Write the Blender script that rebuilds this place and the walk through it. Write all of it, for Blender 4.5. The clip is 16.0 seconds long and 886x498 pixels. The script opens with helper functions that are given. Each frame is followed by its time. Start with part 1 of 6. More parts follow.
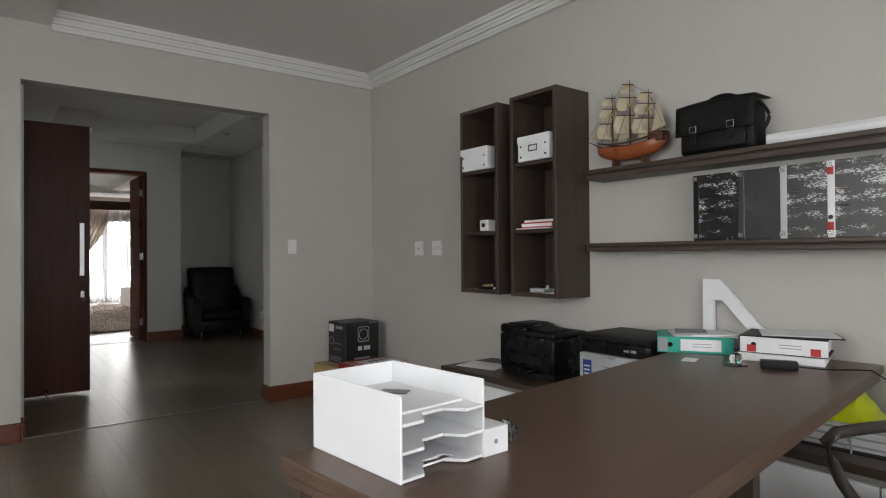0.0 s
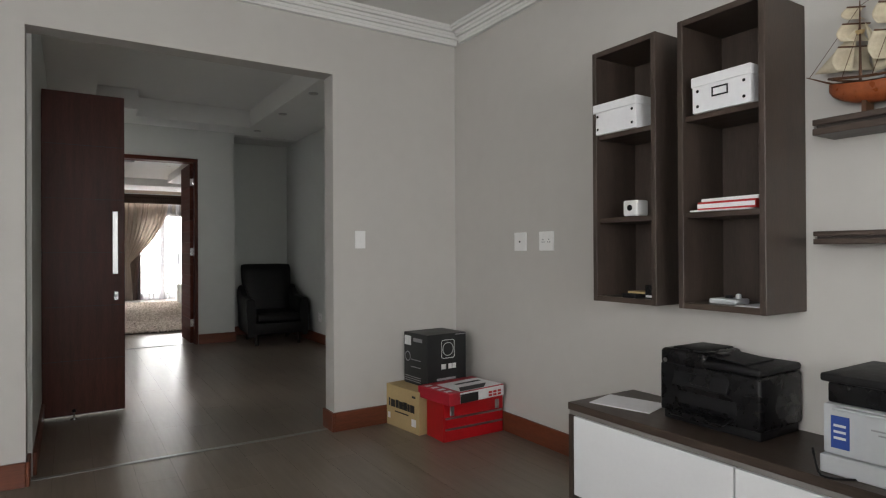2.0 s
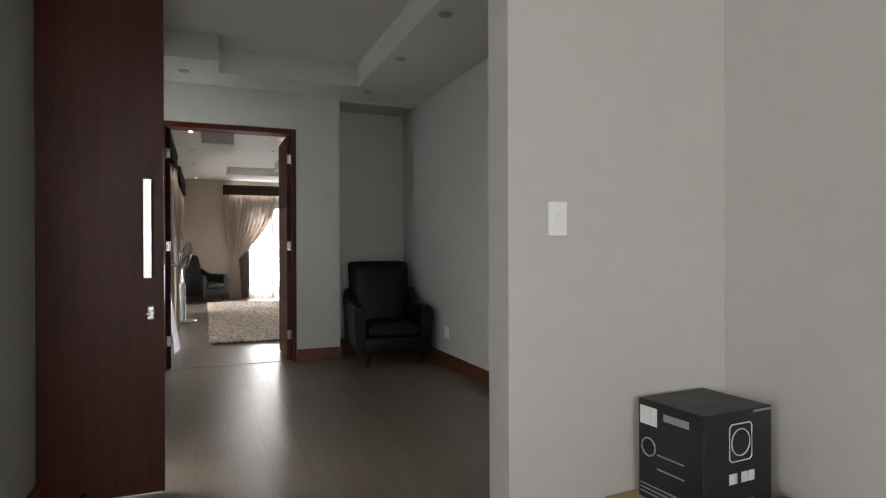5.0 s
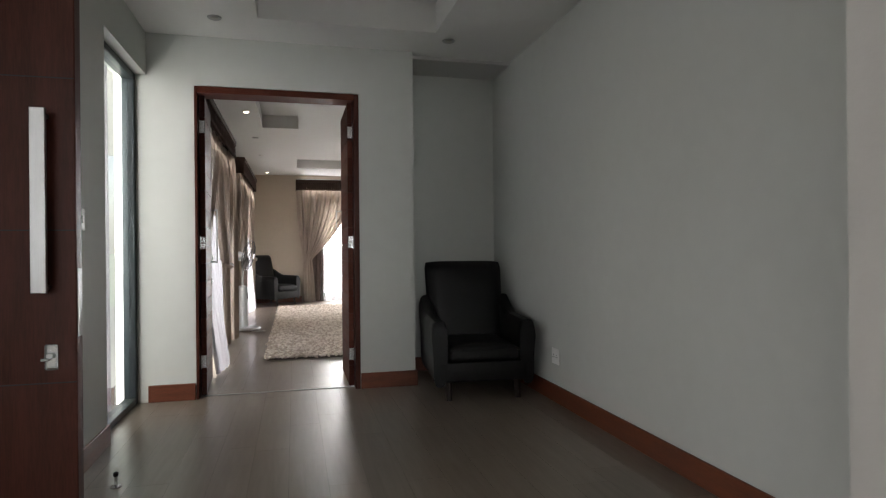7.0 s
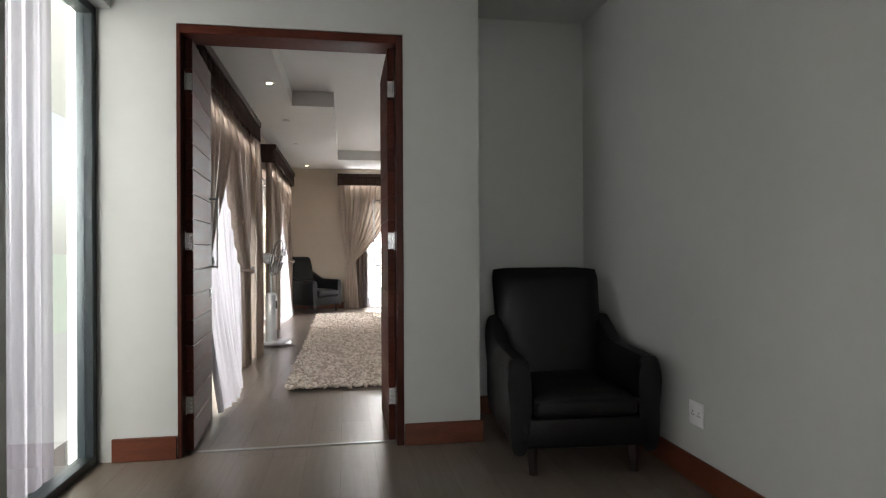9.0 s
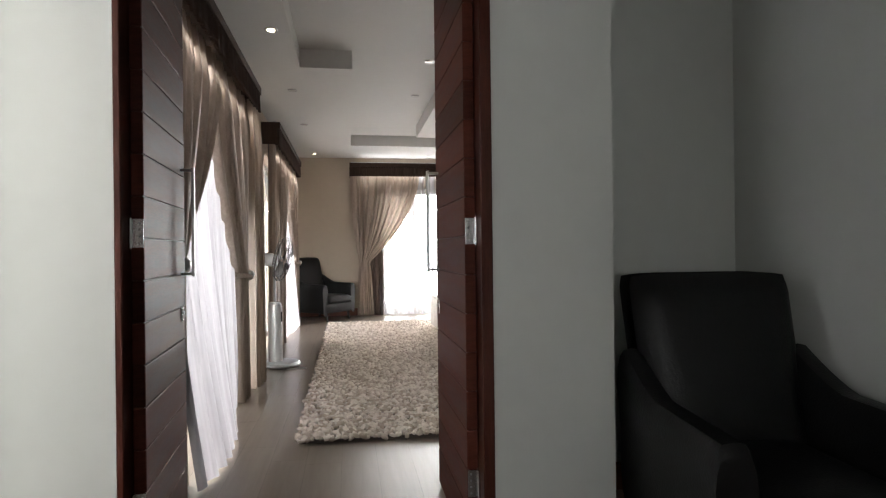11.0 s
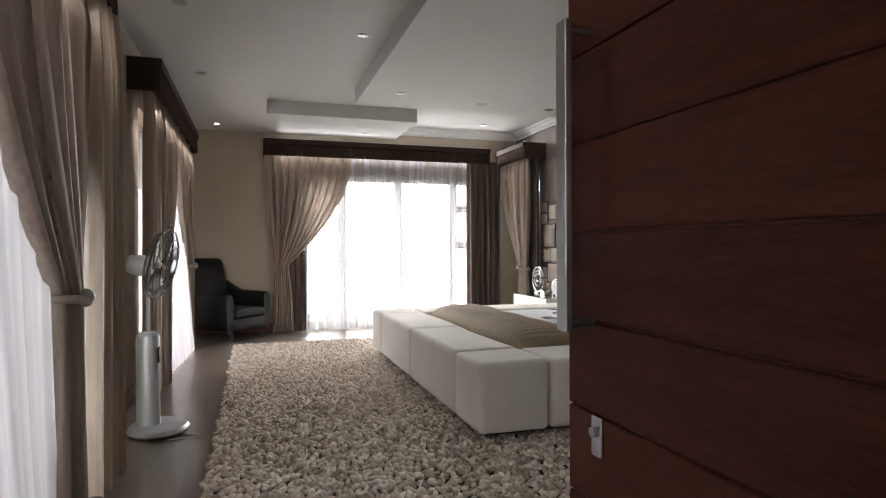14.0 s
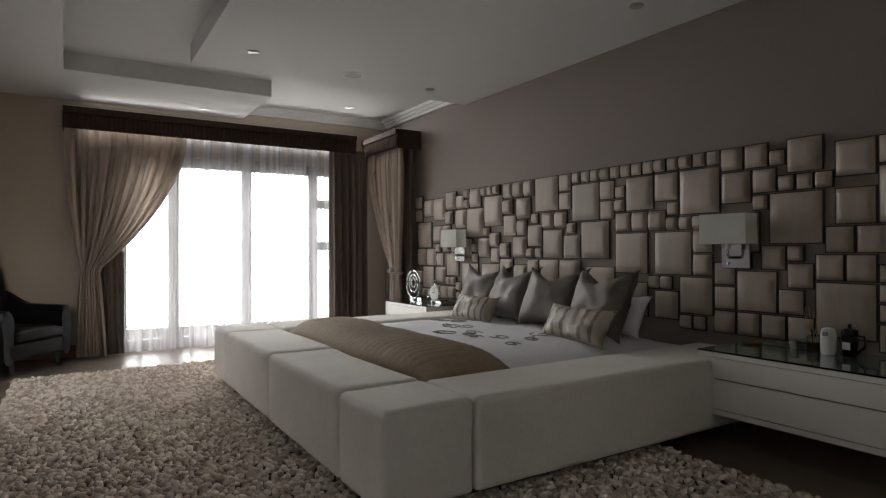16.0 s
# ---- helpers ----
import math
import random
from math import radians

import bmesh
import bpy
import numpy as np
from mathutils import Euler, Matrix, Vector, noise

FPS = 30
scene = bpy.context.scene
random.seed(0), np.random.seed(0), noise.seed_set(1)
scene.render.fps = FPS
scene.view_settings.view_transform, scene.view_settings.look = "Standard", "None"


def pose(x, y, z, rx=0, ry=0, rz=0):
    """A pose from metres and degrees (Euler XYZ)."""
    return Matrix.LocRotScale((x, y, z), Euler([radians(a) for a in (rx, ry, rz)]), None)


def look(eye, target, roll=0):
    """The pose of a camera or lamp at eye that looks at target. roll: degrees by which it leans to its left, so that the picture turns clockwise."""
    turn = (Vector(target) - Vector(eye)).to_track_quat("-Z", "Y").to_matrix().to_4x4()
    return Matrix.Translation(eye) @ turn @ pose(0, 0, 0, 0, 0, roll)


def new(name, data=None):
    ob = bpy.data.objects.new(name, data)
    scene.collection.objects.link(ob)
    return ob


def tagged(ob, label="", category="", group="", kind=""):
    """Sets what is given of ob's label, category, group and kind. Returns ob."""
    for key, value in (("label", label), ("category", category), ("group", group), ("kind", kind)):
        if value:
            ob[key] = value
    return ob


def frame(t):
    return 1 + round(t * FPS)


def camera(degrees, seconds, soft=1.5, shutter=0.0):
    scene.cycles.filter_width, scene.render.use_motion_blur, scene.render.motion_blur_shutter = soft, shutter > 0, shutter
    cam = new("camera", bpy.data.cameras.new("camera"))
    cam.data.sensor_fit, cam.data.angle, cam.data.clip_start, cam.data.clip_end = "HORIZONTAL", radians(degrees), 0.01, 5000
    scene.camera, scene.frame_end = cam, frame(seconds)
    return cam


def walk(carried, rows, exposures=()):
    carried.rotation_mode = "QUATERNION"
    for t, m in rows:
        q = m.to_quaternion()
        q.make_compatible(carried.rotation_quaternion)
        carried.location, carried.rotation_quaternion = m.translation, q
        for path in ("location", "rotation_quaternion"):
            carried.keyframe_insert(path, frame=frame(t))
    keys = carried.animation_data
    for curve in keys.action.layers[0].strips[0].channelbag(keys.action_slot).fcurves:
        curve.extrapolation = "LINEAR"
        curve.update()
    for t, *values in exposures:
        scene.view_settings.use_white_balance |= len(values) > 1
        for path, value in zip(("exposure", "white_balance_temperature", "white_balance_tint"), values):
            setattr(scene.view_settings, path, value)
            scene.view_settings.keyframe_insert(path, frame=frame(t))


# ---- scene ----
cam = camera(73.5, 16.0, soft=1.2)
PATH = [
    (0, (0.127, -0.049, 1.227), (1.34, 1.541, 1.245), -0.4),
    (0.5, (0.222, 0.181, 1.221), (1.407, 1.792, 1.235), -0.4),
    (1, (0.312, 0.43, 1.224), (1.458, 2.07, 1.235), -0.3),
    (1.5, (0.385, 0.708, 1.23), (1.494, 2.373, 1.239), -0.3),
    (2, (0.478, 1.009, 1.218), (1.546, 2.7, 1.225), -0.3),
    (2.5, (0.58, 1.315, 1.215), (1.596, 3.038, 1.223), -0.3),
    (3, (0.667, 1.639, 1.212), (1.64, 3.386, 1.219), -0.2),
    (3.5, (0.766, 1.979, 1.209), (1.693, 3.751, 1.211), -0.2),
    (4, (0.848, 2.311, 1.203), (1.716, 4.113, 1.206), -0.2),
    (6.5, (1.316, 4.067, 1.184), (1.872, 5.988, 1.174), -0.4),
    (7, (1.403, 4.425, 1.165), (1.89, 6.365, 1.163), -0.5),
    (7.5, (1.472, 4.768, 1.15), (1.905, 6.721, 1.154), -0.5),
    (8, (1.531, 5.114, 1.168), (1.912, 7.077, 1.167), -0.4),
    (8.5, (1.573, 5.476, 1.162), (1.918, 7.446, 1.164), -0.4),
    (9, (1.588, 5.852, 1.167), (1.914, 7.825, 1.171), -0.3),
    (11.5, (1.378, 7.639, 1.154), (1.693, 9.615, 1.157), -0.7),
    (12, (1.365, 7.989, 1.156), (1.695, 9.962, 1.158), -0.7),
    (12.5, (1.364, 8.369, 1.161), (1.723, 10.337, 1.164), -0.6),
    (13, (1.35, 8.698, 1.159), (1.765, 10.654, 1.159), -0.6),
    (13.5, (1.346, 9.001, 1.162), (1.833, 10.941, 1.163), -0.4),
    (14, (1.332, 9.287, 1.181), (1.937, 11.194, 1.177), -0.2),
    (14.5, (1.388, 9.576, 1.169), (2.112, 11.44, 1.17), -0.2),
    (15, (1.424, 9.858, 1.168), (2.265, 11.673, 1.17), -0.2),
    (15.5, (1.46, 10.122, 1.16), (2.424, 11.874, 1.162), -0.2),
    (16, (1.531, 10.373, 1.153), (2.592, 12.069, 1.158), -0.2),
]
walk(cam, [(t, look(eye, target, roll)) for t, eye, target, roll in PATH],
     exposures=[(0, -0.15), (1.5, 0.1), (2.5, 0.4), (4, 0.55), (6.5, 0.68), (7.5, 0.8), (8.5, 0.85), (9, 0.8), (11.5, 0.75), (12, 0.8), (12.5, 0.62), (13.5, 0.25), (14.5, -0.06), (15.2, -0.47), (16, -0.66)])

# ---- world and light ----
world = bpy.data.worlds.new("sky")
scene.world = world
world.use_nodes = True
wn = world.node_tree.nodes
sky = wn.new("ShaderNodeTexSky")
sky.sky_type = 'NISHITA'
sky.sun_disc = False
sky.sun_elevation = radians(48)
sky.sun_rotation = radians(250)
sky.air_density, sky.dust_density = 1.0, 4.0
wn["Background"].inputs["Strength"].default_value = 0.12
world.node_tree.links.new(sky.outputs["Color"], wn["Background"].inputs["Color"])

sun = new("sun", bpy.data.lights.new("sun", 'SUN'))
sun.data.energy, sun.data.angle, sun.data.color = 0.8, radians(12), (1.0, 0.96, 0.9)
sun.matrix_world = look((0, 0, 20), (8, 6, 0))


def window_light(name, at, aim, w, h, watts, colour=(1.0, 0.955, 0.90), spread=180):
    """The sky's light in a window's opening."""
    lamp = new(name, bpy.data.lights.new(name, 'AREA'))
    lamp.data.shape, lamp.data.size, lamp.data.size_y = 'RECTANGLE', w, h
    lamp.data.energy, lamp.data.color = watts, colour
    lamp.data.spread = radians(spread)
    lamp.matrix_world = look(at, aim)
    return lamp


OFFICE_SKY, ROOM_SKY = (1.0, 0.985, 0.985), (1.0, 0.975, 0.96)
window_light("daylight_office_back", (0.3, -2.3, 1.65), (0.3, 2.2, -0.1), 2.9, 1.6, 66, OFFICE_SKY)
window_light("daylight_office_side", (-2.65, 0.9, 1.65), (2, 0.9, -0.1), 2.9, 1.6, 66, OFFICE_SKY)
window_light("daylight_entrance", (-0.25, 6.62, 1.35), (2.2, 7.3, -0.3), 0.66, 2.3, 7, ROOM_SKY)
window_light("daylight_side_light", (-0.12, 9.0, 1.4), (3.0, 9.0, 1.4), 2.7, 2.8, 9, (1.0, 0.98, 0.92))
# Added lamp outside, out of view: aimed through window_1 to brighten the door wall.
window_light("fill_door_wall", (-0.55, 7.55, 1.7), (0.35, 9.3, 0.7), 0.9, 2.2, 400, (1.0, 0.985, 0.92))
window_light("daylight_bedroom_near", (0.02, 11.5, 1.3), (3, 11.5, -0.3), 2.3, 2.3, 108, ROOM_SKY, 140)
window_light("daylight_bedroom_middle", (0.02, 15.8, 1.3), (3, 15.8, -0.3), 2.5, 2.3, 190, ROOM_SKY, 140)
window_light("daylight_bedroom_end", (3.35, 18.62, 1.55), (3.35, 14.5, -0.9), 3.4, 3.4, 460, ROOM_SKY, 122)
window_light("daylight_bedroom_corner", (5.85, 17.5, 1.3), (3, 16.8, 0.6), 0.55, 1.9, 16, ROOM_SKY)

# ---- materials ----
def material(name, colour, rough=0.6, metal=0.0, vary=0.12, scale=6.0, bump=0.0, bump_scale=60.0, stretch=(1, 1, 1),
             spec=0.5, coat=0.0, second=None, rough_vary=0.1, per_object=0.0, island=False):
    """A painted, woven or grained surface: colour that varies at two scales, uneven gloss and fine relief."""
    m = bpy.data.materials.new(name)
    m.use_nodes = True
    nt = m.node_tree
    n, link = nt.nodes, nt.links.new
    b = n["Principled BSDF"]
    co = n.new("ShaderNodeTexCoord")
    mp = n.new("ShaderNodeMapping")
    mp.inputs["Scale"].default_value = stretch
    link(co.outputs["Object"], mp.inputs["Vector"])
    big = n.new("ShaderNodeTexNoise")
    big.inputs["Scale"].default_value, big.inputs["Detail"].default_value = scale, 4
    fine = n.new("ShaderNodeTexNoise")
    fine.inputs["Scale"].default_value, fine.inputs["Detail"].default_value = scale * 9, 3
    link(mp.outputs["Vector"], big.inputs["Vector"])
    link(mp.outputs["Vector"], fine.inputs["Vector"])
    mid = n.new("ShaderNodeMath")
    mid.operation = 'MULTIPLY_ADD'
    mid.inputs[1].default_value = 0.45
    link(fine.outputs["Fac"], mid.inputs[0])
    half = n.new("ShaderNodeMath")
    half.operation = 'MULTIPLY'
    half.inputs[1].default_value = 0.55
    link(big.outputs["Fac"], half.inputs[0])
    link(half.outputs[0], mid.inputs[2])
    last = mid.outputs[0]
    if per_object or island:
        if island:
            src = n.new("ShaderNodeNewGeometry").outputs["Random Per Island"]
        else:
            src = n.new("ShaderNodeObjectInfo").outputs["Random"]
        add = n.new("ShaderNodeMath")
        add.operation = 'MULTIPLY_ADD'
        add.inputs[1].default_value = per_object or 0.5
        shift = n.new("ShaderNodeMath")
        shift.operation = 'SUBTRACT'
        shift.inputs[1].default_value = 0.5
        link(src, shift.inputs[0])
        link(shift.outputs[0], add.inputs[0])
        link(last, add.inputs[2])
        last = add.outputs[0]
    ramp = n.new("ShaderNodeValToRGB")
    c2 = second or tuple(min(1, c * (1 + vary)) for c in colour)
    c1 = colour if second else tuple(c * (1 - vary) for c in colour)
    ramp.color_ramp.elements[0].position, ramp.color_ramp.elements[1].position = 0.3, 0.7
    ramp.color_ramp.elements[0].color, ramp.color_ramp.elements[1].color = (*c1, 1), (*c2, 1)
    link(last, ramp.inputs["Fac"])
    link(ramp.outputs["Color"], b.inputs["Base Color"])
    rr = n.new("ShaderNodeMapRange")
    rr.inputs["To Min"].default_value, rr.inputs["To Max"].default_value = max(0.02, rough - rough_vary), min(1, rough + rough_vary)
    link(big.outputs["Fac"], rr.inputs["Value"])
    link(rr.outputs["Result"], b.inputs["Roughness"])
    b.inputs["Metallic"].default_value = metal
    b.inputs["Specular IOR Level"].default_value = spec
    b.inputs["Coat Weight"].default_value = coat
    if bump:
        grain = n.new("ShaderNodeTexNoise")
        grain.inputs["Scale"].default_value, grain.inputs["Detail"].default_value = bump_scale, 3
        link(mp.outputs["Vector"], grain.inputs["Vector"])
        bp = n.new("ShaderNodeBump")
        bp.inputs["Strength"].default_value, bp.inputs["Distance"].default_value = bump, 0.01
        link(grain.outputs["Fac"], bp.inputs["Height"])
        link(bp.outputs["Normal"], b.inputs["Normal"])
    return m


def sheer(name, colour, clear, low=0.5):
    """A thin woven veil that lets light through; streaks of fold shade are put into its colour and clearness."""
    m = bpy.data.materials.new(name)
    m.use_nodes = True
    n, link = m.node_tree.nodes, m.node_tree.links.new
    n.remove(n["Principled BSDF"])
    out = n["Material Output"]
    tr, tl, df = n.new("ShaderNodeBsdfTransparent"), n.new("ShaderNodeBsdfTranslucent"), n.new("ShaderNodeBsdfDiffuse")
    fold_streaks = n.new("ShaderNodeTexNoise")
    fold_streaks.inputs["Scale"].default_value = 14
    co = n.new("ShaderNodeTexCoord")
    mp = n.new("ShaderNodeMapping")
    mp.inputs["Scale"].default_value = (1, 1, 0.02)
    link(co.outputs["Object"], mp.inputs["Vector"])
    link(mp.outputs["Vector"], fold_streaks.inputs["Vector"])
    # Shade of the folds painted as darker upright streaks.
    tint = n.new("ShaderNodeValToRGB")
    tint.color_ramp.elements[0].position, tint.color_ramp.elements[1].position = 0.40, 0.56
    tint.color_ramp.elements[0].color = (*[c * 0.86 for c in colour], 1)
    tint.color_ramp.elements[1].color = (*colour, 1)
    link(fold_streaks.outputs["Fac"], tint.inputs["Fac"])
    link(tint.outputs["Color"], tl.inputs["Color"])
    link(tint.outputs["Color"], df.inputs["Color"])
    a, b = n.new("ShaderNodeMixShader"), n.new("ShaderNodeMixShader")
    a.inputs["Fac"].default_value = 0.45
    link(tl.outputs[0], a.inputs[1])
    link(df.outputs[0], a.inputs[2])
    sheerness = n.new("ShaderNodeMapRange")
    sheerness.inputs["From Min"].default_value, sheerness.inputs["From Max"].default_value = 0.40, 0.58
    sheerness.inputs["To Min"].default_value, sheerness.inputs["To Max"].default_value = clear * low, clear
    link(fold_streaks.outputs["Fac"], sheerness.inputs["Value"])
    link(sheerness.outputs["Result"], b.inputs["Fac"])
    link(a.outputs[0], b.inputs[1])
    link(tr.outputs[0], b.inputs[2])
    link(b.outputs[0], out.inputs["Surface"])
    return m


def glass(name, tint=(1, 1, 1), rough=0.0):
    m = bpy.data.materials.new(name)
    m.use_nodes = True
    b = m.node_tree.nodes["Principled BSDF"]
    b.inputs["Base Color"].default_value = (*tint, 1)
    b.inputs["Transmission Weight"].default_value, b.inputs["Roughness"].default_value, b.inputs["IOR"].default_value = 1.0, rough, 1.45
    return m


def lit(name, colour, strength):
    m = bpy.data.materials.new(name)
    m.use_nodes = True
    b = m.node_tree.nodes["Principled BSDF"]
    b.inputs["Base Color"].default_value = (0.8, 0.8, 0.8, 1)
    b.inputs["Emission Color"].default_value, b.inputs["Emission Strength"].default_value = (*colour, 1), strength
    return m


def plank_floor(name):
    """Grey-brown laminate boards: staggered, each its own tone, with grain along the board and a satin gloss."""
    m = bpy.data.materials.new(name)
    m.use_nodes = True
    n, link = m.node_tree.nodes, m.node_tree.links.new
    b = n["Principled BSDF"]
    co = n.new("ShaderNodeTexCoord")
    rnd = n.new("ShaderNodeNewGeometry")
    mp = n.new("ShaderNodeMapping")
    mp.inputs["Scale"].default_value = (14, 1.1, 1)
    link(co.outputs["Object"], mp.inputs["Vector"])
    grain = n.new("ShaderNodeTexNoise")
    grain.inputs["Scale"].default_value, grain.inputs["Detail"].default_value, grain.inputs["Distortion"].default_value = 2.2, 6, 0.6
    link(mp.outputs["Vector"], grain.inputs["Vector"])
    cloud = n.new("ShaderNodeTexNoise")
    cloud.inputs["Scale"].default_value = 0.8
    link(co.outputs["Object"], cloud.inputs["Vector"])
    tone = n.new("ShaderNodeMath")
    tone.operation = 'MULTIPLY_ADD'
    tone.inputs[1].default_value = 0.35
    link(rnd.outputs["Random Per Island"], tone.inputs[0])
    link(grain.outputs["Fac"], tone.inputs[2])
    ramp = n.new("ShaderNodeValToRGB")
    ramp.color_ramp.elements[0].position, ramp.color_ramp.elements[1].position = 0.35, 1.0
    ramp.color_ramp.elements[0].color, ramp.color_ramp.elements[1].color = (0.142, 0.113, 0.090, 1), (0.205, 0.167, 0.134, 1)
    link(tone.outputs[0], ramp.inputs["Fac"])
    link(ramp.outputs["Color"], b.inputs["Base Color"])
    rr = n.new("ShaderNodeMapRange")
    rr.inputs["To Min"].default_value, rr.inputs["To Max"].default_value = 0.27, 0.30
    link(cloud.outputs["Fac"], rr.inputs["Value"])
    link(rr.outputs["Result"], b.inputs["Roughness"])
    bp = n.new("ShaderNodeBump")
    bp.inputs["Strength"].default_value, bp.inputs["Distance"].default_value = 0.012, 0.002
    link(grain.outputs["Fac"], bp.inputs["Height"])
    link(bp.outputs["Normal"], b.inputs["Normal"])
    return m


def speckled(name, dark, light, amount, rough=0.3, scale=85.0):
    """Marbled binder paper: pale irregular flecks on a dark ground."""
    m = bpy.data.materials.new(name)
    m.use_nodes = True
    n, link = m.node_tree.nodes, m.node_tree.links.new
    b = n["Principled BSDF"]
    co = n.new("ShaderNodeTexCoord")
    mp = n.new("ShaderNodeMapping")
    mp.inputs["Scale"].default_value = (1, 1, 2.4)
    a, c = n.new("ShaderNodeTexNoise"), n.new("ShaderNodeTexNoise")
    a.inputs["Scale"].default_value, a.inputs["Detail"].default_value, a.inputs["Roughness"].default_value = scale, 6, 0.7
    c.inputs["Scale"].default_value = 9
    link(co.outputs["Object"], mp.inputs["Vector"])
    link(mp.outputs["Vector"], a.inputs["Vector"])
    link(mp.outputs["Vector"], c.inputs["Vector"])
    mul = n.new("ShaderNodeMath")
    mul.operation = 'MULTIPLY'
    link(a.outputs["Fac"], mul.inputs[0])
    link(c.outputs["Fac"], mul.inputs[1])
    ramp = n.new("ShaderNodeValToRGB")
    ramp.color_ramp.elements[0].position, ramp.color_ramp.elements[1].position = amount, amount + 0.035
    ramp.color_ramp.elements[0].color, ramp.color_ramp.elements[1].color = (*dark, 1), (*light, 1)
    link(mul.outputs[0], ramp.inputs["Fac"])
    link(ramp.outputs["Color"], b.inputs["Base Color"])
    b.inputs["Roughness"].default_value = rough
    return m


def thin_cloth(m, colour, through_part):
    """Lets some of the light behind a cloth glow through it."""
    n, link = m.node_tree.nodes, m.node_tree.links.new
    tl, mix = n.new("ShaderNodeBsdfTranslucent"), n.new("ShaderNodeMixShader")
    tl.inputs["Color"].default_value = (*colour, 1)
    mix.inputs["Fac"].default_value = through_part
    link(n["Principled BSDF"].outputs[0], mix.inputs[1])
    link(tl.outputs[0], mix.inputs[2])
    link(mix.outputs[0], n["Material Output"].inputs["Surface"])
    return m


WALL_OFFICE = material("wall_paint_grey", (0.50, 0.485, 0.46), 0.75, vary=0.03, scale=1.2, bump=0.04, bump_scale=160)
WALL_HALL = material("wall_paint_pale", (0.52, 0.535, 0.51), 0.72, vary=0.03, scale=1.2, bump=0.04, bump_scale=160)
WALL_BED = material("wall_paint_beige", (0.42, 0.36, 0.29), 0.75, vary=0.03, scale=1.2, bump=0.04, bump_scale=160)
WALL_TAUPE = material("wall_paint_taupe", (0.185, 0.153, 0.134), 0.75, vary=0.03, scale=1.2, bump=0.05, bump_scale=160)
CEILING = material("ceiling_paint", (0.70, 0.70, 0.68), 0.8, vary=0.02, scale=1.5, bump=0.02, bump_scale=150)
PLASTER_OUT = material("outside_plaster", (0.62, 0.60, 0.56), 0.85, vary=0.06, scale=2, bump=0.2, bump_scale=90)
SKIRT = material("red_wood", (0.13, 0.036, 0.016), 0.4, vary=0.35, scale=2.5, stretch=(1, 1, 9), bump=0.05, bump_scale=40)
# White bedroom ceiling in half-shade; the shade is put into this greyer colour.
CEILING_SHADED = material("shaded_ceiling_paint", (0.57, 0.57, 0.555), 0.85, vary=0.02, scale=1.5, bump=0.02, bump_scale=150)
FLOOR = plank_floor("laminate_boards")
JOINT = material("joint_dark", (0.02, 0.017, 0.015), 0.7)
MAHOGANY = material("dark_mahogany", (0.070, 0.0185, 0.0115), 0.52, vary=0.4, scale=2.2, stretch=(1.5, 1.5, 14), bump=0.02, bump_scale=30, per_object=0.3, spec=0.10)
MAHOGANY_V = material("dark_mahogany_upright", (0.060, 0.0155, 0.0095), 0.42, vary=0.35, scale=2.2, stretch=(14, 14, 1.2), bump=0.02, bump_scale=30, spec=0.18)
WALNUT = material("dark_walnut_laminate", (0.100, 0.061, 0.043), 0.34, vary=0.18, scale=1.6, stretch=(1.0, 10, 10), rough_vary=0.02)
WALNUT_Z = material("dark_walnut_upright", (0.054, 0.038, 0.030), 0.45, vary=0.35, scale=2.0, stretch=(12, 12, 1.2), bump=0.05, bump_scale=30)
WALNUT_Y = material("dark_walnut_long", (0.056, 0.039, 0.030), 0.42, vary=0.35, scale=2.0, stretch=(12, 1.2, 12), bump=0.05, bump_scale=30)
CHROME = material("brushed_chrome", (0.62, 0.62, 0.62), 0.22, metal=1.0, vary=0.05, scale=8)
STEEL = material("satin_steel", (0.43, 0.43, 0.43), 0.35, metal=1.0, vary=0.06, scale=8, stretch=(20, 20, 1))
ALU_DARK = material("dark_aluminium", (0.018, 0.026, 0.030), 0.4, metal=0.3, vary=0.1)
ALU_GREY = material("grey_aluminium", (0.30, 0.29, 0.28), 0.45, metal=0.4, vary=0.08)
GLASS = glass("window_glass", (0.96, 1.0, 0.99))
GLASS_TOP = glass("table_glass", (0.80, 0.92, 0.88))
PLASTIC_WHITE = material("white_plastic", (0.80, 0.80, 0.79), 0.4, vary=0.02)
PLASTIC_BLACK = material("black_plastic", (0.007, 0.007, 0.008), 0.28, vary=0.2, scale=20, spec=0.35)
PLASTIC_MATT = material("matt_black_plastic", (0.010, 0.010, 0.011), 0.5, vary=0.2, scale=30, bump=0.06, bump_scale=300, spec=0.25)
PLASTIC_GREY = material("light_grey_plastic", (0.50, 0.52, 0.54), 0.45, vary=0.04)
PLASTIC_SILVER = material("silver_plastic", (0.48, 0.50, 0.52), 0.35, metal=0.5, vary=0.05)
PAPER = material("white_paper", (0.80, 0.80, 0.82), 0.8, vary=0.04, scale=5)
WHITE_BOARD = material("white_lacquered_board", (0.82, 0.83, 0.85), 0.4, vary=0.02)
LACQUER = material("cream_lacquer", (0.72, 0.72, 0.67), 0.25, vary=0.03, scale=2)
LEATHER = material("black_leather", (0.0055, 0.0055, 0.006), 0.42, vary=0.3, scale=5, bump=0.15, bump_scale=120, spec=0.3)
LEATHER_BAG = material("soft_black_leather", (0.007, 0.007, 0.007), 0.5, vary=0.25, scale=4, bump=0.12, bump_scale=40, spec=0.22)
LEG_WOOD = material("dark_leg_wood", (0.016, 0.009, 0.007), 0.4, vary=0.2)
CARD = material("brown_cardboard", (0.42, 0.31, 0.15), 0.8, vary=0.08, scale=6, bump=0.05, bump_scale=80)
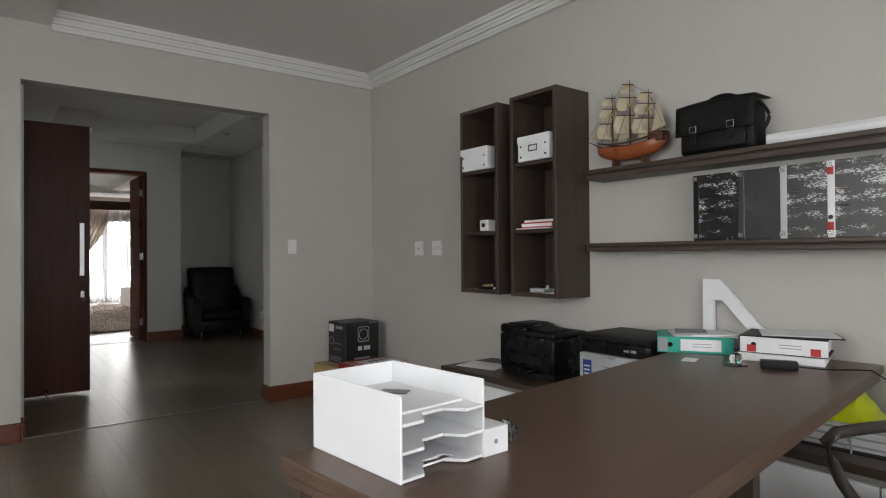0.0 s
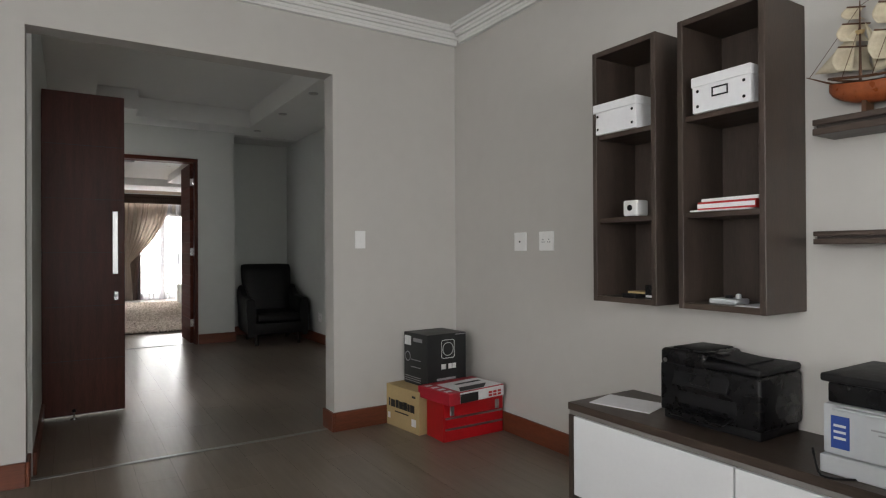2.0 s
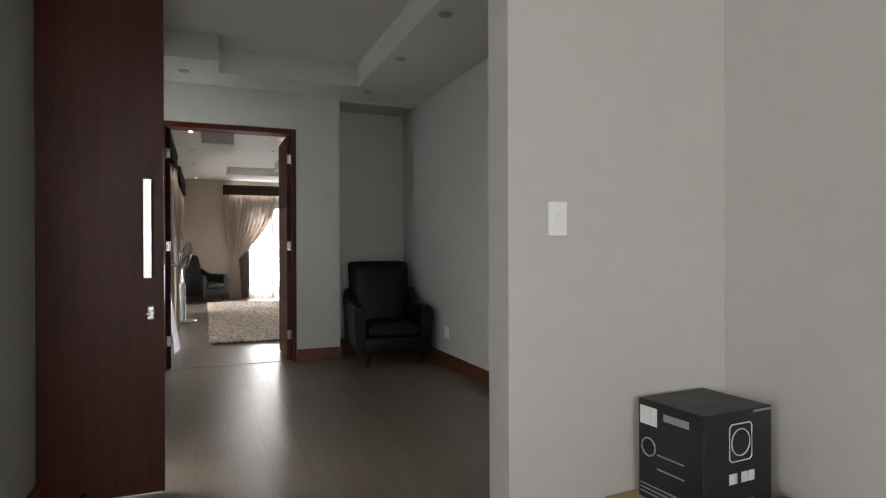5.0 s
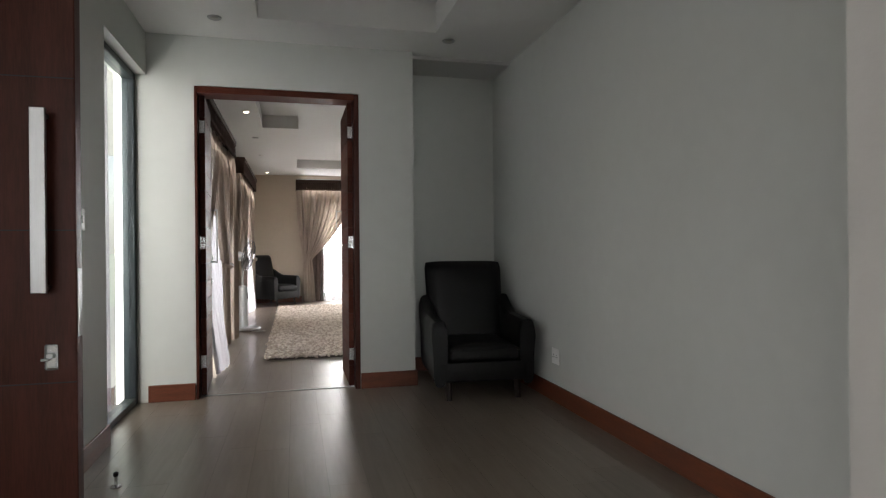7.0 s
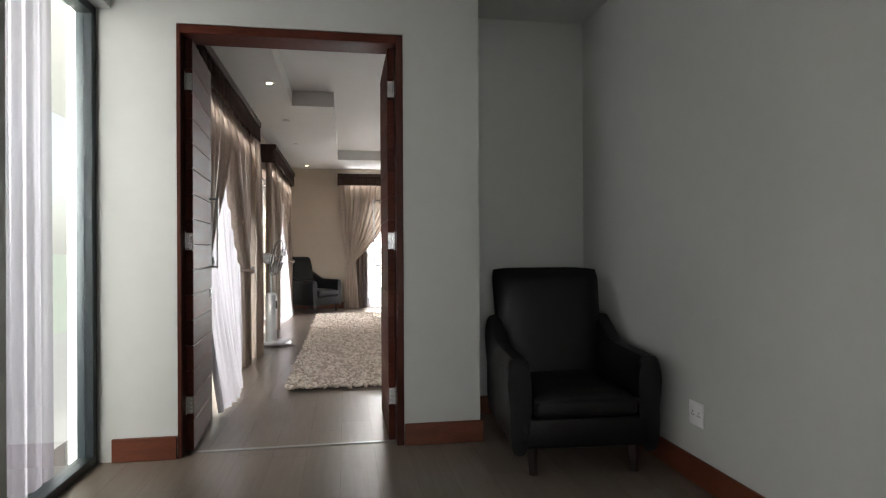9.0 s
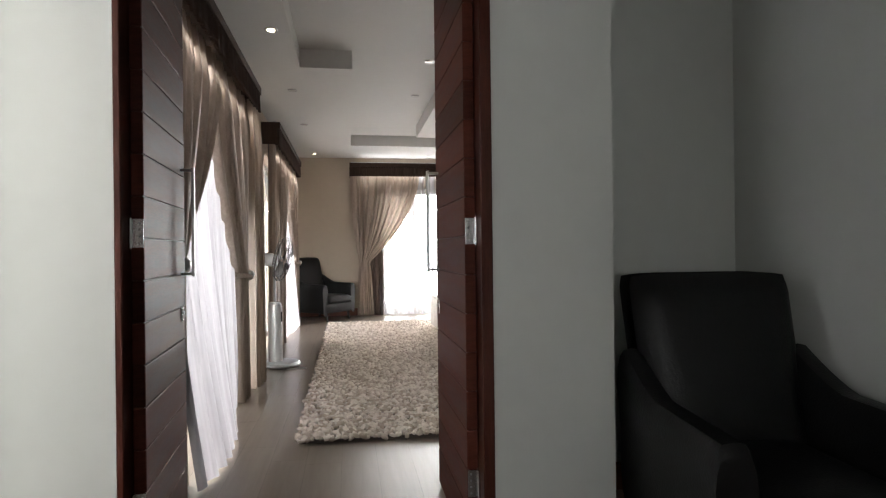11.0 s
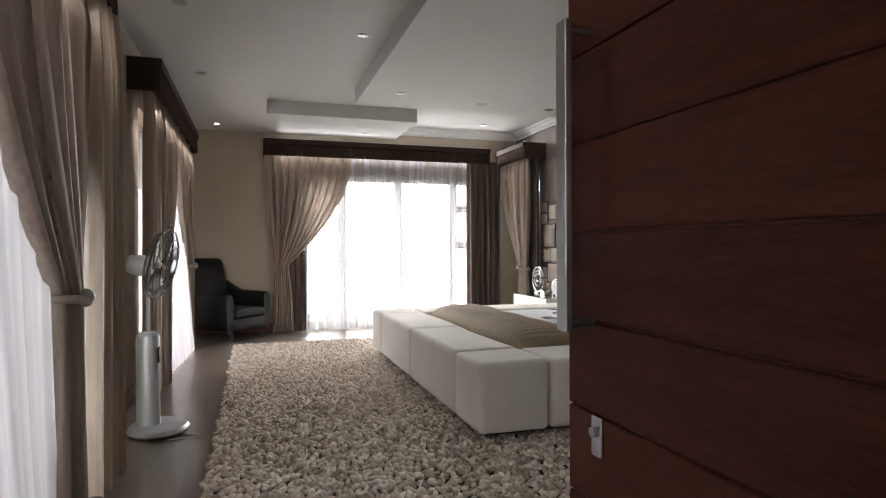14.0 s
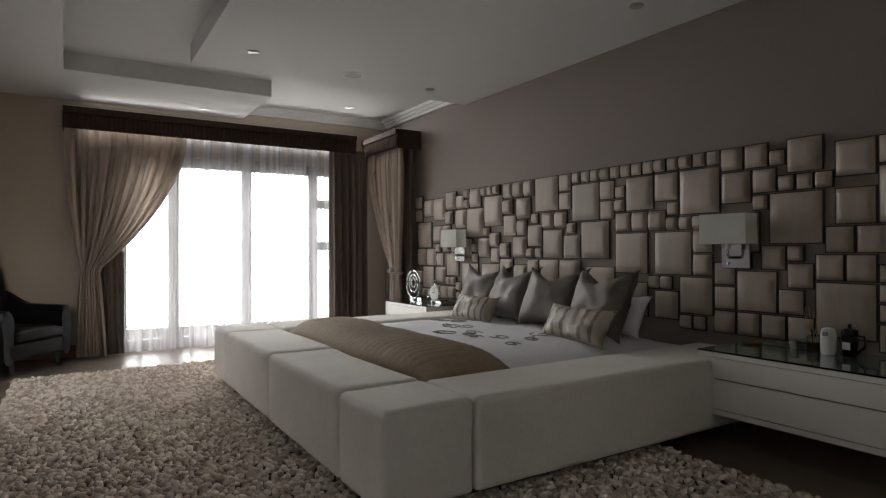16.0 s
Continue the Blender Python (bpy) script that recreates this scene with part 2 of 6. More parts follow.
BOX_BLACK = material("black_printed_card", (0.012, 0.013, 0.014), 0.45, vary=0.2, scale=8)
RED_METAL = material("red_enamelled_steel", (0.40, 0.008, 0.012), 0.3, vary=0.12, scale=5)
RED_CARD = material("red_printed_card", (0.36, 0.012, 0.025), 0.45, vary=0.1, scale=6)
# Lamp plate chrome with its dark mirror reflection put into the base colour.
CHROME_DARKENED = material("dark_reflection_chrome", (0.10, 0.098, 0.095), 0.16, metal=1.0, vary=0.2, scale=9)
FAN_GREY = material("smoke_grey_plastic", (0.13, 0.125, 0.12), 0.45, vary=0.1)
CHAIR_GREY = material("brown_grey_plastic", (0.055, 0.048, 0.042), 0.4, vary=0.15)
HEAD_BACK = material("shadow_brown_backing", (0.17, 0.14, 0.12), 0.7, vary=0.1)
THREAD_GREY = material("grey_thread", (0.26, 0.26, 0.28), 0.7)
INK = material("black_ink", (0.012, 0.012, 0.012), 0.6)
PRINT_WHITE = material("white_print", (0.70, 0.70, 0.70), 0.6)
PRINT_GREY = material("grey_print", (0.30, 0.30, 0.31), 0.6)
PRINT_BLUE = material("blue_print", (0.02, 0.06, 0.28), 0.5)
PRINT_RED = material("red_print", (0.45, 0.02, 0.02), 0.5)
TEAL = material("teal_card", (0.02, 0.36, 0.27), 0.45, vary=0.08)
YELLOW = material("yellow_plastic_bag", (0.62, 0.68, 0.01), 0.35, vary=0.1, scale=8)
BINDER_DARK = speckled("marbled_black_card", (0.012, 0.012, 0.013), (0.70, 0.72, 0.74), 0.31)
BINDER_GREY = speckled("marbled_grey_card", (0.065, 0.065, 0.065), (0.62, 0.62, 0.63), 0.29)
BINDER_PLAIN = material("dark_grey_card", (0.040, 0.041, 0.045), 0.35, vary=0.15)
DRAPE = thin_cloth(material("taupe_satin_drape", (0.39, 0.322, 0.270), 0.40, vary=0.28, scale=2.2, stretch=(18, 18, 0.4), bump=0.06, bump_scale=220, spec=0.35), (0.48, 0.40, 0.33), 0.17)
DRAPE_DARK = material("brown_drape_lining", (0.12, 0.088, 0.075), 0.6, vary=0.2, scale=2.2, stretch=(18, 18, 0.4))
VALANCE = material("dark_brown_valance", (0.052, 0.033, 0.026), 0.8, vary=0.3, scale=3, stretch=(14, 14, 0.6), bump=0.12, bump_scale=200, spec=0.12)
SHEER = sheer("white_sheer", (0.30, 0.286, 0.31), 0.06)
SHEER_FAR = sheer("pale_sheer", (0.36, 0.35, 0.36), 0.60, 0.14)
SHEER_GREY = sheer("grey_sheer", (0.36, 0.34, 0.39), 0.10)
BED_CLOTH = material("off_white_suede", (0.76, 0.735, 0.69), 0.85, vary=0.07, scale=4, bump=0.12, bump_scale=70)
SHEET_CLOTH = material("white_cotton", (0.74, 0.75, 0.78), 0.85, vary=0.05, scale=5, bump=0.25, bump_scale=18)
THROW = material("quilted_taupe_satin", (0.36, 0.285, 0.20), 0.75, vary=0.16, scale=4, stretch=(1, 1, 1), bump=0.15, bump_scale=60)
PILLOW_DARK = material("grey_brown_satin", (0.13, 0.112, 0.097), 0.5, vary=0.18, scale=4, bump=0.15, bump_scale=60)
PILLOW_PALE = material("striped_beige_satin", (0.34, 0.295, 0.245), 0.45, vary=0.12, scale=4, bump=0.1, bump_scale=80)
PANEL_CLOTH = material("taupe_faux_leather", (0.32, 0.265, 0.225), 0.45, vary=0.12, scale=4, stretch=(1, 6, 0.8), bump=0.10, bump_scale=90, per_object=0.5)
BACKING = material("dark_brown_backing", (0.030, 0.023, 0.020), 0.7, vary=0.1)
RUG = material("felted_wool_pebbles", (0.56, 0.47, 0.385), 0.95, scale=9, second=(0.86, 0.775, 0.69), island=True, per_object=0.75, bump=0.3, bump_scale=90)
RUG_BASE = material("rug_backing", (0.13, 0.11, 0.09), 0.95, vary=0.2, scale=20)
SHADE = material("lamp_shade_cloth", (0.78, 0.78, 0.74), 0.8, vary=0.04, bump=0.1, bump_scale=200)
SAIL = material("old_sail_cloth", (0.52, 0.46, 0.34), 0.85, vary=0.15, scale=9)
HULL = material("varnished_hull", (0.28, 0.075, 0.025), 0.3, vary=0.25, scale=6, stretch=(1, 8, 8))
HULL_DARK = material("dark_hull_trim", (0.09, 0.04, 0.018), 0.4, vary=0.25)
LAMP_ON = lit("glowing_bulb", (1.0, 0.86, 0.62), 9.0)
LAMP_OFF = material("lamp_reflector", (0.42, 0.40, 0.36), 0.3, metal=0.6, vary=0.1)
SPEAKER_GRILL = material("pale_speaker_grille", (0.46, 0.46, 0.44), 0.7, bump=0.3, bump_scale=400)
GRASS = material("lawn", (0.045, 0.10, 0.025), 0.9, vary=0.4, scale=3, bump=0.4, bump_scale=60)
PAVING = material("pale_paving", (0.42, 0.40, 0.37), 0.8, vary=0.1, scale=3, bump=0.1, bump_scale=50)
BRASS = material("dark_amber", (0.16, 0.07, 0.02), 0.2, vary=0.1)

# ---- building helpers ----
def add_box(bm, x0, x1, y0, y1, z0, z1):
    v = [bm.verts.new(p) for p in ((x0, y0, z0), (x1, y0, z0), (x1, y1, z0), (x0, y1, z0), (x0, y0, z1), (x1, y0, z1), (x1, y1, z1), (x0, y1, z1))]
    for f in ((3, 2, 1, 0), (4, 5, 6, 7), (0, 1, 5, 4), (1, 2, 6, 5), (2, 3, 7, 6), (3, 0, 4, 7)):
        bm.faces.new([v[i] for i in f])
    return v


def boxes(*sizes):
    bm = bmesh.new()
    for s in sizes:
        add_box(bm, *s)
    return bm


def round_box(x0, x1, y0, y1, z0, z1, r=0.01, seg=2):
    """A box with rounded edges."""
    bm = boxes((x0, x1, y0, y1, z0, z1))
    bmesh.ops.bevel(bm, geom=bm.edges[:], offset=r, segments=seg, profile=0.5, affect='EDGES')
    return bm


def merged(*bms):
    """One bmesh out of several."""
    out = bmesh.new()
    for b in bms:
        me = bpy.data.meshes.new("tmp")
        b.to_mesh(me)
        out.from_mesh(me)
        bpy.data.meshes.remove(me)
        b.free()
    return out


def moved(bm, m):
    bmesh.ops.transform(bm, matrix=m, verts=bm.verts)
    return bm


def rod(p0, p1, r0, r1=None, seg=12, caps=True):
    """A round bar or cone from p0 to p1."""
    r1 = r0 if r1 is None else r1
    bm = bmesh.new()
    a, b = Vector(p0), Vector(p1)
    q = (b - a).to_track_quat("Z", "Y")
    rings = []
    for p, r in ((a, r0), (b, r1)):
        rings.append([bm.verts.new(p + q @ Vector((r * math.cos(2 * math.pi * i / seg), r * math.sin(2 * math.pi * i / seg), 0))) for i in range(seg)])
    for i in range(seg):
        j = (i + 1) % seg
        bm.faces.new((rings[0][i], rings[0][j], rings[1][j], rings[1][i]))
    if caps:
        bm.faces.new(rings[0][::-1])
        bm.faces.new(rings[1])
    return bm


def tube(points, r, seg=8, closed=False):
    """A round bar along a line of points."""
    bm = bmesh.new()
    pts = [Vector(p) for p in points]
    rings = []
    for i, p in enumerate(pts):
        if closed:
            d = pts[(i + 1) % len(pts)] - pts[i - 1]
        else:
            d = pts[min(i + 1, len(pts) - 1)] - pts[max(i - 1, 0)]
        q = d.to_track_quat("Z", "Y")
        rings.append([bm.verts.new(p + q @ Vector((r * math.cos(2 * math.pi * k / seg), r * math.sin(2 * math.pi * k / seg), 0))) for k in range(seg)])
    n = len(rings)
    for i in range(n if closed else n - 1):
        a, b = rings[i], rings[(i + 1) % n]
        best = 0
        if closed and i == n - 1:
            best = min(range(seg), key=lambda s: (a[0].co - b[s].co).length)
        for k in range(seg):
            bm.faces.new((a[k], a[(k + 1) % seg], b[(k + 1 + best) % seg], b[(k + best) % seg]))
    if not closed:
        bm.faces.new(rings[0][::-1])
        bm.faces.new(rings[-1])
    return bm


def ring_points(c, r, axis="x", n=28, squash=1.0):
    out = []
    for i in range(n):
        a, b = r * math.cos(2 * math.pi * i / n), r * squash * math.sin(2 * math.pi * i / n)
        out.append((c[0], c[1] + a, c[2] + b) if axis == "x" else (c[0] + a, c[1], c[2] + b) if axis == "y" else (c[0] + a, c[1] + b, c[2]))
    return out


def lathe(profile, seg=20):
    """A turned shape about z out of (radius, height) pairs."""
    bm = bmesh.new()
    rings = [[bm.verts.new((max(r, 1e-4) * math.cos(2 * math.pi * k / seg), max(r, 1e-4) * math.sin(2 * math.pi * k / seg), z)) for k in range(seg)] for r, z in profile]
    for a, b in zip(rings, rings[1:]):
        for k in range(seg):
            bm.faces.new((a[k], a[(k + 1) % seg], b[(k + 1) % seg], b[k]))
    bm.faces.new(rings[0][::-1])
    bm.faces.new(rings[-1])
    return bm


def sheet(nu, nv, at, thick=0.0):
    """A surface over a grid: at(u, v), both from 0 to 1, gives the place. thick: its thickness."""
    bm = bmesh.new()
    g = [[bm.verts.new(at(i / nu, j / nv)) for j in range(nv + 1)] for i in range(nu + 1)]
    for i in range(nu):
        for j in range(nv):
            bm.faces.new((g[i][j], g[i + 1][j], g[i + 1][j + 1], g[i][j + 1]))
    if thick:
        bmesh.ops.recalc_face_normals(bm, faces=bm.faces)
        bmesh.ops.solidify(bm, geom=bm.faces[:] , thickness=thick)
    return bm


def link_mesh(name, bm, mat, smooth=False):
    me = bpy.data.meshes.new(name)
    bmesh.ops.recalc_face_normals(bm, faces=bm.faces)
    bm.to_mesh(me)
    bm.free()
    me.materials.append(mat)
    if smooth:
        me.polygons.foreach_set("use_smooth", [True] * len(me.polygons))
        if smooth == "auto":
            me.set_sharp_from_angle(angle=radians(38))
    return new(name, me)


def structure(name, bm, mat, label, category, smooth=False):
    return tagged(link_mesh(name, bm, mat, smooth), label, category, kind="structure")


def thing(name, label, category, at=(0, 0, 0), rz=0.0, group="", kind=""):
    ob = new(name)
    ob.empty_display_size = 0.1
    ob.matrix_world = pose(*at, 0, 0, rz)
    return tagged(ob, label, category, group, kind)


def part(name, bm, mat, parent, label="", smooth=False):
    ob = link_mesh(name, bm, mat, smooth)
    ob.parent = parent
    return tagged(ob, label) if label else ob


# ---- the building ----
OX, OY = 2.985, 4.80            # office: its shelf wall and the wall towards the hall
HX0, HX1, HY1 = 0.31, 3.315, 9.40   # hall: entrance wall, long wall, wall of the double doors
BX0, BX1, BY0, BY1 = 0.42, 5.35, 9.60, 18.05  # bedroom

structure("wall_office_shelves", boxes((OX, OX + 0.22, -1.9, OY, 0, 3.2)), WALL_OFFICE, "grey painted plaster wall behind the shelves", "wall")
structure("wall_office_hall", boxes((-2.5, 0.287, OY, 4.95, 0, 3.2), (1.995, 3.55, OY, 4.95, 0, 3.2), (0.287, 1.995, OY, 4.95, 2.42, 3.2)),
          WALL_OFFICE, "grey painted wall with a wide square opening to the hall", "wall")
structure("wall_office_back", boxes((-2.5, -1.1, -2.1, -1.9, 0, 3.2), (1.8, 3.18, -2.1, -1.9, 0, 3.2), (-1.1, 1.8, -2.1, -1.9, 0, 0.85), (-1.1, 1.8, -2.1, -1.9, 2.4, 3.2)),
          WALL_OFFICE, "grey painted wall with a window", "wall")
structure("wall_office_side", boxes((-2.5, -2.3, -1.9, -0.5, 0, 3.2), (-2.5, -2.3, 2.3, OY, 0, 3.2), (-2.5, -2.3, -0.5, 2.3, 0, 0.85), (-2.5, -2.3, -0.5, 2.3, 2.4, 3.2)),
          WALL_OFFICE, "grey painted wall with a window", "wall")
structure("wall_hall_entrance", boxes((0.08, HX0, 4.95, 6.25, 0, 3.2), (0.08, HX0, 7.50, 8.36, 0, 3.2), (0.08, HX0, 6.25, 7.50, 2.44, 3.2),
                                      (0.08, HX0, 8.36, 9.40, 2.52, 3.2)), WALL_HALL, "pale grey entrance wall with a doorway and a tall window", "wall")
structure("wall_hall_long", boxes((HX1, 3.55, 4.95, 10.18, 0, 3.2)), WALL_HALL, "long plain pale grey wall", "wall")
structure("wall_hall_doors", boxes((0.08, 0.652, HY1, BY0, 0, 3.2), (1.935, 2.40, HY1, BY0, 0, 3.2), (0.652, 1.935, HY1, BY0, 2.46, 3.2),
                                   (2.20, 2.40, BY0, 10.18, 0, 3.2), (2.40, HX1, 9.98, 10.18, 0, 3.2)), WALL_HALL, "pale wall with a double doorway beside a niche", "wall")
structure("wall_bedroom_windows", boxes((0.20, BX0, BY0, 10.35, 0, 3.2), (0.20, BX0, 12.45, 14.70, 0, 3.2), (0.20, BX0, 17.05, BY1, 0, 3.2),
                                        (0.20, BX0, 10.35, 12.45, 2.35, 3.2), (0.20, BX0, 14.70, 17.05, 2.35, 3.2)), WALL_BED, "beige wall with two tall window openings", "wall")
structure("wall_bedroom_end", boxes((0.20, 1.95, BY1, BY1 + 0.22, 0, 3.2), (4.72, 5.64, BY1, BY1 + 0.22, 0, 3.2), (1.95, 4.72, BY1, BY1 + 0.22, 2.29, 3.2)),
          WALL_BED, "beige end wall with a wide glazed opening", "wall")
structure("wall_bedroom_head", boxes((BX1, BX1 + 0.22, 10.18, 17.22, 0, 3.2), (BX1, BX1 + 0.22, 17.80, BY1, 0, 3.2), (BX1, BX1 + 0.22, 17.22, 17.80, 2.3, 3.2),
                                     (BX1, BX1 + 0.22, 17.22, 17.80, 0, 0.35)), WALL_TAUPE, "taupe painted wall behind the padded headboard", "wall")
structure("wall_bedroom_near", boxes((3.55, 5.64, 9.98, 10.18, 0, 3.2)), WALL_BED, "plain beige wall", "wall")

# ceilings
structure("ceiling_office", boxes((0.46, OX + 0.2, -2.0, OY + 0.1, 2.900, 3.2), (-2.4, 0.46, -2.0, OY + 0.1, 2.815, 3.2)), CEILING, "white plastered ceiling with a dropped side", "ceiling")
structure("ceiling_hall", boxes((0.2, 0.72, 4.95, 9.98, 2.845, 3.1), (2.49, 3.45, 4.95, 10.05, 2.845, 3.1), (0.72, 2.49, 4.95, 5.75, 2.845, 3.1),
                                (1.16, 2.49, 8.92, 9.6, 2.845, 3.1), (0.72, 1.16, 8.56, 9.6, 2.845, 3.1), (0.72, 2.49, 5.75, 8.92, 3.075, 3.12)),
          CEILING, "white ceiling with a stepped recess", "ceiling")
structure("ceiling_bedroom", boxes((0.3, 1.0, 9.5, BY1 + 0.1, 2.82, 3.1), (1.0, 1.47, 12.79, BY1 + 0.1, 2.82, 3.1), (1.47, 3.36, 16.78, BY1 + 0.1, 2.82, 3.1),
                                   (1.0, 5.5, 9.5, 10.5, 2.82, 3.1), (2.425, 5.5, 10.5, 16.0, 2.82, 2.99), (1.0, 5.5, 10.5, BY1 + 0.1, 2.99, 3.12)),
          CEILING_SHADED, "white ceiling with a recess and a dropped middle panel", "ceiling")
structure("roof", boxes((-2.6, 5.75, -2.2, 18.4, 3.2, 3.4)), PLASTER_OUT, "flat concrete roof slab", "roof")


def cornice(name, runs, z0, z1, deep, label):
    """A stepped plaster moulding; runs of (x0, x1, y0, y1, side), in which side says which way it grows out of the wall."""
    bm = bmesh.new()
    n = 6
    for x0, x1, y0, y1, side in runs:
        for i in range(n):
            a, b = z0 + (z1 - z0) * i / n, z0 + (z1 - z0) * (i + 1) / n
            d = deep * (0.18 + 0.82 * ((i + 1) / n) ** 1.2) - (0.008 if i % 2 else 0)
            if side == "-y":
                add_box(bm, x0, x1 - d * 0.0, y1 - d, y1, a, b)
            else:
                add_box(bm, x1 - d, x1, y0, y1, a, b)
    return structure(name, bm, CEILING, label, "cornice")


cornice("cornice_office", [(0.46, OX, OY - 0.2, OY, "-y"), (OX - 0.2, OX, -1.9, OY - 0.1, "-x")], 2.778, 2.900, 0.11, "white stepped plaster cornice")
cornice("cornice_bedroom", [(3.36, BX1, BY1 - 0.2, BY1, "-y"), (BX1 - 0.2, BX1, 16.0, BY1 - 0.1, "-x")], 2.885, 2.99, 0.12, "white stepped plaster cornice")


def skirting(x0, x1, y0, y1):
    b = round_box(x0, x1, y0, y1, 0.0, 0.13, 0.004, 1)
    structure("baseboard", b, SKIRT, "reddish varnished wooden skirting board", "skirting board")


T = 0.018
skirting(1.995 - 0.001, OX, OY - T, OY)
skirting(-2.3, 0.287, OY - T, OY)
skirting(OX - T, OX, 3.12, OY - T)
skirting(1.995 - T, 1.995, OY - T, 4.95 + T)
skirting(0.287, 0.287 + T, OY - T, 4.95)
skirting(1.995, HX1 - T, 4.95, 4.95 + T)
skirting(HX1 - T, HX1, 4.95, 9.98)
skirting(HX0, HX0 + T, 4.95, 6.20)
skirting(HX0, HX0 + T, 7.52, 8.36)
skirting(0.31, 0.65, HY1 - T, HY1)
skirting(1.937, 2.40 + T, HY1 - T, HY1)
skirting(2.40, 2.40 + T, HY1, 9.98 - T)
skirting(2.40 + T, HX1 - T, 9.98 - T, 9.98)
skirting(BX1 - T, BX1, 10.18, 17.2)
skirting(BX0, 1.95, BY1 - T, BY1)
skirting(BX0, BX0 + T, 12.70, 14.40)
skirting(4.72, BX1 - T, BY1 - T, BY1)

# floor slab; the boards lie on it at the end of the file
structure("floor", boxes((-2.5, 5.64, -2.1, 18.3, -0.15, -0.004)), JOINT, "dark grey-brown laminate floor", "floor")
structure("ground", boxes((-400, 400, -400, 400, -0.4, -0.25)), GRASS, "green lawn round the house", "lawn")
structure("pavement", boxes((-2.2, 0.15, 4.0, 19.6, -0.25, -0.06), (0.15, 7.5, 18.3, 21.0, -0.25, -0.06)), PAVING, "pale paved terrace", "paving")


# metal strips between floors
for name, x0, x1, y in (("threshold_office", 0.287, 1.995, 4.88), ("threshold_bedroom", 0.70, 1.89, 9.49)):
    structure(name, round_box(x0, x1, y - 0.016, y + 0.016, 0.0, 0.005, 0.002, 1), STEEL, "narrow metal threshold strip on the floor", "threshold")


# ---- windows ----
def window(name, axis, at, a0, a1, z0, z1, posts, bars, mat, label, wide=0.055, deep=0.06, glassy=True):
    """A framed window in a wall: axis 'x' lies in a plane of constant x. posts: places of uprights; bars: (a0, a1, z) of transoms."""
    w = thing(name, label, "window", kind="structure")

    def bar(nm, p0, p1, q0, q1):
        if axis == "x":
            part(nm, round_box(at - deep / 2, at + deep / 2, p0, p1, q0, q1, 0.004, 1), mat, w)
        else:
            part(nm, round_box(p0, p1, at - deep / 2, at + deep / 2, q0, q1, 0.004, 1), mat, w)

    bar("frame_side", a0, a0 + wide, z0, z1)
    bar("frame_side", a1 - wide, a1, z0, z1)
    bar("frame_top", a0 + wide, a1 - wide, z1 - wide, z1)
    bar("frame_bottom", a0 + wide, a1 - wide, z0, z0 + wide)
    for p in posts:
        bar("mullion", p - wide / 2, p + wide / 2, z0 + wide, z1 - wide)
    for b0, b1, z in bars:
        bar("transom", b0, b1, z - wide / 2, z + wide / 2)
    if glassy:
        edges = [a0 + wide] + [e for p in posts for e in (p - wide / 2, p + wide / 2)] + [a1 - wide]
        for p0, p1 in zip(edges[::2], edges[1::2]):
            s = (at - 0.003, at + 0.003, p0, p1) if axis == "x" else (p0, p1, at - 0.003, at + 0.003)
            pane = part("pane", boxes((*s, z0 + wide, z1 - wide)), GLASS, w)
            pane.visible_shadow = False
    return w


window("window_1", "x", 0.19, 8.36, 9.40, 0.0, 2.52, [], [], ALU_DARK, "tall fixed window in a dark metal frame beside the entrance", wide=0.05, deep=0.09)
window("window_2", "x", 0.26, 10.35, 12.45, 0.0, 2.35, [11.40], [], ALU_GREY, "sliding glazed door in a grey metal frame behind sheer curtains")
window("window_3", "x", 0.26, 14.70, 17.05, 0.0, 2.35, [15.8], [], ALU_GREY, "sliding glazed door in a grey metal frame behind sheer curtains")
window("window_4", "y", BY1 + 0.12, 1.95, 4.72, 0.0, 2.29, [2.57, 3.43, 4.31], [(4.31, 4.67, 1.79), (4.31, 4.67, 1.22)], ALU_GREY, "wide glazed door in a grey metal frame", wide=0.12)
window("window_5", "x", BX1 + 0.12, 17.22, 17.80, 0.35, 2.3, [], [(17.27, 17.75, 1.1)], ALU_GREY, "narrow corner window in a grey metal frame")
window("window_6", "y", -2.0, -1.1, 1.8, 0.85, 2.4, [0.35], [], ALU_DARK, "office window in a dark metal frame")
window("window_7", "x", -2.4, -0.5, 2.3, 0.85, 2.4, [0.9], [], ALU_DARK, "office window in a dark metal frame")

# ---- small fittings ----
def wall_plate(name, label, category, at, rz, w, h, kind_of):
    """A switch or socket plate; it faces -y before the turn."""
    p = thing(name, label, category, at, rz)
    part("cover", round_box(-w / 2, w / 2, -0.010, 0, -h / 2, h / 2, 0.004, 2), PLASTIC_WHITE, p)
    if kind_of == "switch":
        part("rocker", round_box(-0.011, 0.011, -0.015, -0.009, -0.02, 0.02, 0.002, 1), PLASTIC_WHITE, p)
    elif kind_of == "aerial":
        part("jack", moved(lathe([(0.006, 0), (0.006, 0.004)], 10), pose(0, -0.010, 0, 90)), PLASTIC_BLACK, p)
    else:
        for x in (-0.026, 0.026):
            for dx, dz in ((0, 0.010), (-0.009, -0.006), (0.009, -0.006)):
                part("pin_hole", moved(lathe([(0.0036, 0), (0.0036, 0.0015)], 8), pose(x + dx, -0.0096, dz, 90)), PLASTIC_BLACK, p)
        for x in (-0.026, 0.026):
            part("rocker", round_box(x - 0.008, x + 0.008, -0.0135, -0.009, 0.027, 0.043, 0.002, 1), PLASTIC_WHITE, p)
    return p


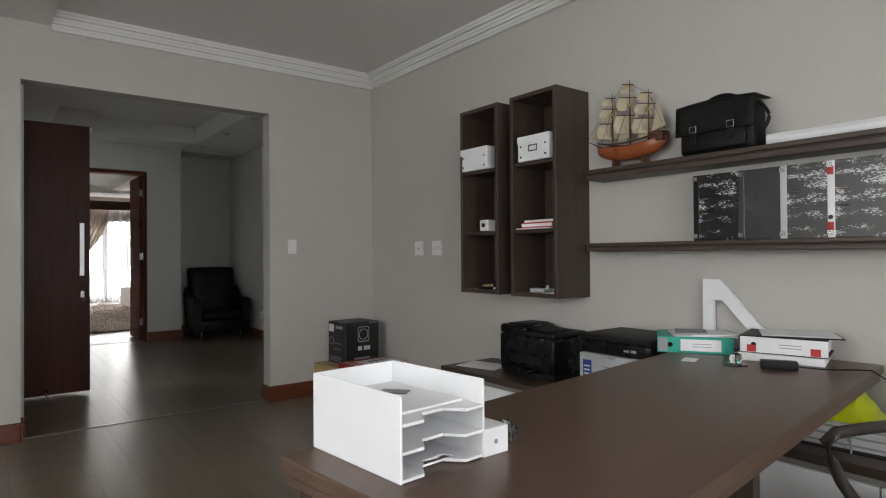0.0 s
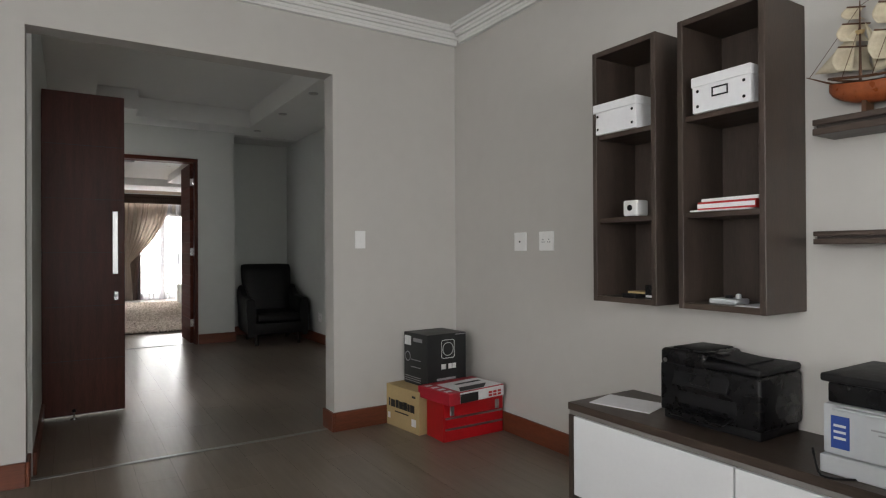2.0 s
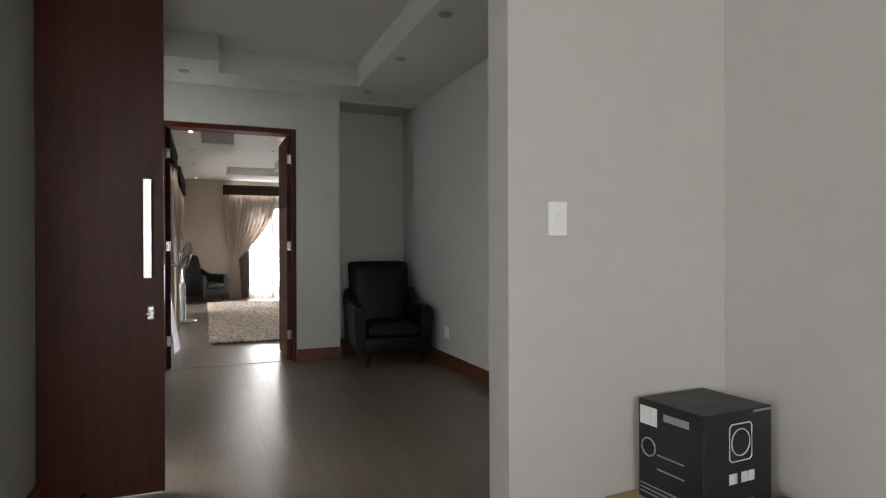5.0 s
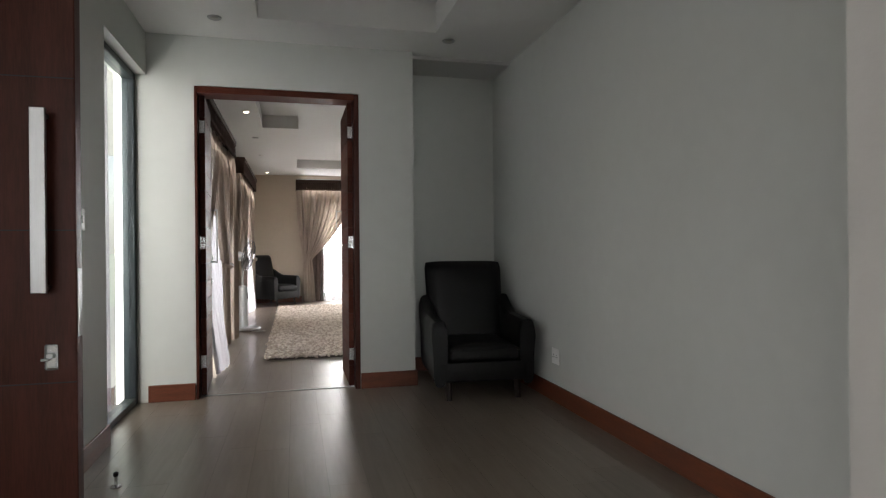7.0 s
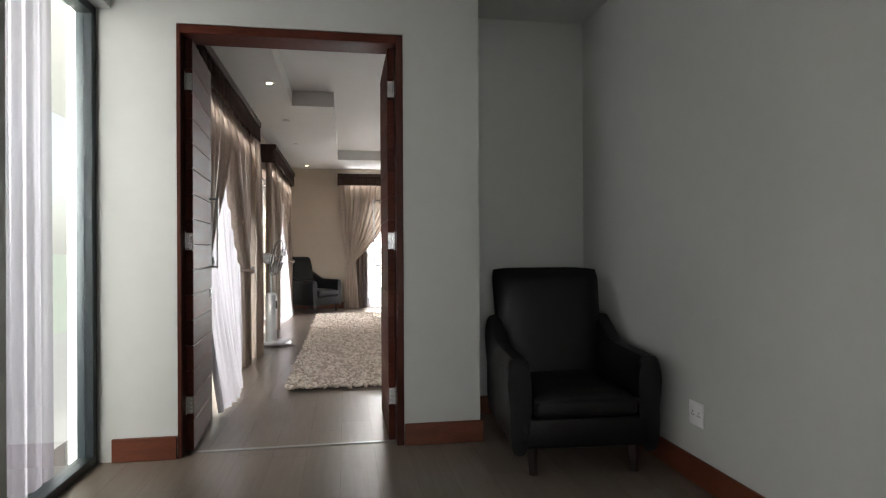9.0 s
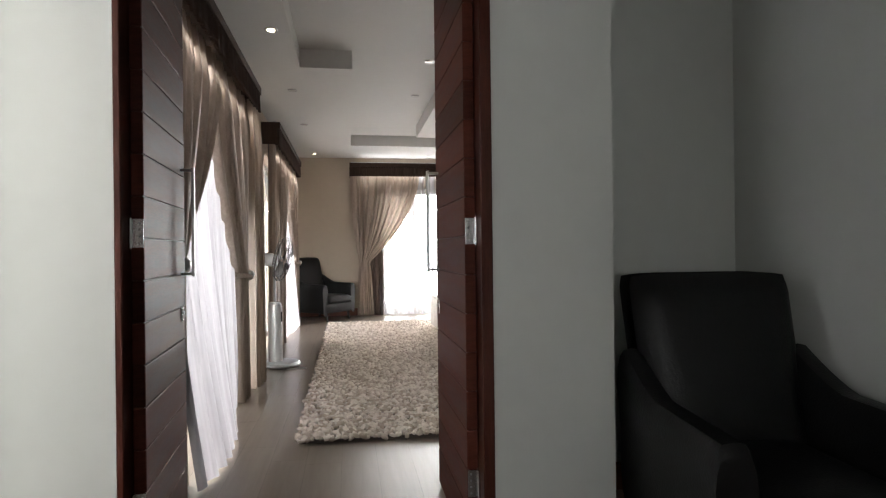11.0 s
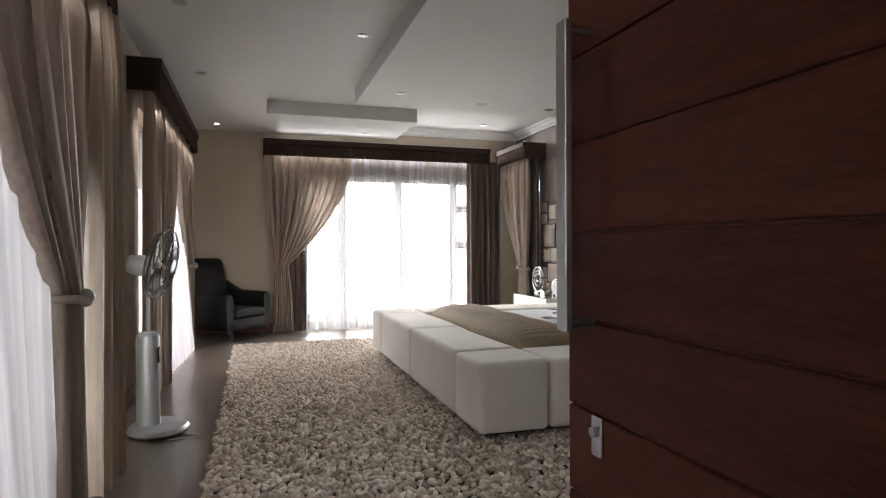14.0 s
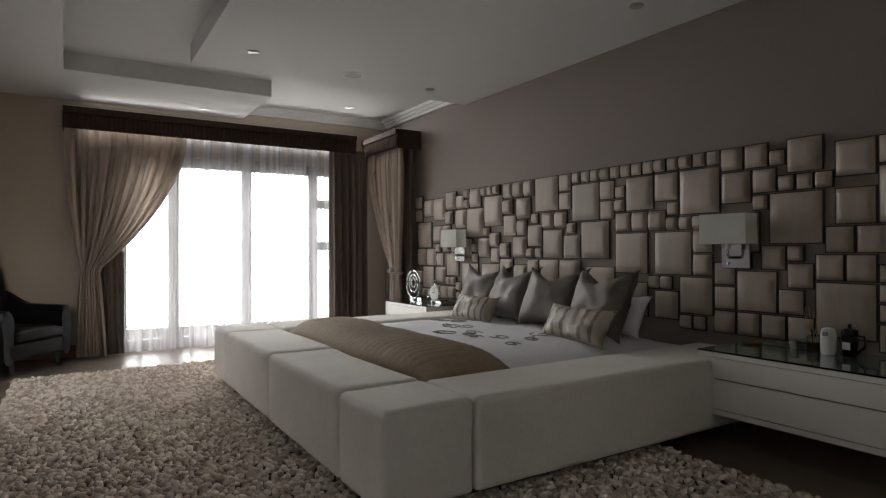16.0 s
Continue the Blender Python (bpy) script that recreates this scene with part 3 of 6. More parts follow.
wall_plate("light_switch", "white single rocker light switch on the grey wall", "light switch", (2.19, OY, 1.30), 0, 0.078, 0.122, "switch")
wall_plate("light_switch", "white light switch beside the tall entrance window", "light switch", (HX0, 7.93, 1.335), -90 + 180, 0.075, 0.115, "switch")
wall_plate("aerial_socket", "square white aerial socket on the grey wall", "socket", (OX, 4.02, 1.277), -90, 0.12, 0.12, "aerial")
wall_plate("power_socket", "square white double power socket on the grey wall", "socket", (OX, 3.77, 1.277), -90, 0.13, 0.12, "socket")
wall_plate("power_socket", "white double power socket low on the long wall", "socket", (HX1, 8.56, 0.345), -90, 0.12, 0.12, "socket")


def downlight(x, y, z, on=False):
    d = thing("downlight", "small round ceiling spotlight, %s" % ("glowing warm" if on else "switched off"), "downlight", (x, y, z), group="ceiling spotlights")
    part("rim", lathe([(0.030, -0.004), (0.046, -0.008), (0.050, -0.004), (0.050, 0.0)], 24), STEEL, d, smooth="auto")
    part("bulb", lathe([(0.002, -0.0095), (0.027, -0.0085), (0.028, -0.004)], 18), LAMP_ON if on else LAMP_OFF, d, "lit bulb" if on else "")


# ---- office ----
def box_cabinet(y0, y1):
    """A tall open wall cabinet with three bays; its front faces -x."""
    x0, t, z0, z1 = 2.69, 0.026, 0.968, 2.195
    c = thing("wall_cabinet", "tall dark walnut open wall cabinet with three bays", "cabinet", (OX, (y0 + y1) / 2, z0), group="wall cabinets")
    w, d, h = (y1 - y0) / 2, OX - x0, z1 - z0
    for s in (-1, 1):
        a, b = sorted((s * w, s * (w - t)))
        part("side_panel", round_box(-d, -0.002, a, b, 0, h, 0.002, 1), WALNUT_Z, c)
    part("top_panel", boxes((-d + 0.001, -0.002, -w + t, w - t, h - t, h - 0.001)), WALNUT_Y, c)
    part("bottom_panel", boxes((-d + 0.001, -0.002, -w + t, w - t, 0.001, t)), WALNUT_Y, c)
    for z in (0.385, 0.795):
        part("shelf", boxes((-d + 0.02, -0.010, -w + t, w - t, z, z + 0.022)), WALNUT_Y, c)
    part("back_panel", boxes((-0.010, -0.003, -w + t, w - t, t, h - t)), WALNUT_Z, c)
    return c


box_cabinet(2.735, 3.11)
box_cabinet(2.243, 2.622)
SH1, SH2 = 0.968 + 0.795 + 0.022, 0.968 + 0.385 + 0.022


def storage_box(x, y, z, w, d, h, plate):
    b = thing("storage_box", "white cardboard storage box with metal studs%s" % (" and a label holder" if plate else ""), "storage box", (x, y, z), group="white storage boxes")
    part("body", round_box(-d / 2, d / 2, -w / 2, w / 2, 0, h * 0.78, 0.003, 1), PAPER, b)
    lid = part("lid", round_box(-d / 2 - 0.004, d / 2 + 0.004, -w / 2 - 0.004, w / 2 + 0.004, h * 0.72, h, 0.003, 1), PAPER, b)
    for s in (-1, 1):
        for zz in (0.18, 0.6):
            part("stud", moved(lathe([(0.007, 0), (0.005, 0.003)], 8), pose(-d / 2, s * (w / 2 - 0.025), h * zz, 0, -90)), PLASTIC_BLACK, b)
    if plate:
        part("label_holder", merged(boxes((-d / 2 - 0.003, -d / 2, -0.035, 0.035, h * 0.36, h * 0.40)), boxes((-d / 2 - 0.003, -d / 2, -0.035, 0.035, h * 0.58, h * 0.62)),
                                    boxes((-d / 2 - 0.003, -d / 2, -0.035, -0.03, h * 0.40, h * 0.58)), boxes((-d / 2 - 0.003, -d / 2, 0.03, 0.035, h * 0.40, h * 0.58))), PLASTIC_BLACK, b)
    return b


storage_box(2.80, 2.97, SH1, 0.26, 0.22, 0.15, False)
storage_box(2.80, 2.425, SH1, 0.25, 0.22, 0.15, True)
w = thing("webcam", "small white cube camera on a cabinet shelf", "camera", (2.755, 2.90, SH2))
part("body", round_box(-0.04, 0.04, -0.042, 0.042, 0.004, 0.078, 0.008, 2), PLASTIC_WHITE, w)
part("lens", moved(lathe([(0.014, 0), (0.014, 0.004), (0.008, 0.006)], 14), pose(-0.04, 0, 0.042, 0, -90)), PLASTIC_BLACK, w)
part("base", lathe([(0.04, 0), (0.04, 0.004)], 16), PLASTIC_BLACK, w)
for i, (mat, dx, h, dy, lab) in enumerate(((PAPER, -0.02, 0.006, 0.01, "loose white sheets lying on a cabinet shelf"), (PRINT_RED, 0.01, 0.035, -0.008, "thick red paperback book on a cabinet shelf"),
                                           (PAPER, 0.02, 0.014, -0.02, "thin white booklet on a red book"))):
    z = SH2 + (0, 0.006, 0.041)[i]
    b = thing("book" if i else "paper_stack", lab, "book" if i else "paper", (2.80 + dx, 2.425 + dy, z), (4, 0, -3)[i])
    part("cover" if i else "paper_pad", round_box(-0.10, 0.10, -0.125, 0.125, 0, h, 0.002, 1), mat, b)
    if i:
        part("pages", boxes((-0.1005, 0.098, -0.122, 0.1255, h * 0.25, h * 0.75)), PAPER, b)
ZB = 0.968 + 0.026
for i, (y, hx, h, mat, lab) in enumerate(((2.80, 0.03, 0.062, PLASTIC_BLACK, "small black electronic box in a cabinet"), (2.90, 0.06, 0.020, PLASTIC_MATT, "flat black adapter in a cabinet"), (2.88, 0.05, 0.052, CARD, "thin brown notebook lying in a cabinet"))):
    b = thing("gadget_box" if i < 2 else "notebook", lab, "gadget" if i < 2 else "notebook", (2.76 + (0.02 if i == 2 else 0), y, ZB + (0.020 if i == 2 else 0)))
    if i == 0:
        part("body", round_box(-hx, hx, -0.03, 0.03, 0, h, 0.003, 1), mat, b)
        part("label_strip", boxes((-hx - 0.001, -hx, -0.024, 0.024, 0.006, 0.016)), PRINT_WHITE, b)
    elif i == 1:
        part("body", round_box(-hx, hx, -0.04, 0.04, 0, h, 0.005, 2), mat, b)
    else:
        part("cover", round_box(-hx, hx, -0.05, 0.05, 0.0, 0.010, 0.002, 1), mat, b)
h_ = thing("network_hub", "low grey plastic hub in a cabinet", "gadget", (2.80, 2.46, ZB))
part("body", round_box(-0.05, 0.05, -0.06, 0.06, 0, 0.022, 0.006, 2), PLASTIC_GREY, h_)
part("knob", lathe([(0.016, 0.022), (0.014, 0.034), (0.004, 0.036)], 12), PLASTIC_MATT, h_)
part("knob", moved(lathe([(0.012, 0.022), (0.010, 0.040), (0.004, 0.042)], 12), pose(0.01, -0.035, 0)), PLASTIC_GREY, h_)
p_ = thing("paper_sheet", "white sheet of paper lying in a cabinet", "paper", (2.79, 2.33, ZB))
part("sheet", boxes((-0.08, 0.08, -0.05, 0.05, 0, 0.002)), PAPER, p_)


def floating_shelf(z0, z1):
    s = thing("wall_shelf", "long dark walnut floating shelf with a grooved edge", "shelf", (OX, 0.5, z0), group="floating shelves")
    h, d = z1 - z0, 0.165
    part("upper_board", round_box(-d, 0, -1.9, 1.64, h * 0.62, h, 0.002, 1), WALNUT_Y, s)
    part("core", boxes((-d + 0.012, 0, -1.9, 1.63, h * 0.42, h * 0.62)), BACKING, s)
    part("lower_board", round_box(-d, 0, -1.9, 1.64, 0, h * 0.42, 0.002, 1), WALNUT_Y, s)
    part("end_bracket", boxes((-d + 0.02, -d + 0.04, 1.63, 1.642, h * 0.44, h * 0.6)), CHROME, s)
    return s


floating_shelf(1.640, 1.698)
floating_shelf(1.236, 1.284)


def standing_binder(y, w, mat, spine, lab):
    b = thing("lever_arch_file", lab, "ring binder", (2.90, y, 1.284), group="files on the shelf")
    t = 0.034
    part("cover", round_box(-t, t, -w / 2, w / 2, 0, 0.318, 0.003, 1), mat, b)
    part("spine", round_box(-t - 0.002, t + 0.002, w / 2 - 0.002, w / 2 + 0.026, 0, 0.318, 0.003, 1), spine, b)
    for z in (0.13, 0.20):
        part("eyelet", moved(tube([(0, -0.016, 0), (0, 0.016, 0)], 0.0035, 6), pose(-t - 0.001, w / 2 - 0.035, z)), CHROME, b)
    for z in (0.012, 0.290):
        part("corner_guard", boxes((-t - 0.004, -t + 0.004, w / 2 + 0.004, w / 2 + 0.027, z, z + 0.02)), CHROME, b)
    return b


standing_binder(1.39, 0.20, BINDER_DARK, PLASTIC_MATT, "black marbled lever arch file standing on the shelf")
standing_binder(1.188, 0.165, BINDER_PLAIN, BINDER_PLAIN, "plain dark grey lever arch file standing on the shelf")
standing_binder(1.006, 0.165, BINDER_GREY, PLASTIC_GREY, "grey marbled lever arch file standing on the shelf")
b4 = standing_binder(0.80, 0.21, BINDER_GREY, PAPER, "grey marbled lever arch file with a white and red spine")
for z in (0.03, 0.26):
    part("spine_label", boxes((-0.0375, -0.036, 0.106, 0.130, z, z + 0.035)), PRINT_RED, b4)
part("finger_hole", moved(lathe([(0.009, 0), (0.009, 0.002)], 12), pose(-0.036, 0.118, 0.085, 0, -90)), PLASTIC_BLACK, b4)
standing_binder(0.53, 0.21, BINDER_DARK, PLASTIC_MATT, "black marbled lever arch file standing on the shelf")


def sailing_ship():
    s = thing("model_ship", "wooden model sailing ship with pale cloth sails on the shelf", "model ship", (2.905, 1.90, 1.698), 0)

    def hull_at(u, v):
        y = (u - 0.5) * 0.44
        taper = (1 - abs(2 * u - 1) ** 3.2) ** 0.6 if 0 < u < 1 else 0.0
        a = (v - 0.5) * math.pi
        rise = 0.03 * (2 * u - 1) ** 2
        return (0.052 * taper * math.sin(a), y, 0.108 + rise - (0.070 + rise * 0.3) * max(0.0, math.cos(a)) ** 0.7 * (0.35 + 0.65 * taper))

    part("hull", sheet(28, 12, hull_at), HULL, s, smooth=True)
    part("deck", sheet(20, 2, lambda u, v: (0.05 * (1 - abs(2 * u - 1) ** 3) * (2 * v - 1), (u - 0.5) * 0.43, 0.112 + 0.03 * (2 * u - 1) ** 2)), HULL_DARK, s)
    for sx in (-1, 1):
        part("rail", tube([(sx * 0.051 * (1 - abs(2 * i / 14 - 1) ** 3.2) ** 0.6, (i / 14 - 0.5) * 0.44, 0.125 + 0.035 * (2 * i / 14 - 1) ** 2) for i in range(15)], 0.005, 6), HULL_DARK, s)
    part("stern_castle", round_box(-0.035, 0.035, -0.215, -0.14, 0.11, 0.165, 0.006, 2), HULL_DARK, s)
    part("stand", merged(boxes((-0.03, 0.03, -0.10, -0.085, 0, 0.05)), boxes((-0.03, 0.03, 0.085, 0.10, 0, 0.05)), boxes((-0.012, 0.012, -0.12, 0.12, 0, 0.012))), HULL_DARK, s)
    part("name_plate", boxes((-0.016, -0.012, -0.03, 0.03, 0.0, 0.012)), CARD, s)
    part("bowsprit", rod((0, 0.19, 0.13), (0, 0.30, 0.185), 0.005, 0.002, 6), HULL_DARK, s)
    for y, top in ((0.115, 0.42), (0.0, 0.475), (-0.115, 0.40)):
        part("mast", rod((0, y, 0.10), (0, y, top), 0.006, 0.002, 8), HULL_DARK, s)
        part("crows_nest", moved(lathe([(0.010, 0), (0.015, 0.012)], 10), pose(0, y, 0.10 + (top - 0.1) * 0.62)), CARD, s)
        for k, (f0, f1, w) in enumerate(((0.22, 0.49, 0.050), (0.55, 0.75, 0.038), (0.80, 0.94, 0.025))):
            z0, z1 = 0.10 + (top - 0.1) * f0, 0.10 + (top - 0.1) * f1
            part("yard", rod((-w * 0.95, y + 0.012 + w * 0.8, z1), (w * 0.95, y + 0.012 - w * 0.8, z1), 0.003, 0.003, 6), HULL_DARK, s)
            part("sail", sheet(8, 6, lambda u, v, w=w, z0=z0, z1=z1, y=y: ((2 * u - 1) * w * (1.1 - 0.2 * v), y + 0.014 + 0.030 * math.sin(math.pi * v) * (1 - 0.4 * (2 * u - 1) ** 2) - (2 * u - 1) * w * 0.8, z0 + (z1 - z0) * v), 0.001), SAIL, s, smooth=True)
    for y0, y1, z0, z1, yy, zz in ((0.07, 0.00, 0.15, 0.16, 0.10, 0.34), (-0.05, -0.11, 0.15, 0.15, -0.02, 0.36), (0.27, 0.14, 0.19, 0.17, 0.12, 0.33), (-0.215, -0.13, 0.19, 0.17, -0.175, 0.33)):
        part("staysail", sheet(6, 6, lambda u, v: tuple(Vector((0.012 * math.sin(3 * u) * v, y0 + (y1 - y0) * u, z0 + (z1 - z0) * u)).lerp(Vector((0, yy, zz)), v)), 0.001), SAIL, s, smooth=True)
    for a, b in (((0, 0.29, 0.18), (0, 0.115, 0.40)), ((0, 0.115, 0.40), (0, 0, 0.45)), ((0, 0, 0.45), (0, -0.115, 0.38)), ((0, -0.115, 0.38), (0, -0.21, 0.17)),
                 ((0.05, 0.06, 0.125), (0, 0, 0.36)), ((-0.05, 0.06, 0.125), (0, 0, 0.36)), ((-0.05, -0.05, 0.125), (0, -0.115, 0.32)), ((-0.045, 0.16, 0.13), (0, 0.115, 0.33))):
        part("rigging_line", rod(a, b, 0.0012, 0.0012, 4), HULL_DARK, s)
    return s


sailing_ship()


def briefcase():
    b = thing("briefcase", "black leather briefcase with a flap and two buckles on the shelf", "briefcase", (2.895, 1.385, 1.698), 0)
    b.scale = (0.95, 0.90, 0.95)
    part("body", moved(round_box(-0.07, 0.07, -0.20, 0.20, 0, 0.235, 0.025, 3), pose(0, 0, 0)), LEATHER_BAG, b, smooth=True)

    def flap(u, v):
        a = v * 1.6
        y = (2 * u - 1) * (0.213 - 0.004 * v)
        z = 0.252 - 0.155 * max(0, (a - 0.6)) + 0.012 * math.sin(math.pi * u) * (a < 0.6)
        x = 0.08 - 0.16 * min(1, a / 0.6) - 0.012 * max(0, a - 0.6)
        return (x, y, z)

    part("flap", sheet(12, 14, flap, 0.006), LEATHER_BAG, b, smooth=True)
    part("front_pocket", round_box(-0.092, -0.07, -0.17, 0.17, 0.015, 0.10, 0.008, 2), LEATHER_BAG, b, smooth="auto")
    for y in (-0.10, 0.10):
        part("strap", round_box(-0.103, -0.095, y - 0.014, y + 0.014, 0.05, 0.155, 0.002, 1), LEATHER_BAG, b)
        part("buckle", tube([(-0.106, y - 0.018, 0.105), (-0.106, y + 0.018, 0.105), (-0.106, y + 0.018, 0.135), (-0.106, y - 0.018, 0.135)], 0.0028, 6, True), STEEL, b)
    part("handle", tube([(0, -0.09 + 0.18 * i / 12, 0.255 + 0.035 * math.sin(math.pi * i / 12) ** 0.6) for i in range(13)], 0.010, 8), LEATHER_BAG, b, smooth=True)
    part("shoulder_strap", tube([(-0.02, -0.20 - 0.05 * math.sin(math.pi * i / 12), 0.22 - 0.16 * i / 12) for i in range(13)], 0.009, 8), LEATHER_BAG, b, smooth=True)
    return b


briefcase()
r_ = thing("paper_roll", "long rolls of white plan paper lying on the shelf", "paper roll", (2.915, 0.72, 1.698))
part("roll", moved(rod((0, -0.5, 0.03), (0.0, 0.46, 0.03), 0.03, 0.03, 16), pose(0, 0, 0, 0, 0, 0)), PAPER, r_, smooth="auto")
part("roll", rod((-0.045, -0.5, 0.022), (-0.03, 0.40, 0.022), 0.022, 0.022, 14), PAPER, r_, smooth="auto")

# desk, turned a little from the wall
DZ = 0.77

d_ = thing("desk", "large dark walnut laminate desk with a worn satin top", "desk", (0.65, 1.262, 0), 7.0)
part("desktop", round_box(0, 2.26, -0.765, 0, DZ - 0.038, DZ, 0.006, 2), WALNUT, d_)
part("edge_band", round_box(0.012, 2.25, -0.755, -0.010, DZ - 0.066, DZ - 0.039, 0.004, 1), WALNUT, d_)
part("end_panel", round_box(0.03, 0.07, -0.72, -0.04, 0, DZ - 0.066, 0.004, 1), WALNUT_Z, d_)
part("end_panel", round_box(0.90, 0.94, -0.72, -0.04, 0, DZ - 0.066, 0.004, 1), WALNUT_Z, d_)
part("leg", rod((1.72, -0.18, 0), (1.72, -0.18, DZ - 0.066), 0.025, 0.025, 14), STEEL, d_, "round steel leg", smooth="auto")
part("modesty_panel", boxes((0.07, 0.90, -0.10, -0.08, 0.12, DZ - 0.066)), WALNUT, d_)

# three-tier letter tray
t_ = thing("letter_tray", "white three-tier letter tray holding a few papers on the desk", "letter tray", (0.876, 1.115, DZ), 5.5)
t_.scale = (1.0, 1.09, 1.05)
part("side_panel", round_box(-0.1215, -0.1155, -0.153, 0.153, 0, 0.168, 0.002, 1), WHITE_BOARD, t_)
part("side_panel", round_box(0.1155, 0.1215, -0.153, 0.153, 0, 0.168, 0.002, 1), WHITE_BOARD, t_)
part("back_panel", round_box(-0.1155, 0.1155, 0.147, 0.153, 0, 0.168, 0.002, 1), WHITE_BOARD, t_)
for z in (0.003, 0.055, 0.108):
    bm = bmesh.new()
    outline = [(-0.1155, -0.153), (-0.06, -0.153), (-0.03, -0.115), (0.03, -0.115), (0.06, -0.153), (0.1155, -0.153), (0.1155, 0.147), (-0.1155, 0.147)]
    lo = [bm.verts.new((x, y, z)) for x, y in outline]
    hi = [bm.verts.new((x, y, z + 0.006)) for x, y in outline]
    bm.faces.new(lo[::-1])
    bm.faces.new(hi)
    for i in range(8):
        bm.faces.new((lo[i], lo[(i + 1) % 8], hi[(i + 1) % 8], hi[i]))
    part("tier", bm, WHITE_BOARD, t_)
pp = thing("paper_stack", "loose papers in the top of a letter tray", "paper", (0.877, 1.12, DZ + 0.121), 5.5)
part("paper_pad", moved(round_box(-0.10, 0.10, -0.13, 0.13, 0, 0.006, 0.001, 1), pose(0, 0.01, 0)), PAPER, pp)
pc = thing("card", "small dark printed card on papers in a letter tray", "card", (0.90, 1.16, DZ + 0.1275), 40)
part("sheet", round_box(-0.02, 0.02, -0.035, 0.035, 0, 0.0015, 0.0005, 1), BINDER_PLAIN, pc)
pc = thing("card", "small dark printed card on papers in a letter tray", "card", (0.82, 1.21, DZ + 0.1275), -20)
part("sheet", round_box(-0.015, 0.015, -0.03, 0.03, 0, 0.0015, 0.0005, 1), BINDER_PLAIN, pc)
pp2 = thing("plastic_bag", "crumpled clear plastic packet in a letter tray", "packet", (0.885, 1.02, DZ + 0.0105), 5.5)
part("film", sheet(14, 14, lambda u, v: ((u - 0.5) * 0.14, (v - 0.5) * 0.12, 0.012 + 0.03 * math.sin(math.pi * u) * math.sin(math.pi * v) * (0.6 + 0.4 * math.sin(17 * u + 9 * v)))), glass("clear_film", (0.9, 0.9, 0.92), 0.2), pp2, smooth=True)
w_ = thing("product_box", "small white square carton beside the letter tray", "carton", (1.042, 1.003, DZ), 2)
part("carton", round_box(-0.04, 0.04, -0.045, 0.045, 0, 0.062, 0.002, 1), PAPER, w_)
part("emblem", moved(lathe([(0.006, 0), (0.006, 0.0008)], 10), pose(0.0, -0.045, 0.03, 90)), PRINT_GREY, w_)
tp = thing("tape_dispenser", "clear plastic tape dispenser on the desk", "tape dispenser", (1.125, 1.01, DZ), 24)
part("body", round_box(-0.05, 0.05, -0.012, 0.012, 0, 0.012, 0.004, 2), GLASS, tp)
part("tape_ring", moved(tube(ring_points((0, 0, 0.030), 0.022, "y", 20), 0.008, 8, True), pose(0, 0, 0)), GLASS_TOP, tp, smooth=True)
part("cutter", boxes((0.046, 0.050, -0.011, 0.011, 0.010, 0.028)), CHROME, tp)


def lying_binder(name_label, at, rz, mat, spine_label, label_mat):
    b = thing("lever_arch_file", name_label, "ring binder", at, rz, group="files on the desk")
    part("cover", round_box(0, 0.32, 0, 0.26, 0, 0.004, 0.001, 1), mat, b)
    part("cover", round_box(0, 0.32, 0, 0.26, 0.068, 0.072, 0.001, 1), mat, b)
    part("spine", round_box(0, 0.32, -0.004, 0.001, 0, 0.072, 0.001, 1), mat, b)
    part("pages", boxes((0.01, 0.31, 0.02, 0.25, 0.006, 0.056)), PAPER, b)
    part("spine_label", boxes((0.10, 0.27, -0.0055, -0.004, 0.010, 0.062)), label_mat, b)
    for z in (0.028, 0.040):
        part("print_bar", boxes((0.15, 0.23, -0.0062, -0.0055, z, z + 0.003)), PRINT_GREY, b)
    part("finger_hole", moved(lathe([(0.012, 0), (0.010, 0.002)], 14), pose(0.055, -0.004, 0.036, 90)), PLASTIC_BLACK, b)
    return b


g_ = lying_binder("teal lever arch file lying flat on the desk", (2.585, 1.54, DZ), -57, TEAL, "", PAPER)
part("edge_strip", boxes((0.004, 0.045, -0.0055, -0.004, 0.006, 0.066)), PRINT_GREY, g_)
pq = thing("paper_stack", "untidy papers on top of a teal file", "paper", (2.78, 1.44, DZ + 0.073), -50)
part("paper_pad", round_box(-0.13, 0.14, -0.10, 0.10, 0, 0.004, 0.001, 1), PAPER, pq)
part("paper_pad", moved(round_box(-0.10, 0.12, -0.08, 0.09, 0.004, 0.009, 0.001, 1), pose(0.03, 0, 0, 0, 0, 12)), PAPER, pq)
part("booklet", moved(round_box(-0.08, 0.06, -0.07, 0.08, 0.009, 0.014, 0.001, 1), pose(-0.03, 0.01, 0, 0, 0, -8)), PRINT_GREY, pq)
lo_ = thing("paper_stack", "thick stack of white papers under a file on the desk", "paper", (2.66, 1.20, DZ), -75)
part("paper_pad", round_box(-0.005, 0.31, 0.0, 0.24, 0, 0.032, 0.002, 1), PAPER, lo_)
wb = lying_binder("black lever arch file with a white and red spine", (2.665, 1.20, DZ + 0.034), -75, PLASTIC_MATT, "", PAPER)
part("spine_label", boxes((0.004, 0.32, -0.0054, -0.004, 0.004, 0.068)), PAPER, wb)
for a in (0.03, 0.26):
    part("red_strip", boxes((a, a + 0.035, -0.0068, -0.0054, 0.006, 0.035)), PRINT_RED, wb)
cl = thing("clipboard", "clipboard with papers lying on a file", "clipboard", (2.82, 1.03, DZ + 0.1075), -62)
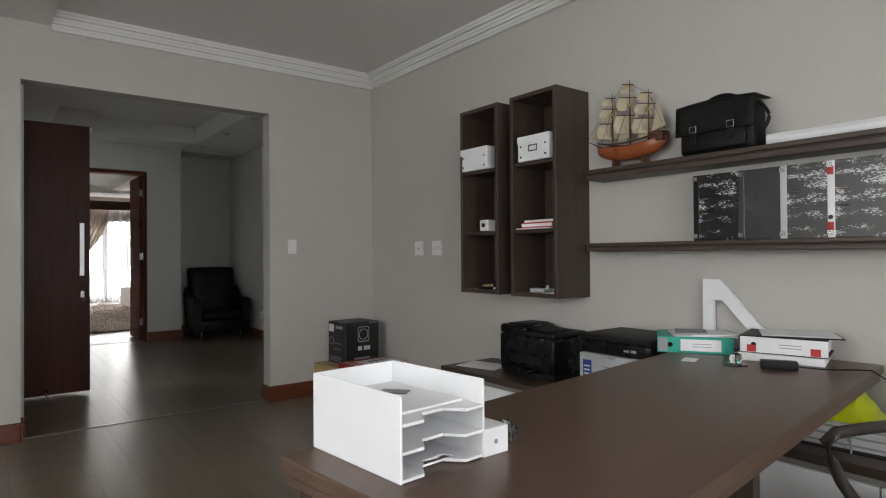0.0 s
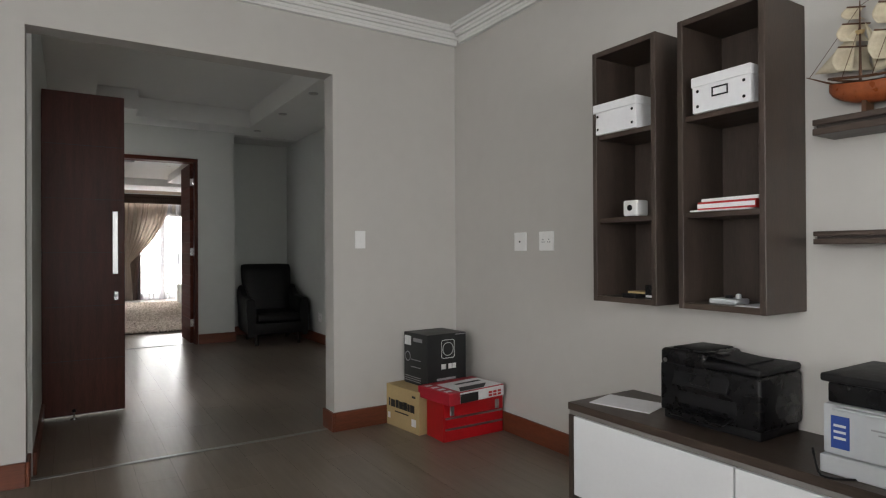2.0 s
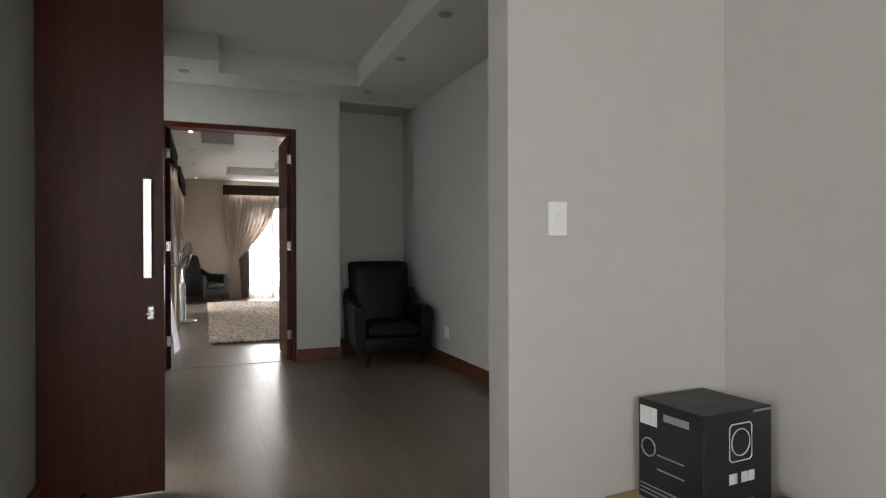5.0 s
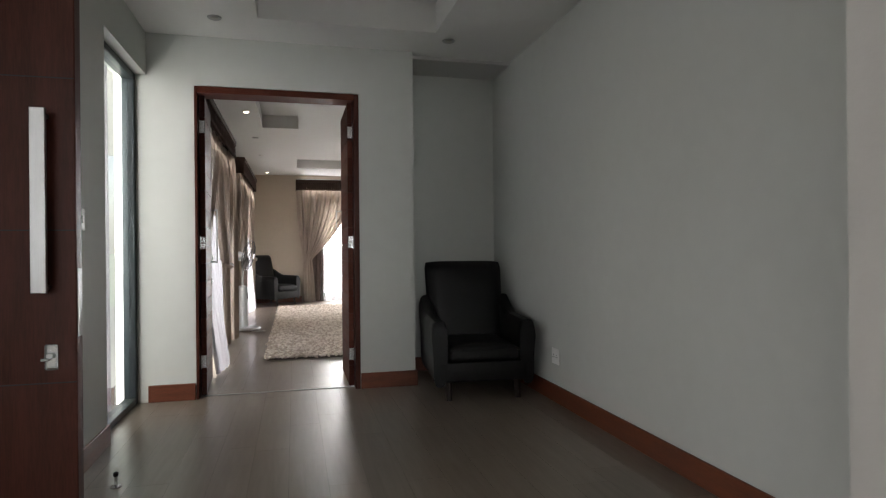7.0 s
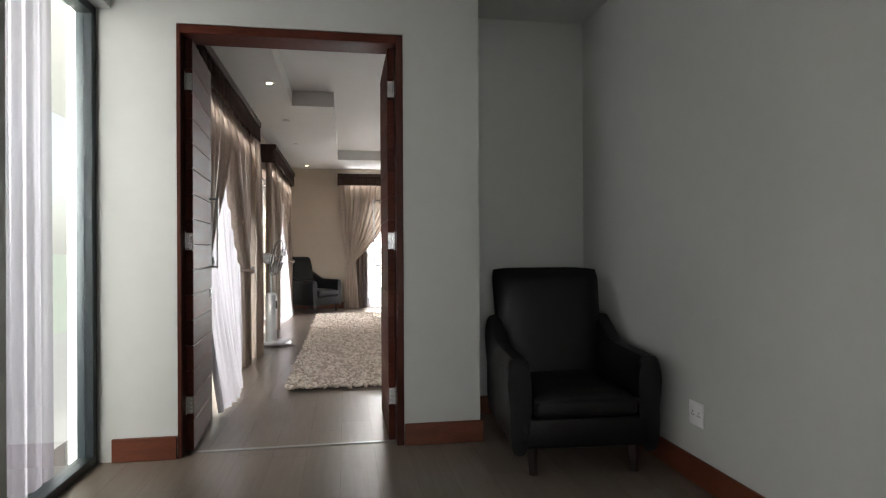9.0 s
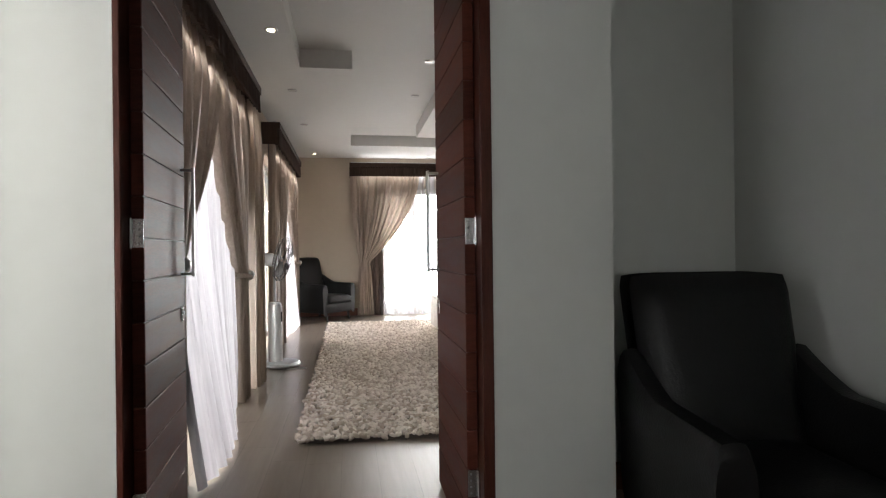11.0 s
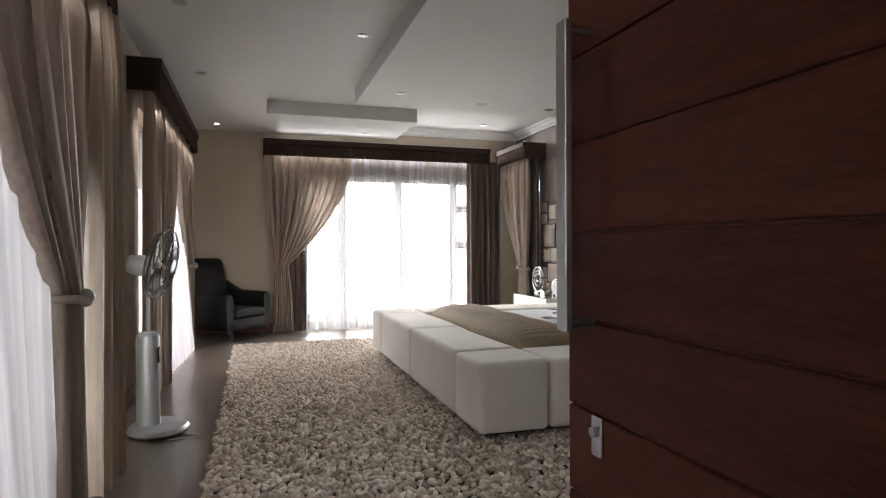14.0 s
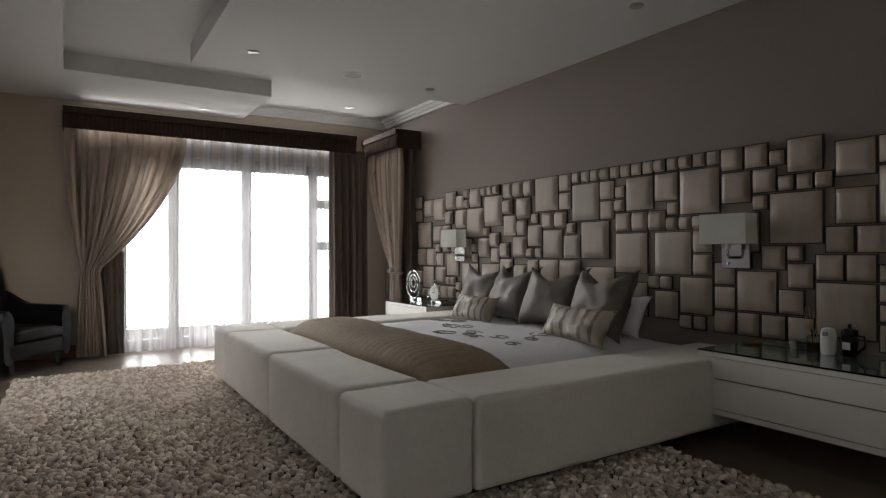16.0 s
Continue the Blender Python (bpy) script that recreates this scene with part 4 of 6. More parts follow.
part("board", round_box(-0.15, 0.15, -0.11, 0.11, 0, 0.004, 0.001, 1), PLASTIC_MATT, cl)
part("paper_pad", round_box(-0.14, 0.14, -0.10, 0.10, 0.0045, 0.008, 0.001, 1), PAPER, cl)
tri = thing("triangular_frame", "white wooden right-angled triangular frame leaning on the wall", "frame", (2.955, 1.195, DZ))
bm = bmesh.new()
outer, inner = [(0.32, 0.0), (0.32, 0.325), (0.235, 0.325), (-0.06, 0.0)], [(0.268, 0.045), (0.268, 0.225), (0.222, 0.225), (0.055, 0.045)]
vo = [[bm.verts.new((x, y, z)) for y, z in outer] for x in (-0.012, 0.012)]
vi = [[bm.verts.new((x, y, z)) for y, z in inner] for x in (-0.012, 0.012)]
for i in range(4):
    j = (i + 1) % 4
    bm.faces.new((vo[0][i], vo[0][j], vi[0][j], vi[0][i]))
    bm.faces.new((vo[1][i], vi[1][i], vi[1][j], vo[1][j]))
    bm.faces.new((vo[0][i], vo[1][i], vo[1][j], vo[0][j]))
    bm.faces.new((vi[0][i], vi[0][j], vi[1][j], vi[1][i]))
part("frame", bm, WHITE_BOARD, tri)
cd = thing("card", "small white card lying on the desk", "card", (2.50, 1.33, DZ), 20)
part("sheet", boxes((-0.045, 0.045, -0.028, 0.028, 0, 0.001)), PAPER, cd)
gl = thing("paperweight", "round clear glass paperweight on the desk", "paperweight", (2.525, 1.147, DZ))
part("foot", lathe([(0.045, 0), (0.045, 0.004), (0.02, 0.008)], 20), GLASS_TOP, gl, smooth="auto")
part("knob", lathe([(0.02, 0.008), (0.024, 0.030), (0.022, 0.045), (0.010, 0.050)], 16), GLASS, gl, smooth="auto")
ad = thing("power_adapter", "black laptop power adapter with a cable on the desk", "power adapter", (2.58, 1.005, DZ), -62)
part("brick", round_box(-0.065, 0.065, -0.027, 0.027, 0, 0.032, 0.006, 2), PLASTIC_MATT, ad, smooth="auto")
part("cable", tube([(0.065 + 0.03 * i, -0.02 * math.sin(i * 0.6), 0.012 + (0.0 if i < 9 else -0.02 * (i - 8))) for i in range(15)], 0.003, 6), PLASTIC_BLACK, ad)

# low cabinet under the shelves
c_ = thing("credenza", "low white-fronted cabinet with a dark walnut top", "cabinet", (OX, 1.62, 0))
part("top", round_box(-0.47, -0.001, -2.60, 1.495, 0.452, 0.487, 0.003, 1), WALNUT_Y, c_)
part("edge_rail", boxes((-0.462, -0.002, -2.60, 1.49, 0.43, 0.452)), ALU_GREY, c_)
part("side_panel", round_box(-0.468, -0.002, 1.468, 1.492, 0, 0.43, 0.002, 1), WALNUT_Z, c_)
part("body", boxes((-0.44, -0.002, -2.59, 1.467, 0.05, 0.43)), BACKING, c_)
for a, b in ((0.655, 1.462), (-0.15, 0.648), (-0.957, -0.157), (-1.764, -0.964), (-2.58, -1.771)):
    part("door", round_box(-0.464, -0.442, a, b, 0.05, 0.425, 0.002, 1), WHITE_BOARD, c_)
part("plinth", boxes((-0.42, -0.01, -2.58, 1.46, 0, 0.05)), BACKING, c_)
CZ = 0.487
ps = thing("paper_sheet", "white papers lying on a low cabinet", "paper", (2.73, 2.93, CZ), 15)
part("sheet", boxes((-0.105, 0.105, -0.148, 0.148, 0, 0.003)), PAPER, ps)


def inkjet():
    """A boxy all-in-one with a rounded feeder over one half of its lid; its front faces -x."""
    p = thing("printer", "black inkjet printer with a document feeder on a low cabinet", "printer", (2.82, 2.48, CZ), 0)
    part("base", round_box(-0.135, 0.14, -0.215, 0.215, 0, 0.05, 0.008, 2), PLASTIC_MATT, p, smooth="auto")
    part("body", round_box(-0.15, 0.15, -0.225, 0.225, 0.036, 0.246, 0.014, 3), PLASTIC_BLACK, p, smooth="auto")
    part("scanner_lid", round_box(-0.148, 0.15, -0.223, 0.03, 0.247, 0.278, 0.012, 3), PLASTIC_MATT, p, smooth="auto")
    part("document_feeder", round_box(-0.150, 0.12, 0.005, 0.225, 0.235, 0.306, 0.020, 4), PLASTIC_BLACK, p, smooth="auto")
    part("feeder_cover", round_box(-0.11, 0.10, 0.035, 0.185, 0.303, 0.312, 0.004, 2), PLASTIC_MATT, p, smooth="auto")
    part("feeder_tray", moved(round_box(-0.12, 0.08, -0.15, 0.03, 0, 0.006, 0.002, 1), pose(0, 0, 0.292, 5)), PLASTIC_MATT, p)
    part("paper_guide", moved(round_box(-0.03, 0.03, -0.03, 0.0, 0.006, 0.016, 0.003, 1), pose(-0.06, 0, 0.290, 5)), PLASTIC_BLACK, p)
    panel = part("control_panel", moved(round_box(-0.006, 0.006, -0.10, 0.15, -0.035, 0.035, 0.004, 2), pose(-0.153, 0, 0.192, 0, 20)), PLASTIC_MATT, p)
    part("display", moved(boxes((-0.0075, -0.006, -0.02, 0.07, -0.02, 0.02)), pose(-0.153, 0, 0.192, 0, 20)), PLASTIC_BLACK, panel)
    part("paper_slot", boxes((-0.1525, -0.148, -0.13, 0.13, 0.085, 0.135)), PLASTIC_MATT, p)
    part("output_tray", moved(round_box(-0.09, 0.02, -0.12, 0.12, 0.0, 0.010, 0.004, 1), pose(-0.150, 0, 0.060, 0, -6)), PLASTIC_BLACK, p)
    part("tray_lip", moved(round_box(-0.004, 0.004, -0.05, 0.05, 0.0, 0.022, 0.003, 1), pose(-0.236, 0, 0.050)), PLASTIC_BLACK, p)
    part("emblem", moved(lathe([(0.010, 0), (0.010, 0.001)], 12), pose(-0.1505, 0.195, 0.255, 0, -90)), STEEL, p)


inkjet()


def laser():
    p = thing("printer", "grey laser printer with a black scanner lid on a low cabinet", "printer", (2.76, 1.79, CZ), 0)
    part("paper_cassette", round_box(-0.19, 0.19, -0.215, 0.215, 0, 0.06, 0.006, 2), PLASTIC_GREY, p)
    part("body", round_box(-0.175, 0.19, -0.21, 0.21, 0.062, 0.225, 0.008, 2), PLASTIC_GREY, p, smooth="auto")
    part("output_flap", moved(round_box(-0.06, 0.02, -0.02, 0.16, 0, 0.008, 0.003, 1), pose(-0.17, 0, 0.212, 0, 8)), PLASTIC_GREY, p)
    part("scanner", round_box(-0.165, 0.19, -0.21, 0.20, 0.228, 0.295, 0.008, 2), PLASTIC_BLACK, p, smooth="auto")
    part("scanner_lid", round_box(-0.185, 0.195, -0.22, 0.215, 0.297, 0.325, 0.008, 2), PLASTIC_MATT, p, smooth="auto")
    part("button", boxes((-0.167, -0.165, -0.13, -0.10, 0.255, 0.268)), PRINT_GREY, p)
    part("button", boxes((-0.167, -0.165, -0.09, -0.06, 0.255, 0.265)), PRINT_GREY, p)
    part("sticker", round_box(-0.1775, -0.175, 0.13, 0.185, 0.085, 0.19, 0.001, 1), PRINT_BLUE, p, "blue and white sticker")
    for z in (0.115, 0.135, 0.155):
        part("sticker_print", boxes((-0.1785, -0.1775, 0.14, 0.176, z, z + 0.008)), PRINT_WHITE, p)
    for y0, y1, z in ((-0.02, 0.07, 0.165), (-0.02, 0.05, 0.152), (-0.01, 0.03, 0.115), (-0.13, -0.08, 0.20)):
        part("print_bar", boxes((-0.1765, -0.175, y0, y1, z, z + 0.005)), PRINT_GREY, p)
    part("lock_button", moved(lathe([(0.009, 0), (0.009, 0.003)], 12), pose(-0.175, 0.01, 0.083, 0, -90)), PLASTIC_BLACK, p)
    part("power_cable", tube([(-0.19 - 0.05 * math.sin(i * 0.3), 0.235 - 0.012 * i, max(0.004, 0.07 - 0.02 * i)) for i in range(12)], 0.004, 6), PLASTIC_BLACK, p)


laser()

# a document tray with papers on the low cabinet, and a yellow bag on it
dt = thing("document_tray", "grey wire document tray with loose papers on a low cabinet", "document tray", (2.78, 0.80, CZ), 4)
part("floor_plate", boxes((-0.15, 0.16, -0.26, 0.24, 0.0, 0.006)), PLASTIC_MATT, dt)
for z in (0.03, 0.06, 0.09):
    part("wire", tube([(-0.15, -0.26, z), (0.16, -0.26, z), (0.16, 0.24, z), (-0.15, 0.24, z)], 0.004, 6, True), PLASTIC_SILVER, dt)
for x, y in ((-0.15, -0.26), (0.16, -0.26), (0.16, 0.24), (-0.15, 0.24), (-0.15, -0.01)):
    part("post", rod((x, y, 0.0), (x, y, 0.092), 0.004, 0.004, 6), PLASTIC_SILVER, dt)
dp = thing("paper_stack", "stack of white papers in a wire tray", "paper", (2.785, 0.79, CZ + 0.007), 6)
part("paper_pad", round_box(-0.13, 0.13, -0.22, 0.22, 0.0, 0.055, 0.002, 1), PAPER, dp)
part("paper_pad", moved(round_box(-0.11, 0.12, -0.20, 0.20, 0.055, 0.085, 0.002, 1), pose(0, 0, 0, 0, 0, 5)), PAPER, dp)
yb = thing("plastic_bag", "crumpled bright yellow plastic bag on a stack of papers", "bag", (2.80, 0.86, CZ + 0.092), 10)


def bag_film(u, v):
    top = (math.sin(math.pi * u) * math.sin(math.pi * v)) ** 0.8
    k = noise.noise(Vector((u * 5, v * 5, 1))) * 0.6 + noise.noise(Vector((u * 12, v * 12, 2))) * 0.3
    return ((u - 0.5) * 0.22, (v - 0.5) * 0.26, 0.002 + 0.125 * top * (1 + 0.45 * k))


part("film", sheet(26, 26, bag_film, 0.002), YELLOW, yb)
part("print_mark", sheet(6, 6, lambda u, v: tuple(Vector(bag_film(0.10 + 0.12 * u, 0.52 + 0.16 * v)) + Vector((-0.004, 0, 0.006)))), INK, yb)
ch = thing("office_chair", "grey office chair with looped plastic armrests pushed to the desk", "office chair", (2.295, 0.37, 0), 67)
part("seat", round_box(-0.24, 0.24, -0.22, 0.29, 0.365, 0.455, 0.035, 3), PILLOW_PALE, ch, smooth=True)
part("backrest", round_box(-0.22, 0.22, -0.29, -0.23, 0.58, 0.92, 0.03, 3), PLASTIC_MATT, ch, smooth=True)
part("back_stem", round_box(-0.03, 0.03, -0.28, -0.245, 0.38, 0.62, 0.01, 2), PLASTIC_MATT, ch)
part("column", rod((0, 0, 0.09), (0, 0, 0.365), 0.03, 0.03, 14), PLASTIC_BLACK, ch)
for s in (-1, 1):
    pts = [(s * 0.25, 0.04, 0.385), (s * 0.265, 0.10, 0.42), (s * 0.275, 0.155, 0.50), (s * 0.28, 0.19, 0.57), (s * 0.28, 0.21, 0.63), (s * 0.28, 0.17, 0.655), (s * 0.28, 0.05, 0.66), (s * 0.28, -0.12, 0.66), (s * 0.27, -0.21, 0.64), (s * 0.22, -0.26, 0.62)]
    part("armrest", tube(pts, 0.019, 10), CHAIR_GREY, ch, smooth=True)
for k in range(5):
    a = 2 * math.pi * k / 5
    leg = part("base_leg", rod((0, 0, 0.10), (0.30 * math.cos(a), 0.30 * math.sin(a), 0.065), 0.025, 0.016, 8), PLASTIC_BLACK, ch)
    part("castor", moved(rod((0, -0.012, 0.027), (0, 0.012, 0.027), 0.027, 0.027, 14), pose(0.30 * math.cos(a), 0.30 * math.sin(a), 0, 0, 0, 40 * k)), PLASTIC_BLACK, leg)

# boxes in the corner
ib = thing("carton", "brown cardboard carton with black print on the floor", "carton", (2.43, 4.405, 0), 7)
part("box", round_box(0, 0.40, 0, 0.385, 0, 0.285, 0.003, 1), CARD, ib)
for i, (y, w, h) in enumerate(((0.345, 0.014, 0.062), (0.303, 0.050, 0.056), (0.252, 0.034, 0.062), (0.206, 0.046, 0.056), (0.158, 0.044, 0.060), (0.118, 0.026, 0.056), (0.076, 0.048, 0.056))):
    part("print_mark", boxes((-0.001, 0, y - w / 2, y + w / 2, 0.135, 0.135 + h * 0.9)), INK, ib)
for y, w, z, h in ((0.06, 0.05, 0.045, 0.05), (0.20, 0.16, 0.105, 0.008), (0.35, 0.03, 0.05, 0.04), (0.06, 0.04, 0.235, 0.015)):
    part("print_label", boxes((-0.001, 0, y - w / 2, y + w / 2, z, z + h)), PRINT_WHITE if h > 0.03 else INK, ib)
part("packing_tape", boxes((-0.0015, 0.4, 0.17, 0.215, 0.2851, 0.2862)), CARD, ib)

mb = thing("speaker_carton", "black printed loudspeaker carton standing on another carton", "carton", (2.53, 4.465, 0.287), 4)
part("box", round_box(0, 0.335, 0, 0.29, 0, 0.358, 0.003, 1), BOX_BLACK, mb)
fr = [(0.11, 0.20), (0.11, 0.305), (0.12, 0.315), (0.21, 0.315), (0.22, 0.305), (0.22, 0.20), (0.21, 0.19), (0.12, 0.19)]
part("drawn_square", tube([(x + 0.01, -0.001, z) for x, z in fr], 0.0022, 5, True), PRINT_WHITE, mb)
part("drawn_ring", tube(ring_points((0.175, -0.001, 0.252), 0.045, "y", 24), 0.002, 5, True), PRINT_WHITE, mb)
for x, w in ((0.118, 0.040), (0.150, 0.008), (0.178, 0.030), (0.213, 0.030)):
    part("print_mark", boxes((x, x + w, -0.0012, 0, 0.115, 0.150)), PRINT_WHITE, mb)
part("print_bar", boxes((0.08, 0.24, -0.0012, 0, 0.040, 0.055)), PRINT_GREY, mb)
part("print_bar", boxes((0.24, 0.33, -0.0012, 0, 0.345, 0.352)), PRINT_GREY, mb)
part("print_label", boxes((-0.0012, 0, 0.20, 0.28, 0.27, 0.335)), PRINT_WHITE, mb)
part("print_bar", boxes((-0.0012, 0, 0.06, 0.17, 0.30, 0.325)), PRINT_GREY, mb)
part("drawn_ring", tube(ring_points((-0.001, 0.24, 0.19), 0.032, "x", 20), 0.003, 5, True), PRINT_GREY, mb)
for z in (0.17, 0.12, 0.05, 0.035, 0.02):
    part("print_bar", boxes((-0.0012, 0, 0.08, 0.20 + (0.08 if z < 0.1 else 0), z, z + 0.005)), PRINT_GREY, mb)

tb = thing("toolbox", "red steel toolbox with two drawers and latches on the floor", "toolbox", (2.485, 4.19, 0))
part("body", round_box(0, 0.475, 0, 0.21, 0, 0.252, 0.006, 2), RED_METAL, tb)
for z in (0.075, 0.145):
    part("drawer_pull", round_box(0.012, 0.463, -0.010, 0.0, z, z + 0.012, 0.002, 1), STEEL, tb)
    part("drawer", boxes((0.010, 0.465, -0.003, 0.0, z - 0.055, z - 0.001)), RED_METAL, tb)
for x in (0.045, 0.405):
    latch = part("latch", round_box(x, x + 0.032, -0.009, 0.0, 0.165, 0.225, 0.003, 1), STEEL, tb)
    part("catch", round_box(x + 0.006, x + 0.026, -0.014, -0.008, 0.175, 0.195, 0.002, 1), STEEL, latch)
rc = thing("product_carton", "flat red and white printed carton on a toolbox", "carton", (2.47, 4.10, 0.254), 0)
part("box", moved(round_box(0, 0.47, 0, 0.33, 0, 0.075, 0.003, 1), pose(0, 0, 0, 0, 0, 6)), RED_CARD, rc)
turn = pose(0, 0, 0, 0, 0, 6)
part("picture_panel", moved(boxes((0.10, 0.46, 0.01, 0.26, 0.075, 0.0762)), turn), PRINT_WHITE, rc)
bm = bmesh.new()
a = [bm.verts.new(p) for p in ((0.10, 0.012, 0.0772), (0.30, 0.012, 0.0772), (0.40, 0.10, 0.0772), (0.16, 0.10, 0.0772))]
bm.faces.new(a)
part("picture_shape", moved(bm, turn), INK, rc)
part("picture_shape", moved(boxes((0.20, 0.42, 0.17, 0.20, 0.0763, 0.077)), turn), INK, rc)
part("front_panel", moved(boxes((0.09, 0.465, -0.0012, 0, 0.004, 0.070)), turn), PRINT_WHITE, rc)
part("front_shape", moved(boxes((0.09, 0.24, -0.002, -0.0012, 0.004, 0.060)), turn), INK, rc)
for x in (0.33, 0.37, 0.41):
    for z in (0.012, 0.032):
        part("print_mark", moved(boxes((x, x + 0.03, -0.002, -0.0012, z, z + 0.014)), turn), PRINT_RED, rc)
for y in (0.05, 0.12, 0.19, 0.26):
    part("print_mark", moved(boxes((0.02, 0.07, y, y + 0.03, 0.075, 0.0758)), turn), PRINT_WHITE, rc)

# ---- hall ----
for x, y in ((2.61, 6.86), (2.62, 7.92), (2.63, 9.07), (0.86, 8.97)):
    downlight(x, y, 2.845)


def pull_bar(parent, p0, p1, off, wide, mat, name="handle"):
    """A flat bar handle from p0 to p1 on two short posts; off: the way it stands off the leaf."""
    p0, p1, off = Vector(p0), Vector(p1), Vector(off)
    d = off.normalized()
    across = d.cross(p1 - p0).normalized()

    def slab(a, b, w, t):
        bm = bmesh.new()
        mid, up = (a + b) / 2, (b - a)
        vs = []
        for k in (-0.5, 0.5):
            for s, q in ((-1, -1), (1, -1), (1, 1), (-1, 1)):
                vs.append(bm.verts.new(mid + up * k + across * s * w / 2 + d * q * t / 2))
        for f in ((0, 1, 2, 3), (7, 6, 5, 4), (0, 4, 5, 1), (1, 5, 6, 2), (2, 6, 7, 3), (3, 7, 4, 0)):
            bm.faces.new([vs[i] for i in f])
        bmesh.ops.bevel(bm, geom=bm.edges[:], offset=0.0015, segments=1, affect='EDGES')
        return bm

    h = part(name, slab(p0 + off, p1 + off, wide, 0.012), mat, parent, "brushed steel bar handle")
    for p in (p0, p1):
        u = (p1 - p0).normalized() * (0.012 if p == p0 else -0.012)
        part("post", rod(p + u, p + u + off, 0.007, 0.007, 8), mat, h)
    return h


# entrance doors
e1 = thing("entrance_door", "dark mahogany entrance door leaf standing open into the hall", "door", (0.315, 6.20, 0), group="entrance doors")
part("leaf", round_box(0, 0.530, -0.02, 0.025, 0.02, 2.41, 0.003, 1), MAHOGANY_V, e1)
for z in (0.42, 0.82, 1.22, 1.62, 2.02):
    part("groove", boxes((0.002, 0.528, -0.0206, -0.020, z, z + 0.003)), INK, e1)
pull_bar(e1, (0.463, -0.02, 1.06), (0.463, -0.02, 1.53), (0, -0.055, 0), 0.036, STEEL)
esc = part("escutcheon", moved(round_box(-0.016, 0.016, -0.006, 0.0, -0.034, 0.034, 0.006, 2), pose(0.472, -0.02, 0.89)), CHROME, e1)
part("key_cylinder", moved(lathe([(0.009, 0), (0.009, 0.010), (0.007, 0.012)], 12), pose(0.472, -0.026, 0.895, 90)), STEEL, esc)
part("bolt", moved(round_box(-0.010, 0.010, -0.012, 0.004, -0.004, 0.004, 0.002, 1), pose(0.460, -0.028, 0.885)), CHROME, esc)
part("lock_plate", boxes((0.5295, 0.532, -0.012, 0.016, 0.94, 1.12)), STEEL, e1)
for z in (0.25, 1.2, 2.15):
    part("hinge", rod((0.0, 0.030, z - 0.05), (0.0, 0.030, z + 0.05), 0.008, 0.008, 10), CHROME, e1)
part("brush_seal", boxes((0.01, 0.52, -0.012, 0.016, 0.012, 0.02)), PLASTIC_WHITE, e1)
e2 = thing("entrance_door", "dark mahogany entrance door leaf standing closed", "door", (0.20, 6.86, 0), group="entrance doors")
part("leaf", round_box(-0.02, 0.025, 0.0, 0.585, 0.01, 2.41, 0.003, 1), MAHOGANY_V, e2)
pull_bar(e2, (0.025, 0.06, 1.06), (0.025, 0.06, 1.53), (0.055, 0, 0), 0.036, STEEL)
fr_ = thing("door_1", "dark mahogany frame of the entrance doors", "door frame", (0.195, 6.25, 0), kind="structure")
part("jamb", boxes((-0.11, 0.11, 0.002, 0.022, 0, 2.438)), MAHOGANY_V, fr_)
part("jamb", boxes((-0.11, 0.11, 1.198, 1.248, 0, 2.438)), MAHOGANY_V, fr_)
part("head", boxes((-0.11, 0.11, 0.022, 1.198, 2.412, 2.438)), MAHOGANY, fr_)


def doorstop(x, y):
    s = thing("door_stop", "small chrome floor door stop", "door stop", (x, y, 0), group="door stops")
    part("foot", lathe([(0.026, 0), (0.026, 0.006), (0.012, 0.012)], 18), CHROME, s, smooth="auto")
    part("stem", lathe([(0.008, 0.012), (0.007, 0.05), (0.010, 0.055)], 12), CHROME, s, smooth="auto")
    part("rubber_head", lathe([(0.012, 0.055), (0.013, 0.070), (0.006, 0.076)], 12), PLASTIC_BLACK, s, smooth="auto")


doorstop(0.51, 6.125)
doorstop(0.54, 7.66)


# sheer hung behind the entrance window
def sheer_curtain(name, label, place, s0, s1, z0, z1, folds, deep, mat, flare=0.0, seed=1, hem=None):
    """A hanging veil: place(s, d, z) turns a place along the wall and a depth into the world."""
    rng = random.Random(seed)
    ph = [rng.random() * 6.28 for _ in range(4)]
    c = thing(name, label, "curtain")

    def at(u, v):
        s = s0 + (s1 - s0) * u
        z = z0 + (z1 - z0) * v
        w = 2 * math.pi * folds * u
        d = deep * (math.sin(w + ph[0] + 0.5 * math.sin(3 * u * 2 + ph[1])) + 0.4 * math.sin(2.3 * w + ph[2])) * (1.0 - 0.35 * v)
        d += flare * (1 - v) ** 2 * (0.6 + 0.4 * math.sin(5 * u + ph[3]))
        return place(s + 0.3 * deep * math.cos(w), d, z)

    part("veil", sheet(folds * 10, 20, at), mat, c, smooth=True)
    if hem:
        part("hem", sheet(folds * 10, 1, lambda u, v: at(u, v * 0.02)), hem, c, smooth=True)
    return c


sheer_curtain("sheer_curtain", "grey sheer curtain hanging outside the tall entrance window", lambda s, d, z: (0.075 + d, s, z), 8.0, 9.20, -0.03, 2.60, 9, 0.018, SHEER_GREY, seed=4)


